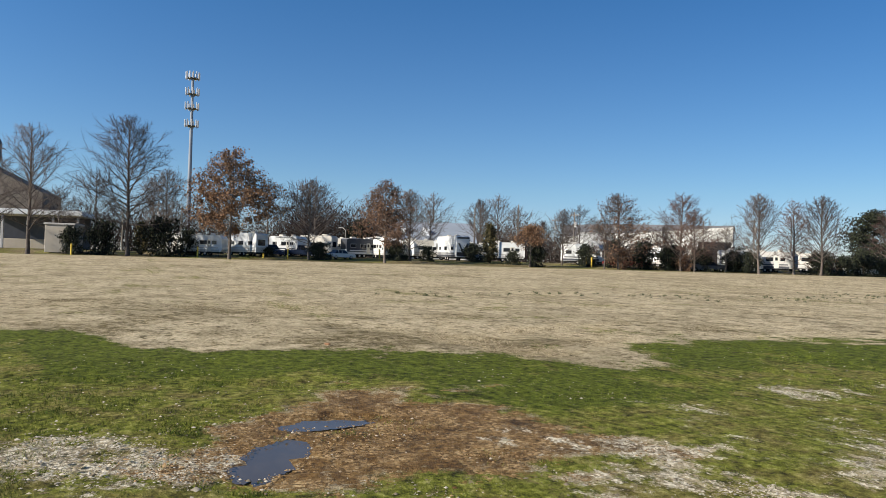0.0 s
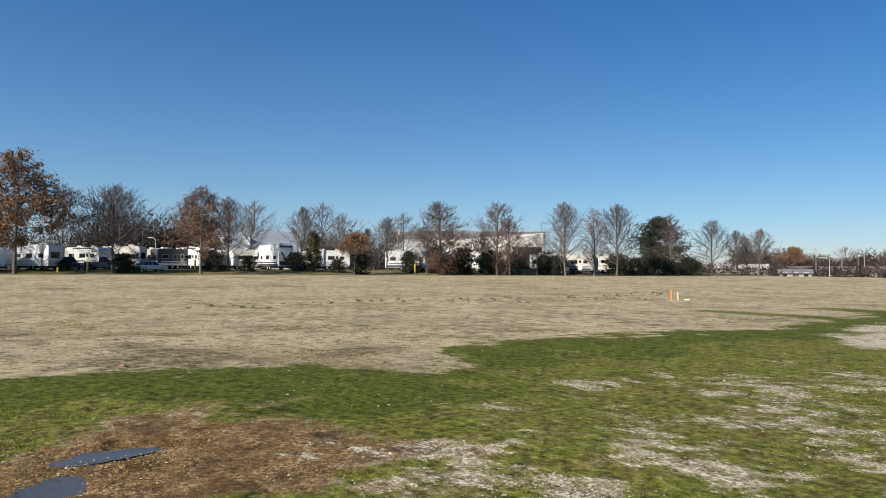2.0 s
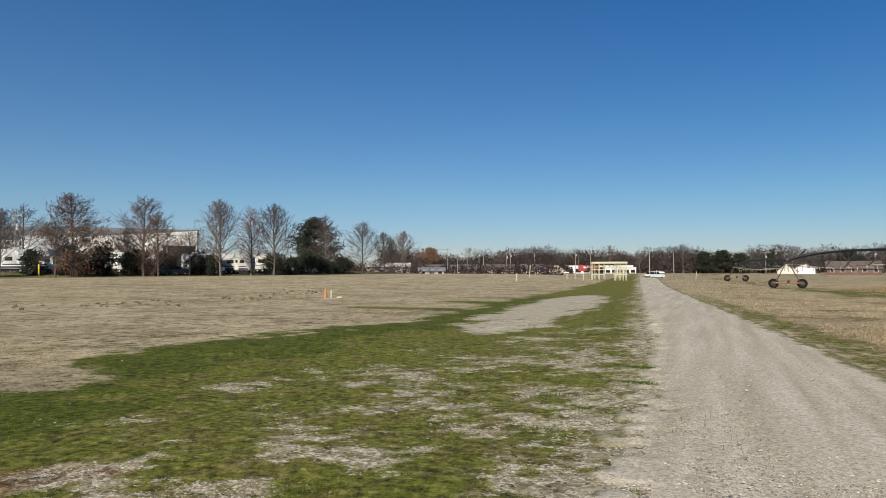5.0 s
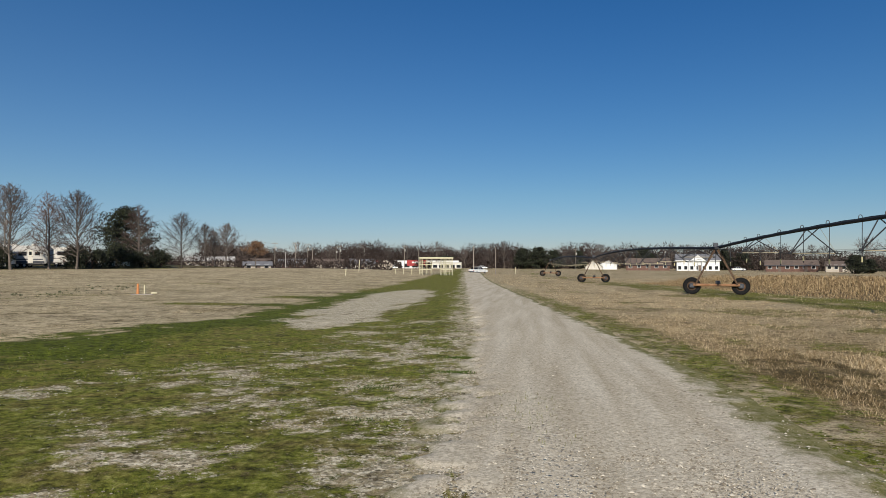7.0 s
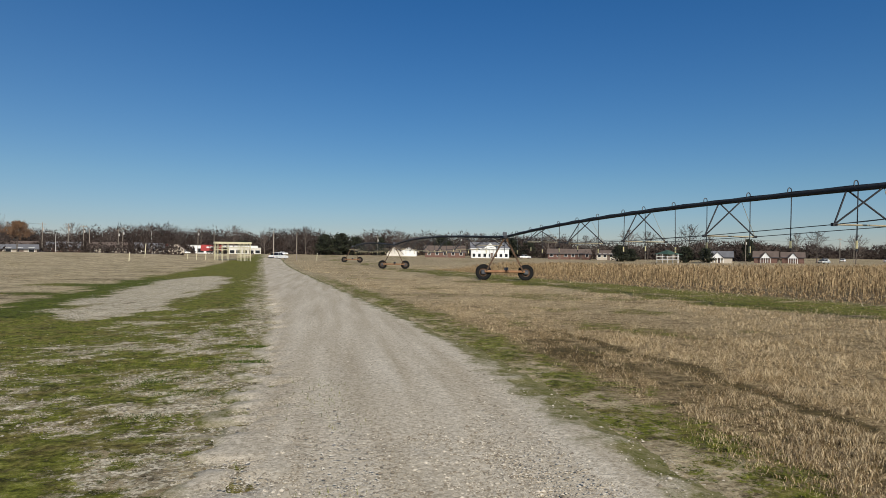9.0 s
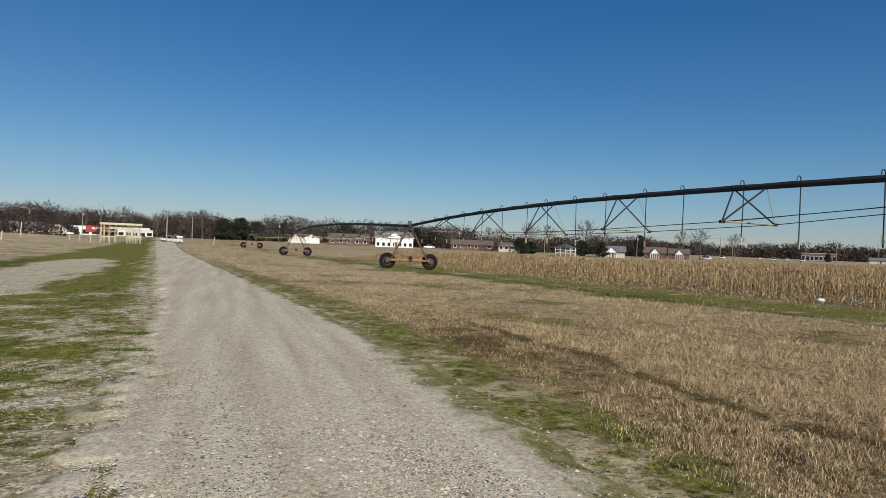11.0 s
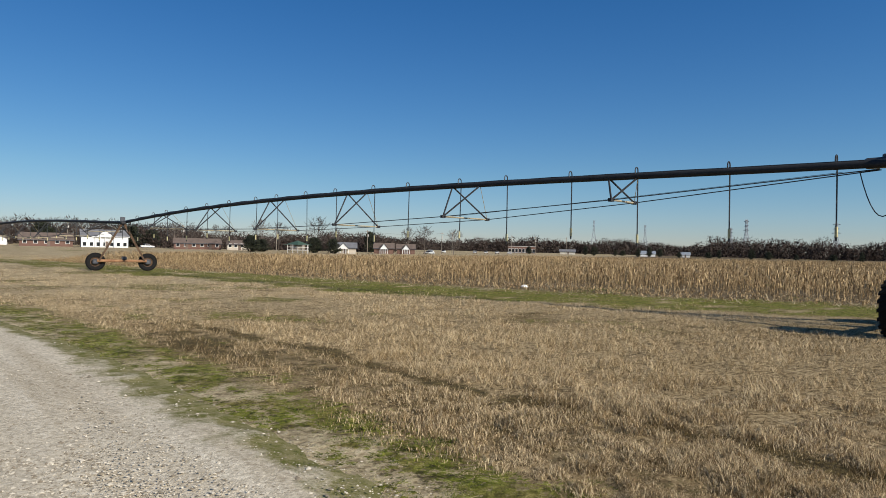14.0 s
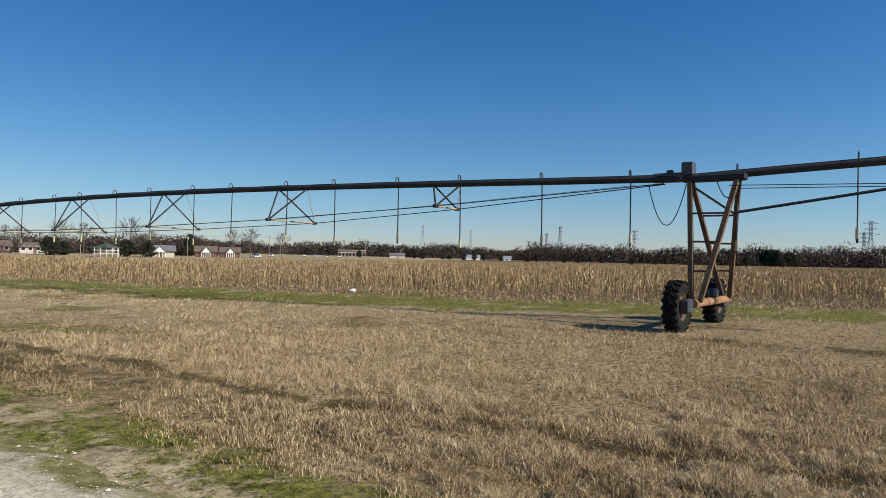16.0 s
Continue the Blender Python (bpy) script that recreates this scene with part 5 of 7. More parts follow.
def trailer(label, x, y, turn, L=8.0, top=3.3, skin=None, band=None, nose="flat", end_window=True, awning=False, name="travel_trailer", chevron=False):
    """A camping trailer or motor home: shell, windows, door, roof units, wheels."""
    skin, W = skin or WHITE, 2.45
    ob = thing(name, label, "camper", stand(x, y, turn), "campers in the trailer park")
    z0 = 0.62
    a, b = -L / 2, L / 2
    out = [(a, z0), (b - 0.25, z0), (b, z0 + 0.3), (b, top - 0.5), (b - 0.4, top), (a + 0.2, top), (a, top - 0.2)]
    if nose == "fifth":
        out = [(a, z0), (b - 2.4, z0), (b - 2.2, z0 + 0.9), (b, z0 + 1.3), (b, top - 0.7), (b - 0.7, top), (a + 0.2, top), (a, top - 0.2)]
    if nose == "cab":
        out = [(a, z0), (b, z0 - 0.05), (b, z0 + 0.55), (b - 0.9, z0 + 0.75), (b - 1.3, top - 1.1), (b - 0.35, top - 0.9), (b - 0.6, top), (a + 0.2, top), (a, top - 0.2)]
    part("body", Geo().prism(out, -W / 2, W / 2), skin, ob)
    # the shade beneath the floor, put in as a near-black box
    part("underside_shade", Geo().box(-0.1, 0, 0.50, L * 0.86, W * 0.82, 0.34, 0.03), SHADEBLACK, ob, "near-black box for the shade under the camper")
    part("trim", Geo().box(-0.15, 0, top + 0.03, L - 0.9, W - 0.1, 0.07, 0.02), CONCRETE, ob)
    for k, px in enumerate((-0.22, 0.18)):
        part("roof_unit", Geo().box(px * L, 0, top + 0.20, 0.95 if k == 0 else 0.6, 0.7, 0.28, 0.06), CREAM, ob, "pale roof air conditioner")
    for sd in (-1, 1):
        yy = sd * (W / 2 + 0.012)
        for px, w, h in ((-0.30, 0.95, 0.55), (0.02, 1.1, 0.6), (0.30, 0.7, 0.5)):
            win = part("window", Geo().box(px * L, yy, z0 + 1.45, w, 0.03, h, 0.01), GLASS, ob)
            part("window_frame", Geo().box(px * L, yy - sd * 0.008, z0 + 1.45, w + 0.12, 0.02, h + 0.12, 0.008), CONCRETE, win)
        part("stripe", Geo().box(0.0, yy, z0 + 0.62, L * 0.82, 0.02, 0.18, 0.005), band or GREYP, ob, "painted side stripe")
        part("lower_panel", Geo().box(-0.1, yy, z0 + 0.2, L * 0.9, 0.02, 0.36, 0.005), band or CREAM, ob)
        for wx in (-0.55, 0.35):
            add_wheel(ob, wx, sd * 1.05)
        if nose == "cab":
            add_wheel(ob, b - 0.9, sd * 1.02)
    door = part("door", Geo().box(0.17 * L, -W / 2 - 0.02, z0 + 1.02, 0.68, 0.04, 1.85, 0.01), CREAM, ob)
    part("handle", Geo().box(0.17 * L + 0.25, -W / 2 - 0.05, z0 + 1.0, 0.06, 0.03, 0.14), GREYP, door)
    part("door_window", Geo().box(0.17 * L, -W / 2 - 0.045, z0 + 1.5, 0.36, 0.02, 0.5), GLASS, door)
    if end_window:
        part("rear_window", Geo().box(a - 0.012, 0.1, z0 + 1.55, 0.03, 1.45, 0.95, 0.01), GLASS, ob)
    if band:
        part("rear_panel", Geo().box(a - 0.008, 0, z0 + 0.45, 0.02, W * 0.94, 0.7, 0.004), band, ob)
    if chevron:
        for sd in (-1, 1):
            g = Geo()
            g.add([(a - 0.03, sd * 0.06, z0 + 0.5), (a - 0.03, sd * 0.95, z0 + 2.3), (a - 0.03, sd * 0.65, z0 + 2.3), (a - 0.03, sd * 0.02, z0 + 0.95),
                   (a - 0.005, sd * 0.06, z0 + 0.5), (a - 0.005, sd * 0.95, z0 + 2.3), (a - 0.005, sd * 0.65, z0 + 2.3), (a - 0.005, sd * 0.02, z0 + 0.95)],
                  [(0, 1, 2, 3), (4, 7, 6, 5), (0, 4, 5, 1), (1, 5, 6, 2), (2, 6, 7, 3), (3, 7, 4, 0)])
            part("chevron", g, GREYP, ob, "dark chevron marking")
        part("rear_cap", Geo().box(a - 0.01, 0, top - 0.28, 0.03, W * 0.9, 0.3, 0.005), GREYP, ob)
    if awning:
        part("awning", Geo().rod((-0.25 * L, -W / 2 - 0.09, top - 0.12), (0.3 * L, -W / 2 - 0.09, top - 0.12), 0.07, 8), GREYP, ob)
        for px in (-0.25, 0.3):
            part("awning_arm", Geo().rod((px * L, -W / 2 - 0.05, top - 0.1), (px * L, -W / 2 - 0.05, z0 + 0.5), 0.025, 4), CONCRETE, ob)
    if nose == "cab":
        part("windscreen", Geo().box(b - 1.02, 0, z0 + 1.1, 0.06, W * 0.86, 0.6, 0.02), GLASS, ob)
    else:
        part("hitch", Geo().rod((b - 0.3, 0.5, 0.55), (b + 0.9, 0, 0.5), 0.05, 5).rod((b - 0.3, -0.5, 0.55), (b + 0.9, 0, 0.5), 0.05, 5).rod((b + 0.8, 0, 0.0), (b + 0.8, 0, 0.55), 0.04, 5), GREYP, ob)
    for px in (a + 0.4, b - 0.6):
        for sd in (-1, 1):
            part("jack", Geo().rod((px, sd * 0.9, 0), (px, sd * 0.9, z0), 0.04, 5), GREYP, ob)
    return ob


def car(label, x, y, turn, paint, kind="sedan", name="car", group="parked cars"):
    ob = thing(name, label, "car", stand(x, y, turn), group)
    L, W, H = (4.7, 1.8, 1.45) if kind == "sedan" else ((4.9, 1.95, 1.85) if kind == "suv" else (5.6, 1.95, 1.85))
    hood = 0.92 if kind == "sedan" else 1.12
    low = [(-L / 2, 0.35), (L / 2, 0.32), (L / 2, hood * 0.78), (L / 2 - 0.25, hood * 0.92), (0.9, hood), (-L / 2 + 0.1, hood + 0.02), (-L / 2, hood * 0.9)]
    part("body", Geo().prism(low, -W / 2, W / 2), paint, ob)
    rear = {"sedan": (-1.75, -1.05), "suv": (-2.35, -2.1), "pickup": (-0.75, -0.55)}[kind]
    g = Geo()
    cab = [(rear[0], hood), (1.15, hood), (0.45, H), (rear[1], H)]
    g.add([(px, sd * W / 2 * (0.97 if pz < H else 0.8), pz) for sd in (-1, 1) for px, pz in cab],
          [(0, 1, 2, 3), (7, 6, 5, 4), (0, 4, 5, 1), (1, 5, 6, 2), (2, 6, 7, 3), (3, 7, 4, 0)])
    part("cabin", g, GLASS, ob, "dark glazed cabin")
    part("roof", Geo().box((0.45 + rear[1]) / 2, 0, H + 0.01, 0.45 - rear[1] + 0.1, W * 0.8, 0.06, 0.02), paint, ob)
    for px in (rear[1] + 0.1, (0.45 + rear[1]) / 2, 0.4):
        for sd in (-1, 1):
            part("pillar", Geo().rod((px + (0.55 if px > 0.3 else 0), sd * W / 2 * 0.975, hood), (px, sd * W / 2 * 0.81, H), 0.04, 4), paint, ob)
    for px in (-L / 2 + 0.85, L / 2 - 0.9):
        for sd in (-1, 1):
            add_wheel(ob, px, sd * (W / 2 - 0.1), 0.33)
    for sd in (-1, 1):
        part("tail_light", Geo().box(-L / 2 - 0.01, sd * W * 0.39, hood * 0.82, 0.04, 0.28, 0.16, 0.01), REDP, ob, "red tail light")
        part("headlight", Geo().box(L / 2 - 0.02, sd * W * 0.37, hood * 0.7, 0.06, 0.34, 0.14, 0.02), CONCRETE, ob)
        part("mirror", Geo().box(0.95, sd * (W / 2 + 0.08), hood + 0.08, 0.12, 0.2, 0.14, 0.03), paint, ob)
    part("bumper", Geo().box(-L / 2 - 0.02, 0, 0.45, 0.1, W * 0.95, 0.2, 0.03), GREYP, ob)
    return ob


trailer("white travel trailer with grey side graphics", -112.6, 10.6, 62, 6.2, 3.2, WHITE, CONCRETE, end_window=False)
trailer("white motor home with a black rear window", -112.6, 17.0, -148, 7.0, 3.6, WHITE, CREAM, nose="cab", name="motor_home")
trailer("dark and white travel trailer with an awning", -115.6, 24.2, 35, 6.5, 3.3, WHITE, GREYP, awning=True)
trailer("cream motor home with brown side bands", -115.4, 29.2, -130, 6.6, 3.6, CREAM, TANWALL, nose="cab", name="motor_home")
trailer("cream trailer partly behind a white car", -118.0, 33.2, 60, 6.0, 3.3, CREAM, CONCRETE)
trailer("white-fronted trailer with a charcoal side", -113.8, 36.4, 100, 6.2, 3.3, GREYP, WHITE, end_window=False)
trailer("tall white trailer with many small windows", -112.6, 39.9, 10, 7.0, 3.6, WHITE, CONCRETE, awning=True)
trailer("white trailer behind a dark shrub", -112.5, 43.9, 40, 6.2, 3.3, WHITE, CREAM)
trailer("cream motor home beside a white trailer", -110.6, 46.6, 75, 5.6, 3.4, CREAM, TANWALL, nose="cab", name="motor_home")
trailer("white fifth-wheel trailer with a dark chevron rear", -105.0, 50.4, 178, 9.0, 4.1, WHITE, GREYP, nose="fifth", chevron=True, end_window=False)
trailer("white trailer in front of the metal-roofed building", -113.0, 52.6, 60, 6.5, 3.4, WHITE, CONCRETE)
trailer("white trailer with a plain side", -108.6, 56.9, 75, 4.5, 3.0, WHITE, CREAM)
trailer("long white trailer beside the cedar", -101.2, 58.8, 62, 6.5, 3.3, WHITE, CONCRETE)
trailer("white motor home with a blue-grey stripe", -92.0, 68.4, 35, 7.0, 3.4, WHITE, GREYP, nose="cab", name="motor_home")
trailer("white trailer behind shrubs", -85.0, 79.3, 25, 6.0, 3.2, WHITE, CONCRETE)
trailer("white motor home among leafless trees", -75.8, 86.2, 30, 6.2, 3.3, WHITE, GREYP, nose="cab", name="motor_home")
trailer("grey-striped trailer among leafless trees", -74.5, 91.5, 20, 7.0, 3.2, CONCRETE, GREYP)
trailer("white trailer beside the pine", -74.5, 99.5, 25, 6.0, 3.0, CREAM, CONCRETE)
trailer("white trailer under the trees", -119.0, 6.4, 50, 5.5, 3.2, WHITE, CONCRETE)
car("dark blue sport utility vehicle beside a trailer", -112.6, 20.8, 20, BLUEP, "suv")
car("dark blue pickup behind a trailer", -112.4, 26.0, 60, BLUEP, "pickup")
car("white sedan parked beside a shrub", -104.3, 30.3, 110, WHITE)
car("red sedan under leafless trees", -85.5, 70.4, 70, REDP)
car("red car under leafless trees", -83.6, 71.9, 80, REDP, "suv")
car("dark car under leafless trees", -78.5, 77.2, 60, GREYP, "suv")
car("white pickup beside the trailer park", -67.6, 101.5, 60, WHITE, "pickup")
car("dark car at the trailer park", -76.8, 80.8, 70, GREYP)
car("white car parked at the end of the gravel lane", -11.6, 152, 55, WHITE)
for x, y, turn in ((-92, 231, 0), (-62, 300, 10), (43, 285, 10), (208, 256, 30), (213, 252, 40), (236, 254, 50), (240, 250, 45), (245, 247, 50), (250, 243, 40), (-22, 312, 0), (166, 205, 20), (77, 262, 0)):
    car("white car parked by the far road", x, y, turn, WHITE)


# ---- buildings ----
def house(label, x, y, turn, L, D, eave, ridge, wall, roof, windows=4, porch=False, name="house", sill=1.0, rows=1):
    """A gabled building: its long front faces local -y."""
    ob = thing(name, label, "house" if name == "house" else "building", stand(x, y, turn))
    part("wall", Geo().add([(-L / 2, -D / 2, -0.3), (L / 2, -D / 2, -0.3), (L / 2, D / 2, -0.3), (-L / 2, D / 2, -0.3), (-L / 2, -D / 2, eave), (L / 2, -D / 2, eave), (L / 2, D / 2, eave), (-L / 2, D / 2, eave),
                            (-L / 2, 0, ridge), (L / 2, 0, ridge)],
                           [(0, 1, 5, 4), (1, 2, 6, 9, 5), (2, 3, 7, 6), (3, 0, 4, 8, 7), (4, 5, 9, 8), (6, 7, 8, 9)]), wall, ob)
    o = 0.45
    sl = (ridge - eave) / (D / 2)
    for sd in (-1, 1):
        e = eave - o * sl
        g = Geo()
        p = [(-L / 2 - o, sd * (D / 2 + o), e + 0.03), (L / 2 + o, sd * (D / 2 + o), e + 0.03), (L / 2 + o, 0, ridge + 0.03), (-L / 2 - o, 0, ridge + 0.03)]
        g.add(p + [(a, b, c + 0.16) for a, b, c in p], [(0, 1, 2, 3), (7, 6, 5, 4), (0, 4, 5, 1), (1, 5, 6, 2), (2, 6, 7, 3), (3, 7, 4, 0)])
        part("roof", g, roof, ob)
        part("fascia", Geo().box(0, sd * (D / 2 + o + 0.02), e + 0.02, L + 2 * o, 0.05, 0.2), WHITE if wall is WHITE else GREYP, ob)
    for row in range(rows):
        for k in range(windows):
            px = (k + 0.5) / windows * L - L / 2
            zz = sill + 0.7 + row * 2.7
            if zz > eave - 0.5:
                continue
            win = part("window", Geo().box(px, -D / 2 - 0.015, zz, min(1.1, L / windows * 0.5), 0.04, 1.3), GLASS, ob)
            part("frame", Geo().box(px, -D / 2 - 0.008, zz, min(1.1, L / windows * 0.5) + 0.2, 0.03, 1.5), WHITE, win)
    part("door", Geo().box(L * 0.04, -D / 2 - 0.02, 1.05, 0.95, 0.05, 2.1), BROWNROOF, ob)
    if porch:
        part("gable", Geo().prism([(-L * 0.2, eave - 0.4), (L * 0.2, eave - 0.4), (0, ridge - 0.2)], -D / 2 - 0.9, 0), WHITE, ob)
        g = Geo()
        for sd in (-1, 1):
            g.add([(sd * (L * 0.2 + 0.4), -D / 2 - 1.2, eave - 0.5), (0, -D / 2 - 1.2, ridge - 0.1), (0, 0, ridge - 0.1), (sd * (L * 0.2 + 0.4), 0, eave - 0.5),
                   (sd * (L * 0.2 + 0.4), -D / 2 - 1.2, eave - 0.35), (0, -D / 2 - 1.2, ridge + 0.05), (0, 0, ridge + 0.05), (sd * (L * 0.2 + 0.4), 0, eave - 0.35)],
                  [(0, 1, 2, 3), (7, 6, 5, 4), (0, 4, 5, 1), (1, 5, 6, 2), (2, 6, 7, 3), (3, 7, 4, 0)])
        part("porch_roof", g, roof, ob)
        for k in range(5):
            part("porch_post", Geo().box((k - 2) * L * 0.1, -D / 2 - 0.85, (eave - 0.4) / 2, 0.16, 0.16, eave - 0.4), WHITE, ob)
    return ob


house("white two-storey house with a gabled front", 63.0, 265, -10, 15, 9, 4.0, 6.2, WHITE, ROOFG, 7, True, rows=2, sill=0.4)
house("long brown-roofed brick house beyond the field", 45.5, 270, -8, 16, 9, 2.3, 4.6, BRICK, BROWNROOF, 5)
house("small house with a pale gable by the far road", 27.7, 300, 86, 7.0, 7.0, 1.2, 4.2, CREAM, BROWNROOF, 3)
house("low pale-gabled house by the far road", 34.5, 302, 80, 7, 7, 2.3, 4.0, WHITE, BROWNROOF, 2)
house("brown-roofed house beyond the cornfield", 86, 247, -20, 8, 7, 2.3, 3.9, BRICK, BROWNROOF, 3)
house("brown-roofed brick house beyond the cornfield", 95, 249, -15, 8, 7, 2.3, 3.9, BRICK, BROWNROOF, 3)
house("tan low house beyond the cornfield", 103, 240, -25, 8, 7, 2.2, 3.5, TANWALL, BROWNROOF, 4)
house("grey-roofed house with a pale gabled porch", 121.5, 197, -32, 8.5, 7, 2.0, 3.6, TANWALL, ROOFG, 3, True)
house("brick house with a pale gable beyond the cornfield", 144, 205, -35, 7, 6, 2.1, 3.8, BRICK, BROWNROOF, 3, True)
house("second brick house with a pale gable", 151.5, 201.5, -35, 6.5, 6, 2.1, 3.6, BRICK, BROWNROOF, 3, True)
house("long pale building behind bare woods", -103, 206, 27, 15, 6, 3.4, 4.6, TANWALL, CONCRETE, 4)
house("tan trailer house among bare trees", -74, 176, 24, 7, 4, 2.2, 3.0, TANWALL, ROOFG, 3)
for x, y, L, w, r in ((-111, 262, 12, TANWALL, BROWNROOF), (-98, 268, 11, BRICK, ROOFG), (-84, 272, 13, TANWALL, BROWNROOF), (-70, 276, 10, CREAM, ROOFG), (-118, 250, 10, CREAM, BROWNROOF)):
    house("low house with a dark roof by the far road", x, y, 15, L, 8, 2.3, 4.2, w, r, 4)
house("small gable-fronted tan house by the far road", -62, 285, 100, 6, 6, 2.0, 4.2, TANWALL, BROWNROOF, 2)


def shop(label, x, y, turn, L, D, H, wall, sign=None, windows=6, name="shop_building"):
    ob = thing(name, label, "building", stand(x, y, turn))
    part("wall", Geo().box(0, 0, H / 2, L, D, H, 0.05), wall, ob)
    part("parapet", Geo().box(0, 0, H + 0.12, L + 0.3, D + 0.3, 0.28, 0.04), CONCRETE, ob)
    for k in range(windows):
        px = (k + 0.5) / windows * L - L / 2
        win = part("window", Geo().box(px, -D / 2 - 0.02, H * 0.38, L / windows * 0.72, 0.06, H * 0.52), GLASS, ob)
        part("frame", Geo().box(px, -D / 2 - 0.01, H * 0.38, L / windows * 0.8, 0.04, H * 0.6), WHITE, win)
    if sign:
        part("sign_panel", Geo().box(-L * 0.16, -D / 2 - 0.25, H * 0.72, L * 0.30, 0.4, H * 0.78, 0.05), sign, ob, "plain red sign panel")
        part("sign_mark", Geo().box(-L * 0.16, -D / 2 - 0.47, H * 0.80, L * 0.14, 0.04, H * 0.2), WHITE, ob, "pale mark on the sign")
    return ob


shop("long white shop with a red sign by the far road", -50.5, 327, 9, 31, 12, 3.6, WHITE, REDP, 8)
shop("small shop with a red front by the far road", -72, 318, 12, 7, 8, 3.6, WHITE, REDP, 3)
shop("tan shop end beside the red-signed shop", -40, 322, 9, 14, 8, 2.7, CREAM, None, 5)
shop("long orange-brown shop row beyond the cornfield", 329, 308, -47, 18, 10, 4.4, BRICK, None, 8)
house("white shed with a metal roof beyond the cornfield", 372, 240, -56, 9, 8, 1.8, 3.4, WHITE, METALROOF, 2, name="shed")
house("small white shed by dark evergreens", 392, 226, -58, 6, 8, 1.7, 3.2, WHITE, METALROOF, 1, name="shed")
house("pale low building beyond the cornfield", 352, 288, -50, 10, 8, 1.8, 3.2, CREAM, ROOFG, 3, name="shed")
canopy = thing("canopy_building", "open shelter with a broad white canopy roof", "building", stand(-148, -17, 82))
part("roof", Geo().box(0, 0, 6.7, 18, 11, 1.0, 0.08), WHITE, canopy)
# charcoal puts the shade under the canopy into the wall's colour
part("back_wall", Geo().box(0, 4.5, 3.1, 17, 0.4, 6.2, 0.05), GREYP, canopy, "shaded dark back wall")
part("counter", Geo().box(-2, 1.0, 0.9, 9, 2.0, 1.8, 0.05), TANWALL, canopy)
for px in (-8.2, -4.1, 0, 4.1, 8.2):
    part("post", Geo().box(px, -4.8, 3.1, 0.4, 0.4, 6.2, 0.04), CONCRETE, canopy)
shop("beige box building at the trailer park", -118.4, -9.6, 80, 4.0, 5, 4.2, TANWALL, None, 0, "storage_building")
shop("white building behind bare trees", -117, 90, 50, 7, 7, 6.4, WHITE, None, 3)

# large warehouse with a low dark roof
ware = thing("warehouse", "large cream metal warehouse with a low dark roof", "building", stand(-153.1, 136.9, 41.3))
part("wall", Geo().prism([(-22.5, -0.3), (22.5, -0.3), (22.5, 11.2), (-22.5, 8.2)], -13, 13), WAREWALL, ware)
part("roof", Geo().prism([(-22.8, 8.25), (22.8, 11.25), (22.8, 11.5), (-8, 11.9), (-22.8, 11.6)], -12.8, 13.3), ROOFG, ware)
for k in range(21):
    part("wall_rib", Geo().box(-21 + k * 2.1, -13.03, 4.15 + 0.07 * k, 0.12, 0.08, 8.3 + 0.14 * k), WAREWALL, ware)
# no recess is cut: a near-black panel paints the opening's shaded inside
part("loading_opening", Geo().box(18.0, -13.05, 3.9, 8.0, 0.12, 6.6), SHADEBLACK, ware, "dark loading opening")
# building with a big pale metal roof and two roof vents
barn = thing("metal_roof_building", "building with a broad pale metal roof and vents", "building", stand(-161.5, 68.6, 66))
part("wall", Geo().box(0, 0, 2.2, 26, 16, 5.0, 0.05), CONCRETE, barn)
for sd in (-1, 1):
    p = [(-13.6, sd * 9, 4.2), (13.6, sd * 9, 4.2), (13.6, 0, 9.4), (-13.6, 0, 9.4)]
    part("roof", Geo().add(p + [(a, b, c + 0.2) for a, b, c in p], [(0, 1, 2, 3), (7, 6, 5, 4), (0, 4, 5, 1), (1, 5, 6, 2), (2, 6, 7, 3), (3, 7, 4, 0)]), METALROOF, barn)
for px in (-5.5, 0.5):
    part("roof_vent", Geo().prism([(px - 1.1, 5.9), (px + 1.1, 5.9), (px + 1.1, 7.6), (px - 0.6, 8.0)], -6.6, -4.4), WHITE, barn, "pale boxy roof vent")
# tall pale works with a dark tank, far behind the trees
works = thing("grain_works", "tall pale works with a sloping roof and dark tank", "building", stand(-206, -34, 80))
part("wall", Geo().prism([(-16, 0), (14, 0), (14, 14), (-4, 23), (-16, 23)], -8, 8), WOODPOLE, works)
part("tank", Geo().turned([(0.1, 30.0), (2.4, 29.0), (3.2, 27.2), (3.2, 22.6), (0.1, 22.6)], 16, (-1.5, 0, 0)), GREYP, works, "dark rounded tank")
part("roof", Geo().box(-10, 0, 23.2, 13, 17, 0.4), ROOFG, works)
# raised green-roofed lookout house
look_out = thing("raised_house", "raised weathered lookout house with a green metal roof", "house", stand(99, 187, -27))
part("wall", Geo().box(0, 0, 1.9, 4.4, 4.4, 1.7, 0.03), WOODPOLE, look_out)
part("roof", Geo().turned([(0.05, 3.9), (3.4, 2.75), (4.3, 2.65), (4.3, 2.55), (0.05, 2.55)], 4, (0, 0, 0)), GREENROOF, look_out)
part("deck", Geo().box(0, 0, 1.0, 6.4, 6.4, 0.16), CONCRETE, look_out)
for k in range(5):
    for sd in (-1, 1):
        part("post", Geo().box(-3.0 + 1.5 * k, sd * 3.0, 1.25, 0.16, 0.16, 2.7), CONCRETE, look_out)
part("rail", Geo().box(0, -3.05, 1.9, 6.4, 0.08, 0.1), WHITE, look_out)


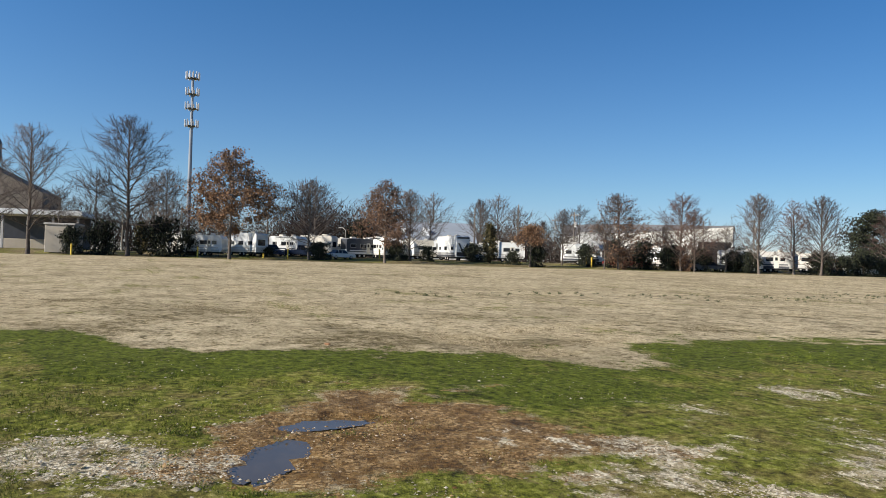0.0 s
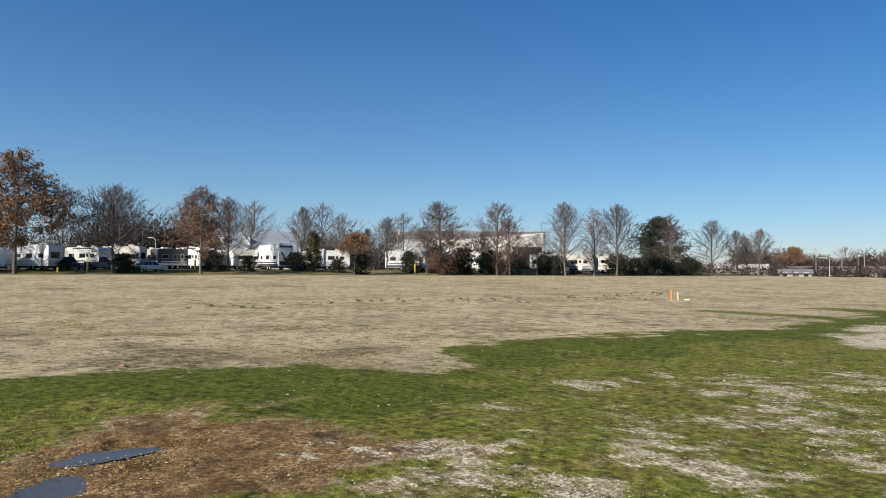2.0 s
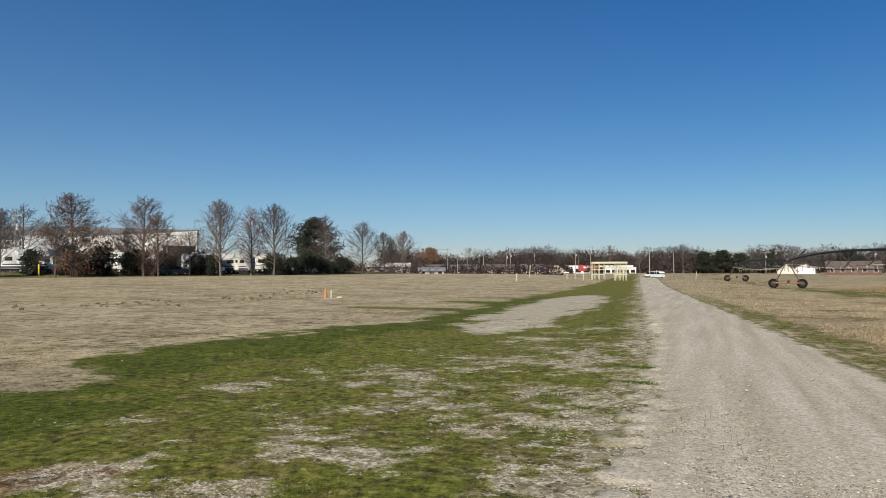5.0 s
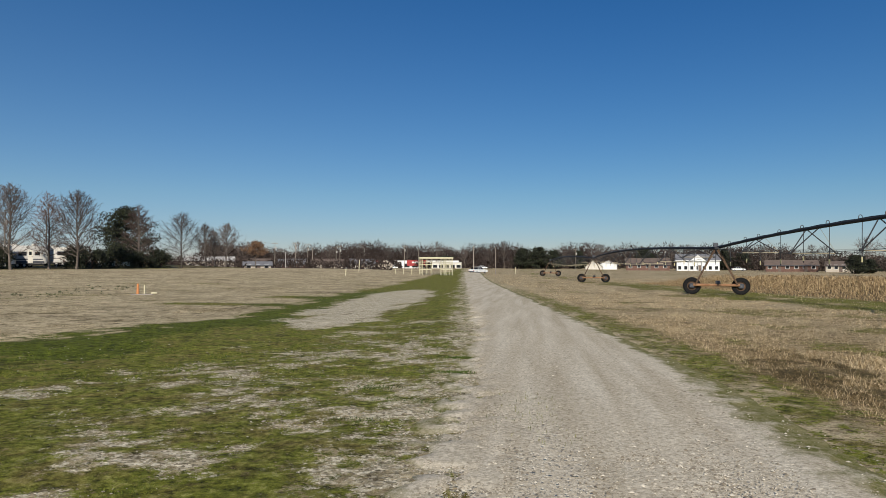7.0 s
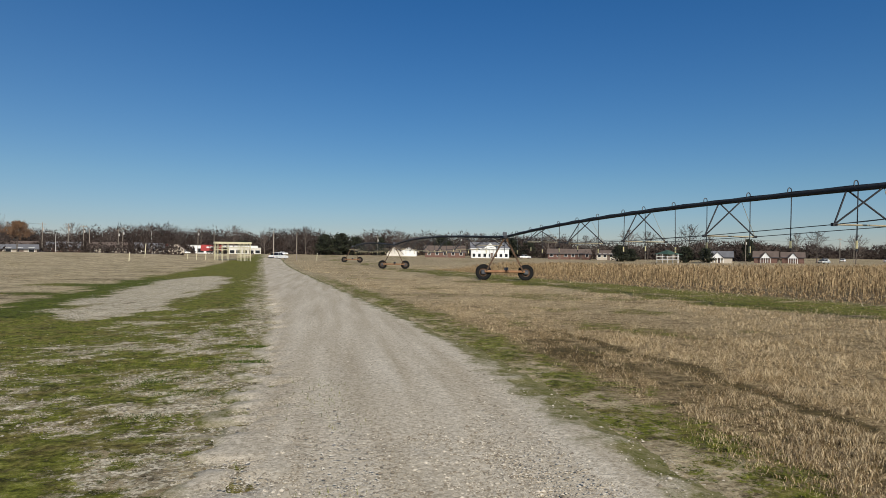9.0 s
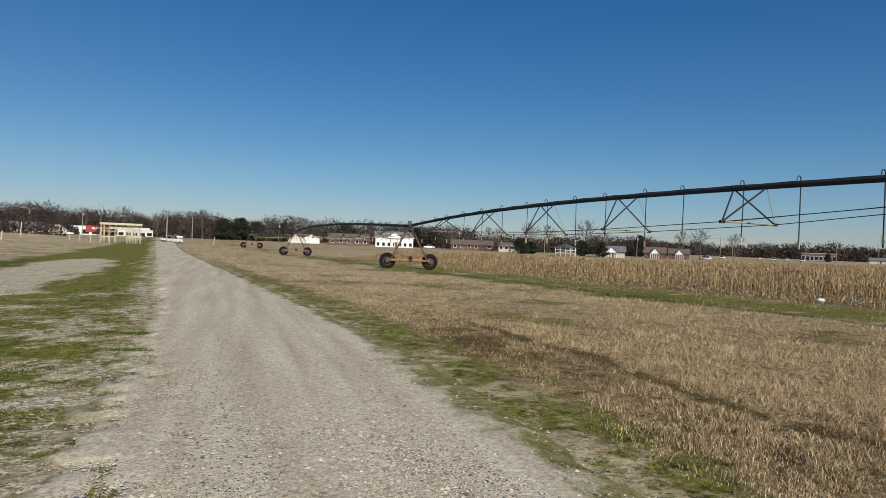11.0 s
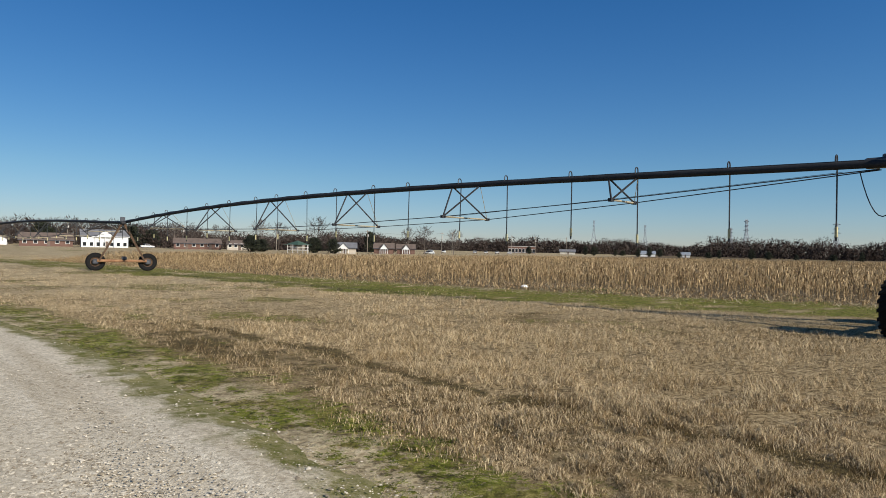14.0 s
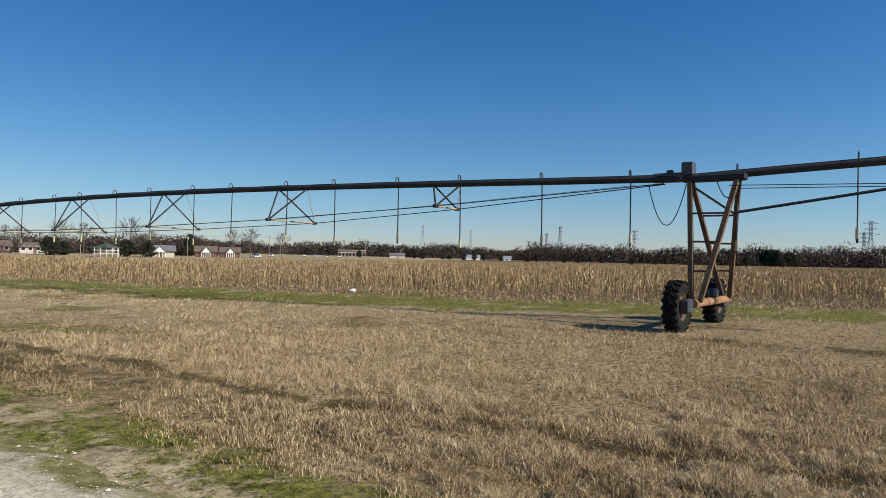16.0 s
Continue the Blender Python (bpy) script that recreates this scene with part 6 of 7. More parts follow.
# ---- poles, masts ----
def pole(x, y, H, arms=1, lamp_arm=False, wood=True, r=0.14):
    ob = thing("utility_pole", "weathered utility pole by the far road" if wood else "slim pale lamp pole", "pole", stand(x, y, 15), "poles along the far road")
    part("shaft", Geo().rod((0, 0, -0.2), (0, 0, H), r, 8, r * 0.65), WOODPOLE if wood else CONCRETE, ob)
    for k in range(arms):
        z = H - 0.5 - 0.9 * k
        part("crossarm", Geo().box(0, 0, z, 2.2, 0.1, 0.13), WOODPOLE, ob)
        for px in (-1.0, -0.5, 0.5, 1.0):
            part("insulator", Geo().rod((px, 0, z + 0.05), (px, 0, z + 0.25), 0.05, 6, 0.03), CONCRETE, ob)
    if wood and arms:
        part("transformer", Geo().rod((0.3, 0, H - 2.6), (0.3, 0, H - 1.7), 0.22, 8), CONCRETE, ob)
    if lamp_arm:
        part("lamp_arm", Geo().line([(0, 0, H - 0.1), (-0.8, 0, H + 0.35), (-1.7, 0, H + 0.4)], 0.04, 5), CONCRETE, ob)
        part("lamp_head", Geo().box(-1.9, 0, H + 0.38, 0.6, 0.22, 0.12, 0.03), CONCRETE, ob)
    return ob


POLES = [(-12.5, 150.5, 6.2, 0), (-8.1, 160.8, 6.4, 0), (-88, 224, 10, 1), (-80.8, 237.6, 9.8, 1), (-79.8, 240, 8.6, 0), (-88.4, 245.6, 10.5, 2), (-76.7, 259.9, 9.2, 1), (-75.6, 261.5, 9.8, 1), (-55.8, 295.8, 10.5, 1),
         (-50, 300, 9.5, 0), (20, 300, 9, 1), (55, 285, 9.5, 1), (90, 262, 9, 1), (118, 240, 9, 1), (150, 225, 9, 1), (178, 212, 9, 1), (208, 240, 10, 1), (236, 228, 9.5, 1), (262, 236, 9.5, 1), (292, 240, 10, 1),
         (-140, 95, 11, 1), (-106, 86, 9.5, 1), (-97, 70, 9, 1), (-116, 70, 11.5, 0), (-100, 52, 9, 0), (-92, 95, 8.5, 0), (-86, 101, 9, 1), (-84, 108, 8.5, 0), (-140, -2, 9, 0), (-138, 4, 9.5, 1), (-134, 8, 9, 0)]
for x, y, H, arms in POLES:
    pole(x, y, H, arms)
pole(-77.7, 206.9, 6.2, 0, True, False, 0.08)
pole(-113, 33.5, 4.8, 0, True, False, 0.05)
pole(-64, 255, 8.5, 0, True, False, 0.09)

# wires between the far poles
for (x0, y0, h0), (x1, y1, h1) in (((-79.8, 240, 8.4), (-55.8, 295.8, 10)), ((-88, 224, 9.5), (-140, 95, 10.5)), ((20, 300, 8.5), (55, 285, 9)), ((55, 285, 9), (90, 262, 8.5)), ((90, 262, 8.5), (118, 240, 8.5)),
                                   ((118, 240, 8.5), (150, 225, 8.5)), ((150, 225, 8.5), (178, 212, 8.5)), ((178, 212, 8.5), (208, 240, 9.5)), ((236, 228, 9), (262, 236, 9)), ((262, 236, 9), (292, 240, 9.5))):
    za, zb = float(height(x0, y0)) + h0, float(height(x1, y1)) + h1
    pts = [(x0 + (x1 - x0) * t, y0 + (y1 - y0) * t, za + (zb - za) * t - 3.2 * t * (1 - t)) for t in np.linspace(0, 1, 12)]
    tagged(new("power_line", Geo().line(pts, 0.03, 4).mesh("power_line", BLACKPIPE)), "thin dark overhead wire between far poles", "wire", "wires along the far road")

mast = thing("cell_tower", "tall grey monopole with clusters of pale antennas", "cell tower", stand(-245.8, 16.1))
part("shaft", Geo().rod((0, 0, -0.5), (0, 0, 62), 0.85, 12, 0.40), METALROOF, mast)
for z, n in ((61, 12), (55.5, 9), (50.5, 9), (44.5, 9)):
    part("platform", Geo().turned([(0.5, z - 1.2), (1.9, z - 1.15), (1.9, z - 1.0), (0.5, z - 1.0)], 12, (0, 0, 0)), GREYP, mast)
    for k in range(n):
        a = 2 * math.pi * k / n
        r = 2.2
        part("antenna", Geo().box(r * math.cos(a), r * math.sin(a), z - 0.2, 0.35, 0.35, 2.5, 0.06), WHITE if k % 2 else CONCRETE, mast)
        part("mount", Geo().rod((0.5 * math.cos(a), 0.5 * math.sin(a), z - 1.0), (r * math.cos(a), r * math.sin(a), z - 0.9), 0.06, 4), GREYP, mast)


def pylon(x, y, H, turn):
    ob = thing("transmission_tower", "far lattice steel transmission tower", "pylon", pose(x, y, 0, 0, 0, turn), "transmission towers on the horizon")
    w0, w1 = H * 0.11, H * 0.025
    lv = [0, 0.2, 0.38, 0.53, 0.66, 0.77, 0.87, 1.0]
    half = lambda t: w0 + (w1 - w0) * min(1, t / 0.66)
    r = 0.00028 * math.hypot(x, y)
    for a, b in zip(lv, lv[1:]):
        g = Geo()
        ha, hb = half(a), half(b)
        for i, j in ((-1, -1), (1, -1), (1, 1), (-1, 1)):
            g.rod((i * ha, j * ha, a * H), (i * hb, j * hb, b * H), r, 4)
            i2, j2 = -j, i
            g.rod((i * ha, j * ha, a * H), (i2 * hb, j2 * hb, b * H), r * 0.6, 4)
            g.rod((i2 * ha, j2 * ha, a * H), (i * hb, j * hb, b * H), r * 0.6, 4)
        part("lattice", g, PYLON, ob)
    for t, wid in ((0.70, 0.17), (0.82, 0.13), (0.94, 0.15)):
        g = Geo()
        for sd in (-1, 1):
            g.rod((0, 0, t * H + 0.03 * H), (sd * wid * H, 0, t * H), r, 4).rod((0, 0, t * H - 0.01 * H), (sd * wid * H, 0, t * H), r * 0.8, 4)
        part("crossarm", g, PYLON, ob)


for x, y, H, turn in ((559, 423, 33, 40), (588, 382, 29, 30), (633, 301, 35, 50), (680, 239, 33, 60), (640, 31, 38, 75), (799, 44, 36, 75), (600, 300, 26, 60)):
    pylon(x, y, H, turn)

# ---- small things in the field ----
rack = thing("yellow_steel_rack", "faded yellow steel rack with a broad top beam", "steel frame", stand(-15.1, 108.2, 14))
for px in (-2.6, -2.2, -1.5, -0.7, 0.9, 1.3, 1.7, 2.1, 2.6):
    for py in (-0.8, 0.8):
        part("post", Geo().box(px, py, 1.35, 0.085, 0.085, 2.8, 0.02), PALEFRAME, rack)
part("top_beam", Geo().box(0, 0, 2.75, 5.5, 1.9, 0.32, 0.05), PALEFRAME, rack)
for zz, a, b in ((0.9, -2.6, -0.7), (1.7, -2.6, -0.7), (0.9, 0.9, 2.6), (1.7, 0.9, 2.6), (2.1, -2.6, 2.6)):
    for py in (-0.8, 0.8):
        part("rail", Geo().box((a + b) / 2, py, zz, b - a, 0.1, 0.1), PALEFRAME, rack)
for x, y in ((-20.2, 107.1), (-18.9, 107.4), (-21.4, 106.7)):
    b = thing("low_post", "short faded yellow post in the grass", "post", stand(x, y), "yellow posts by the rack")
    part("shaft", Geo().rod((0, 0, -0.1), (0, 0, 0.75), 0.07, 8), PALEFRAME, b)
    part("cap", Geo().rod((0, 0, 0.75), (0, 0, 0.79), 0.08, 8), PALEFRAME, b)
for x, y, H in ((-27.7, 107.5, 1.9), (-25, 90, 1.0), (-3.0, 140, 1.4)):
    b = thing("marker_stake", "leaning pale yellow marker stake in the field", "stake", stand(x, y) @ pose(0, 0, 0, 0, 4, 0), "stakes in the field")
    part("stake", Geo().box(0, 0, H / 2, 0.11, 0.06, H, 0.01), PALEFRAME, b)
    part("tip", Geo().box(0, 0, H + 0.05, 0.12, 0.07, 0.12, 0.01), CONCRETE, b)
mk = thing("utility_marker", "orange utility marker with a yellow post on a slab", "marker", stand(-22.6, 37.7, 30))
part("slab", Geo().box(0, 0, 0.01, 1.2, 0.6, 0.08, 0.03), WOODPOLE, mk)
part("orange_post", Geo().rod((-0.22, 0, 0.05), (-0.22, 0, 0.66), 0.085, 10, 0.06), CONE, mk, "orange post")
part("yellow_post", Geo().rod((0.14, 0.1, 0.05), (0.14, 0.1, 0.58), 0.05, 8), PALEFRAME, mk)
part("side_pipe", Geo().rod((0.5, 0.0, 0.09), (0.8, 0.0, 0.09), 0.06, 8), PALEFRAME, mk)
for x, y in ((-108.5, -7.8), (-107.4, 9.0), (-104.8, 22.0), (-106.5, 18.6), (-88.6, 66.5), (-88.0, 67.3), (-107.6, 38.0), (-86, 65.6)):
    b = thing("bollard", "yellow steel bollard at the trailer park", "bollard", stand(x, y), "yellow bollards")
    H = 0.6 if (x, y) == (-106.5, 18.6) else 1.5
    part("shaft", Geo().rod((0, 0, -0.1), (0, 0, H), 0.12, 10), YELLOW, b)
    part("cap", Geo().turned([(0.12, H), (0.09, H + 0.07), (0.01, H + 0.1)], 10, (0, 0, 0)), YELLOW, b)
sg = thing("yellow_sign", "small yellow sign on a post under trees", "sign", stand(-66.5, 103.2, 60))
part("post", Geo().rod((0, 0, -0.1), (0, 0, 0.95), 0.04, 6), CONCRETE, sg)
part("panel", Geo().box(0, -0.03, 1.05, 0.9, 0.04, 0.6, 0.01), YELLOW, sg)
sack = Geo()
r0 = np.random.default_rng(3)
sack.turned([(0.02, 0.0), (0.20, 0.03), (0.26, 0.10), (0.17, 0.19), (0.02, 0.22)], 9, (0, 0, 0))
sack.v = [(a * r0.uniform(0.75, 1.3), b * r0.uniform(0.75, 1.3), c * r0.uniform(0.8, 1.2)) for a, b, c in sack.v]
litter = tagged(new("plastic_bag", sack.mesh("plastic_bag", WHITE)), "crumpled white plastic bag in the grass", "litter")
litter.matrix_basis = stand(21.5, 21.0) @ Matrix.Scale(0.6, 4)
scrap = tagged(new("litter_scrap", Geo().box(0, 0, 0.03, 0.13, 0.07, 0.04, 0.02).mesh("litter_scrap", ORANGE_RUST)), "faded orange scrap of litter on dead grass", "litter")
scrap.matrix_basis = stand(-11.6, 3.9, 30)


# ---- grass, stones, corn: uncountable stuff ----
def ring_points(n, near, far, a0, a1, r, power=1.0):
    """Places round the camera's stand, denser close by."""
    d = near * (far / near) ** (r.uniform(0, 1, n) ** power)
    a = np.radians(r.uniform(a0, a1, n))
    return 0.2 + d * np.sin(a), 1.1 + d * np.cos(a), d


def seen_points(n, near, far, a0, a1, r):
    """Places that thin out with the square of the distance."""
    u = r.uniform(0, 1, n)
    d = 1 / (u / near + (1 - u) / far)
    a = np.radians(r.uniform(a0, a1, n))
    return 0.2 + d * np.sin(a), 1.1 + d * np.cos(a), d


def close_points(n, reach, r):
    """Places spread evenly close by the camera's stand."""
    d, a = reach * np.sqrt(r.uniform(0, 1, n)), r.uniform(0, 2 * math.pi, n)
    return 0.2 + d * np.sin(a), 1.1 + d * np.cos(a), np.maximum(d, 2.5)


def blades(name, label, x, y, H, wid, lean, material, r, category="grass", bent=False, flat=0.0):
    n = len(x)
    z = height(x, y) - 0.01
    az, tilt = r.uniform(0, 2 * math.pi, n), flat + np.abs(r.normal(size=n)) * lean
    sx, sy = np.cos(az) * wid / 2, np.sin(az) * wid / 2
    fa = r.uniform(0, 2 * math.pi, n)
    tilt = np.minimum(tilt, 1.5)
    tx, ty = np.cos(fa) * np.sin(tilt) * H, np.sin(fa) * np.sin(tilt) * H
    if bent:
        # upright foot, tip bowed over
        mx, my, mz = 0.45 * tx * 0.6, 0.45 * ty * 0.6, 0.5 * H
        tl = tilt + r.uniform(0.4, 1.0, n)
        ex, ey, ez = mx + np.cos(fa) * np.sin(tl) * H * 0.6, my + np.sin(fa) * np.sin(tl) * H * 0.6, np.clip(mz + np.cos(tl) * H * 0.6, 0.005, None)
        V = np.stack([np.stack([x - sx, y - sy, z], 1), np.stack([x + sx, y + sy, z], 1), np.stack([x + mx + sx * 0.8, y + my + sy * 0.8, z + mz], 1),
                      np.stack([x + mx - sx * 0.8, y + my - sy * 0.8, z + mz], 1), np.stack([x + ex, y + ey, z + ez], 1)], 1)
        k = (np.arange(n) * 5)[:, None]
        me = mesh_from(name, V.reshape(-1, 3), [k + [0, 1, 2, 3], k + [3, 2, 4]], material)
        return tagged(new(name, me), label, category, kind="stuff")
    V = np.stack([np.stack([x - sx, y - sy, z], 1), np.stack([x + sx, y + sy, z], 1), np.stack([x + tx, y + ty, z + np.cos(tilt) * H], 1)], 1)
    me = mesh_from(name, V.reshape(-1, 3), [np.arange(3 * n).reshape(-1, 3)], material)
    return tagged(new(name, me), label, category, kind="stuff")


r = np.random.default_rng(101)
# matted dead grass right of the lane
xa, ya, da = ring_points(480000, 3.0, 130, -12, 100, r, 0.95)
xb, yb, db = seen_points(800000, 2.8, 60, 2, 100, r)
xc, yc, dc = close_points(70000, 4.5, r)
x, y, d = np.concatenate([xa, xb, xc]), np.concatenate([ya, yb, yc]), np.concatenate([da, db, dc])
dd = x - road_mid(y)
g_, gr, _, co, dk, _ = zones(x, y)
clump = 0.55 * fbm(x * 2.6, y * 2.6, 91) + 0.45 * fbm(x * 6.5, y * 6.5, 93, 2)
keep = (dd > 2.1 + 0.7 * r.uniform(size=len(x))) & (co < 0.3) & (r.uniform(size=len(x)) > gr * 0.97) & (r.uniform(size=len(x)) < smooth(clump, 0.30, 0.48) * (1 - 0.4 * dk) + 0.2)
x, y, d, dk, clump = x[keep], y[keep], d[keep], dk[keep], clump[keep]
H = (0.020 + 0.115 * smooth(clump, 0.38, 0.64)) * r.uniform(0.5, 1.4, len(x)) * (1 - 0.45 * dk) * smooth(x - road_mid(y), 1.6, 3.1) * (1 - 0.3 * smooth(d, 6, 20)) + 0.015 + 0.0002 * d
brown = r.uniform(size=len(x)) < 0.18 + 0.7 * dk
close = d < 8
for nm, sel, ma, lb, bent in (("dead_grass", ~brown & close, HAY, "matted dry tan grass beside the lane", True), ("dead_grass", ~brown & ~close, HAY, "dry tan grass of the far verge", False),
                              ("brown_grass", brown, BROWNHAY, "dull brown dead grass beside the lane", False)):
    blades(nm, lb, x[sel], y[sel], H[sel], (0.0012 + 0.0005 * d)[sel], 0.85, ma, r, bent=bent, flat=0.3 if bent else 0.38)
# short dead turf left
x, y, d = seen_points(700000, 6.0, 120, -103, 4, r)
g_, gr, _, co, dk, ins = zones(x, y)
keep = (x - road_mid(y) < -2) & (ins < 0.75) & (r.uniform(size=len(x)) > gr * 0.8)
x, y, d, dk = x[keep], y[keep], d[keep], dk[keep]
H = (0.014 + 0.026 * smooth(fbm(x * 1.1, y * 1.1, 95), 0.3, 0.7)) * r.uniform(0.6, 1.3, len(x)) + 0.0002 * d
brown = r.uniform(size=len(x)) < 0.07 + 0.5 * dk + 0.45 * smooth(fbm(x * 0.8, y * 0.8, 99), 0.5, 0.62)
for nm, sel, ma, lb in (("dead_turf", ~brown, TURF, "mown dry tan turf of the open field"), ("brown_turf", brown, BROWNHAY, "dull brown patches of dead turf")):
    blades(nm, lb, x[sel], y[sel], H[sel], (0.001 + 0.0006 * d)[sel], 0.9, ma, r, flat=0.35)
# green turf
xa, ya, da = seen_points(600000, 3.4, 80, -103, 6, r)
xb, yb, db = seen_points(330000, 3.0, 60, 6, 100, r)
xc, yc, dc = close_points(70000, 4.5, r)
x, y, d = np.concatenate([xa, xb, xc]), np.concatenate([ya, yb, yc]), np.concatenate([da, db, dc])
g_, gr, md, co, dk, ins = zones(x, y)
clump = 0.5 * fbm(x * 1.5, y * 1.5, 97) + 0.5 * fbm(x * 6, y * 6, 98, 3)
keep = (r.uniform(size=len(x)) < gr * (0.15 + 0.95 * smooth(clump, 0.42, 0.58))) & (pool_depth(x, y) < 0.1) & ((x - road_mid(y) < -1.7) | (x - road_mid(y) > 1.45))
x, y, d, clump = x[keep], y[keep], d[keep], clump[keep]
H = (0.010 + 0.030 * smooth(clump, 0.42, 0.66)) * r.uniform(0.5, 1.5, len(x)) + 0.0002 * d
thick = r.uniform(size=len(x)) < lushness(x, y) * 0.95
dim = r.uniform(size=len(x)) < 0.08 + 0.6 * smooth(fbm(x * 3.5, y * 3.5, 103), 0.5, 0.62)
for nm, sel, ma, lb in (("green_grass", ~thick & ~dim, LAWN, "low yellow-green winter grass and weeds"), ("lush_grass", thick & ~dim, LUSH, "thick dark green grass along the dead field"),
                        ("dim_grass", dim, DARKLAWN, "dark green stems low in the turf")):
    blades(nm, lb, x[sel], y[sel], H[sel], (0.0022 + 0.0007 * d)[sel], 0.9, ma, r, flat=0.3)
# sprouts that stand in the dead field, in loose rows
v = r.uniform(10, 48, 150)
x, y = np.interp(v, [10, 15, 20, 25, 30, 37, 48], [-28, -29, -30.5, -27.5, -28.5, -26.5, -31]) + r.normal(size=150) * 1.6, v
keep = fbm(x * 0.5, y * 0.5, 111) > 0.42
cx, cy, cs = np.repeat(x[keep], 16), np.repeat(y[keep], 16), np.repeat(r.uniform(0.35, 1.0, keep.sum()), 16)
cx, cy = cx + r.normal(size=len(cx)) * 0.06, cy + r.normal(size=len(cx)) * 0.06
blades("field_weeds", "scattered dark weed sprouts in the dead field", cx, cy, cs * r.uniform(0.08, 0.22, len(cx)), np.full(len(cx), 0.03), 0.5, mat("dull_weed_leaves", (0.085, 0.095, 0.035), 0.9, (0.03, 0.035, 0.014), 0.7, 8, 0, island=0.8), r, "weeds")
# low green tufts at the lane's edge
tx, ty = [], []
for cx0, cy0, a, n in ((-1.1, 11.1, 0.28, 700), (-1.5, 8.75, 0.75, 2400), (-0.93, 8.2, 0.24, 700), (-1.7, 7.7, 0.35, 900), (-1.35, 6.2, 0.3, 900), (-1.9, 9.6, 0.4, 800), (-1.2, 12.8, 0.3, 500), (-1.6, 5.1, 0.3, 600)):
    q = r.normal(size=(n, 2)) * [a * 0.5, a * 0.22]
    tx.append(cx0 + q[:, 0]), ty.append(cy0 + q[:, 1])
tx, ty = np.concatenate(tx), np.concatenate(ty)
blades("lane_tufts", "low dark green tufts at the lane's edge", tx, ty, r.uniform(0.015, 0.045, len(tx)), np.full(len(tx), 0.016), 1.0, DARKLAWN, r, "weeds")
# sparse sprouts in the wheel tracks
x, y = r.normal(0.05, 0.35, 1500), r.uniform(3.5, 9.5, 1500)
keep = fbm(x * 1.5, y * 0.8, 117) > 0.52
blades("lane_weeds", "thin green sprouts between the wheel tracks", x[keep], y[keep], r.uniform(0.02, 0.05, keep.sum()) + 0.05, np.full(keep.sum(), 0.014), 0.8, LAWN, r, "weeds")


def stones(name, label, x, y, size, lift, material, r):
    n = len(x)
    base = np.array([(1, 0, 0), (0, 1, 0), (-1, 0, 0), (0, -1, 0), (0, 0, 0.8)], float)
    V = base[None] * (0.75 + 0.5 * r.uniform(size=(n, 5, 1))) * (size[:, None, None] * np.stack([r.uniform(0.7, 1.3, n), r.uniform(0.6, 1.1, n), r.uniform(0.45, 0.85, n)], 1)[:, None])
    a = r.uniform(0, 2 * math.pi, n)
    c, s = np.cos(a)[:, None], np.sin(a)[:, None]
    V = np.stack([V[..., 0] * c - V[..., 1] * s, V[..., 0] * s + V[..., 1] * c, V[..., 2]], -1) + np.stack([x, y, height(x, y) + lift + size * 0.15], 1)[:, None]
    f = np.array([(0, 1, 4), (1, 2, 4), (2, 3, 4), (3, 0, 4)])
    F = (np.arange(n) * 5)[:, None, None] + f[None]
    me = mesh_from(name, V.reshape(-1, 3), [F.reshape(-1, 3)], material)
    return tagged(new(name, me), label, "gravel", kind="stuff")


x, y, d = seen_points(120000, 2.6, 24, -30, 72, r)
lx_ = x - road_mid(y)
ridge_ = np.exp(-((lx_ - 0.1) / 0.35) ** 2) + 0.35 * np.exp(-((np.abs(lx_) - 1.6) / 0.4) ** 2) + 0.35
keep = (lx_ > -1.85 - 0.25 * r.uniform(size=len(x)) ** 2) & (lx_ < 1.1 + 0.7 * r.uniform(size=len(x)) ** 2) & (r.uniform(size=len(x)) < ridge_)
x, y, d = x[keep], y[keep], d[keep]
stones("lane_gravel", "loose crushed limestone on the lane", x, y, np.clip(r.lognormal(-5.15, 0.5, len(x)), 0.003, 0.022) + 0.0002 * d, 0.055 - 0.028 * smooth(np.abs(x - road_mid(y)), 1.2, 2.3), LANESTONE, r)
x, y, d = seen_points(170000, 3.2, 40, -103, 5, r)
ga_, gr_, md_, _, _, ins_ = zones(x, y)
keep = (r.uniform(size=len(x)) < np.clip(ga_ + md_ * 0.55 + 0.035 * ins_, 0, 1)) & (x - road_mid(y) < -1.7) & (pool_depth(x, y) < 0.4)
x, y, d = x[keep], y[keep], d[keep]
sz = np.clip(r.lognormal(-5.0, 0.5, len(x)), 0.003, 0.032) * (1 - 0.3 * md_[keep]) + 0.0004 * d
inmud = r.uniform(size=len(x)) < md_[keep] * 0.85
stones("verge_gravel", "pale gravel strewn through the green verge", x[~inmud], y[~inmud], sz[~inmud], 0.004, STONE, r)
stones("muddy_gravel", "brown muddy gravel round the puddles", x[inmud], y[inmud], sz[inmud], 0.004, MUDSTONE, r)

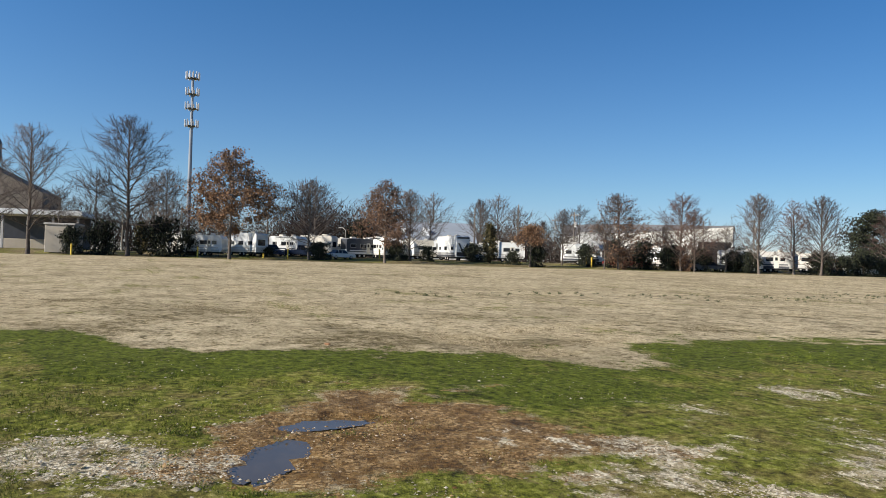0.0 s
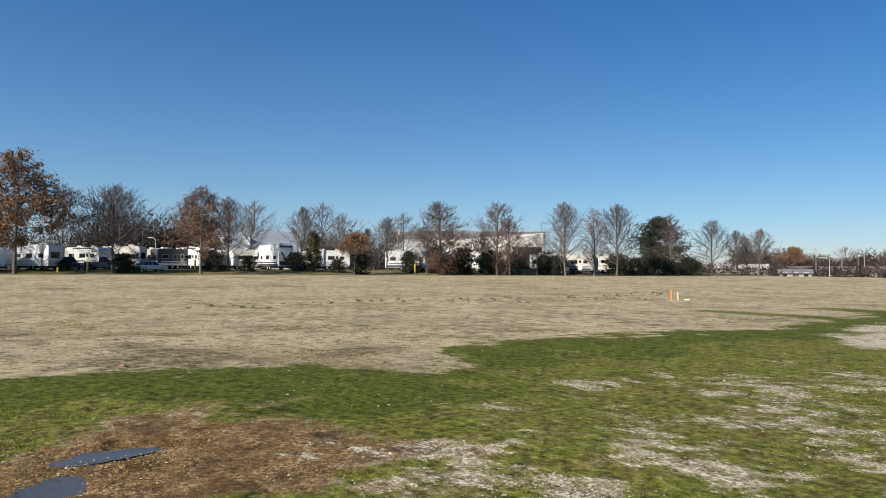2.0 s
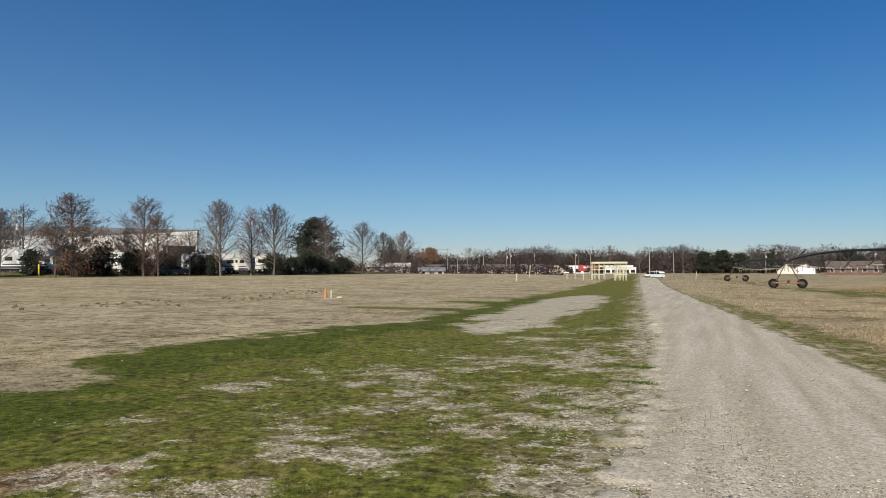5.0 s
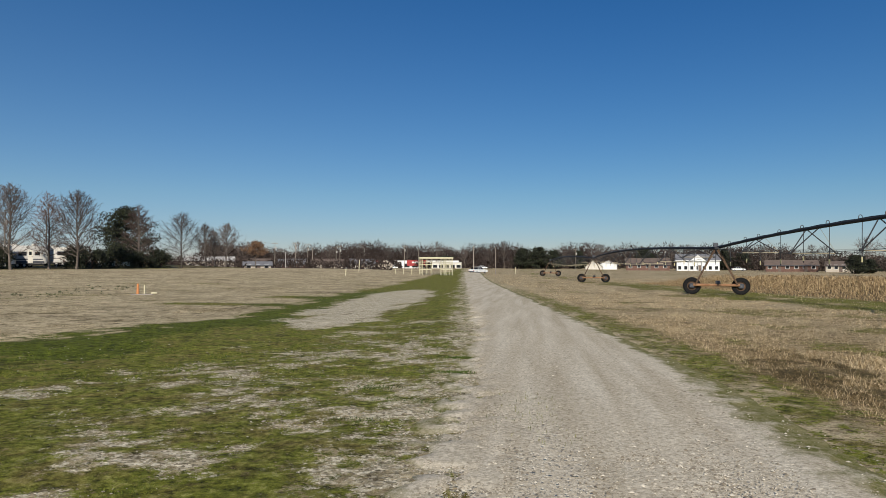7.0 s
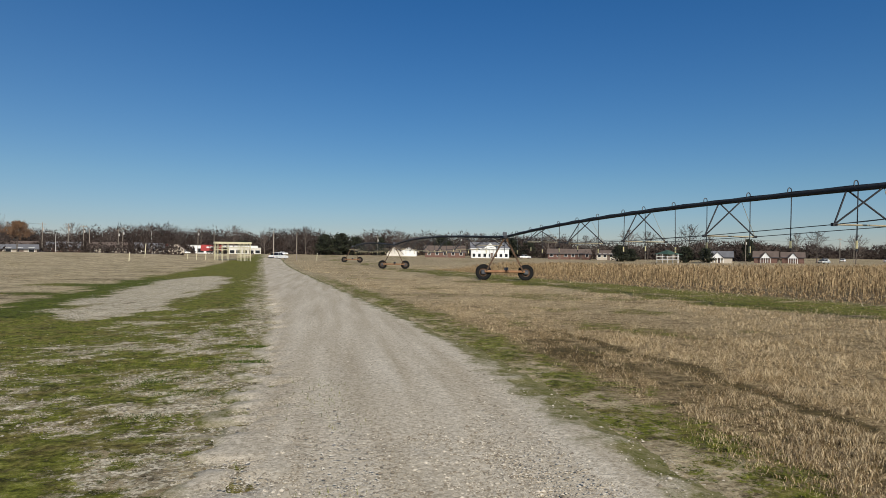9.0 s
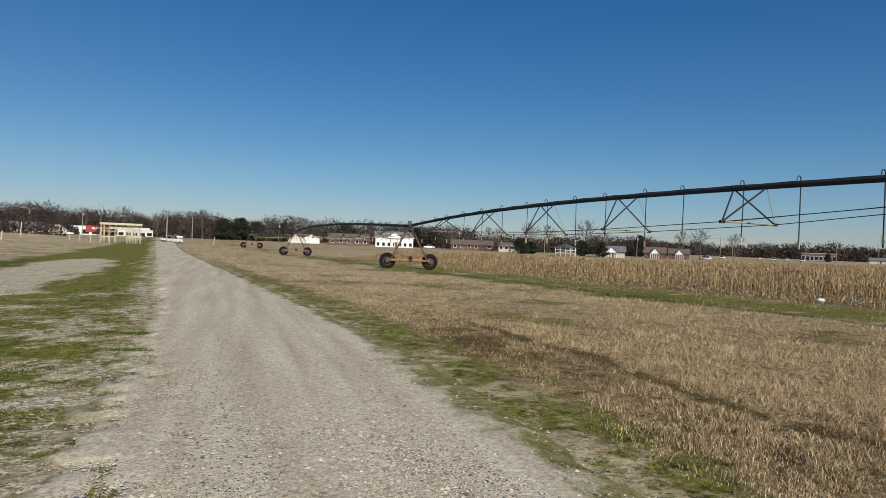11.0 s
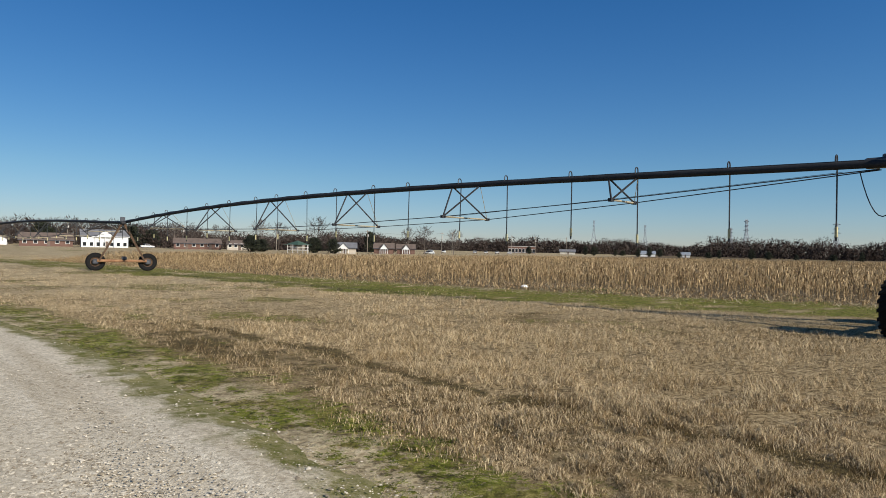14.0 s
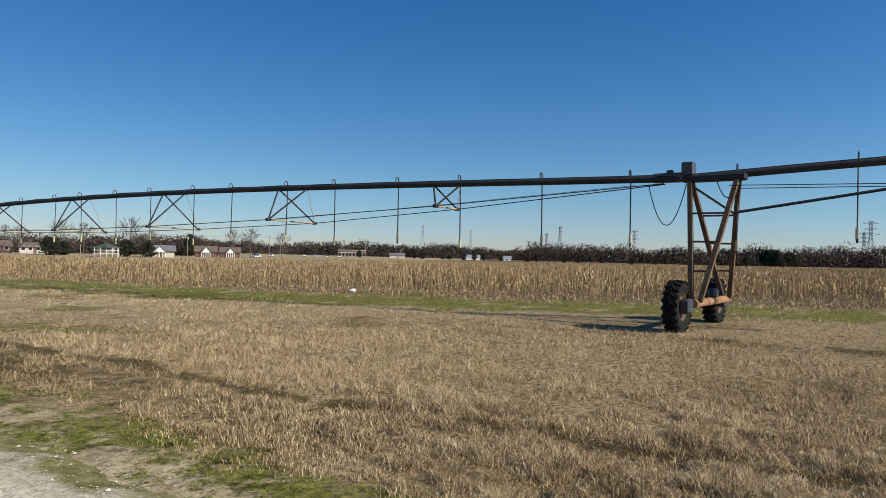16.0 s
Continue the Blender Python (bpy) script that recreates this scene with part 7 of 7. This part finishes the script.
# dried corn: stalks with hanging leaves, in rows that run with the machine's pipe
def corn(name, label, rows, step, depth0, depth1, y0, y1, leafy, seed):
    r = np.random.default_rng(seed)
    yy = np.arange(y0, y1, step)
    X, Y = [], []
    for k in np.arange(depth0, depth1, rows):
        X.append(corn_edge(yy) + k + 0.12 * r.normal(size=len(yy)))
        Y.append(yy + r.uniform(-0.5, 0.5, len(yy)) * step)
    x, y = np.concatenate(X), np.concatenate(Y)
    deep = x - corn_edge(y)
    keep = (r.uniform(size=len(x)) < 0.92) & (y < corn_north(x)) & (np.arctan2(x, y) < 1.72) & (x < 330)
    x, y, deep = x[keep], y[keep], deep[keep]
    n = len(x)
    z = height(x, y) - 0.02
    gap = smooth(fbm(x * 0.35, y * 0.35, 121), 0.30, 0.5)
    rise = smooth(deep + (fbm(x * 0.2, y * 0.2, 123) - 0.5) * 6, 2.2, 10)
    H = (0.20 + 0.92 * rise) * r.uniform(0.68, 1.08, n) * (0.75 + 0.25 * gap)
    d = np.hypot(x, y)
    w = 0.007 + 0.00016 * d
    a = r.uniform(0, 2 * math.pi, n)
    tl = np.abs(r.normal(size=n)) * 0.14 + 0.35 * (r.uniform(size=n) < 0.07)
    top = np.stack([x + np.cos(a) * np.sin(tl) * H, y + np.sin(a) * np.sin(tl) * H, z + np.cos(tl) * H], 1)
    b = np.stack([x, y, z], 1)
    V2, F2 = tubes(b, top, w, w * 0.5, 3)
    Ls = []
    for k in range(leafy):
        f = r.uniform(0.25, 0.98, n)[:, None]
        o = b + (top - b) * f
        la = r.uniform(0, 2 * math.pi, n)
        out = np.stack([np.cos(la), np.sin(la), 0 * la], 1)
        ln = (r.uniform(0.16, 0.42, n) * np.clip(H, 0.35, 1.4))[:, None]
        mid_ = o + out * ln * 0.55 + np.array([0, 0, 1.0]) * ln * r.uniform(-0.05, 0.4, n)[:, None]
        end = o + out * ln * r.uniform(0.5, 1.05, n)[:, None] - np.array([0, 0, 1.0]) * ln * r.uniform(0.1, 0.8, n)[:, None]
        sd = np.stack([-np.sin(la), np.cos(la), 0 * la], 1) * (0.014 + 0.00026 * d)[:, None]
        Ls.append(np.stack([o, mid_ + sd, end, mid_ - sd], 1).reshape(-1, 3))
    LV = np.concatenate(Ls)
    me = mesh_from(name, np.vstack([V2, LV]), [F2, np.arange(len(LV)).reshape(-1, 4) + len(V2)], CORN)
    return tagged(new(name, me), label, "corn", kind="stuff")


corn("dry_corn", "standing dry corn stalks at the field's edge", 0.76, 0.2, 0, 22, 0, 98, 5, 201)
corn("far_dry_corn", "wide field of dry corn reaching to the houses", 1.9, 0.75, 22, 170, -50, 165, 4, 202)
x, y, d = ring_points(40000, 12, 60, 10, 98, r)
dp = x - corn_edge(y)
keep = (dp > -1.6) & (dp < 8) & (r.uniform(size=len(x)) < 0.75)
x, y = x[keep], y[keep]
blades("corn_litter", "fallen corn leaves and broken stalks", x, y, r.uniform(0.15, 0.5, len(x)), np.full(len(x), 0.03), 0.35, PALESTALK, r, "corn litter", flat=1.15)
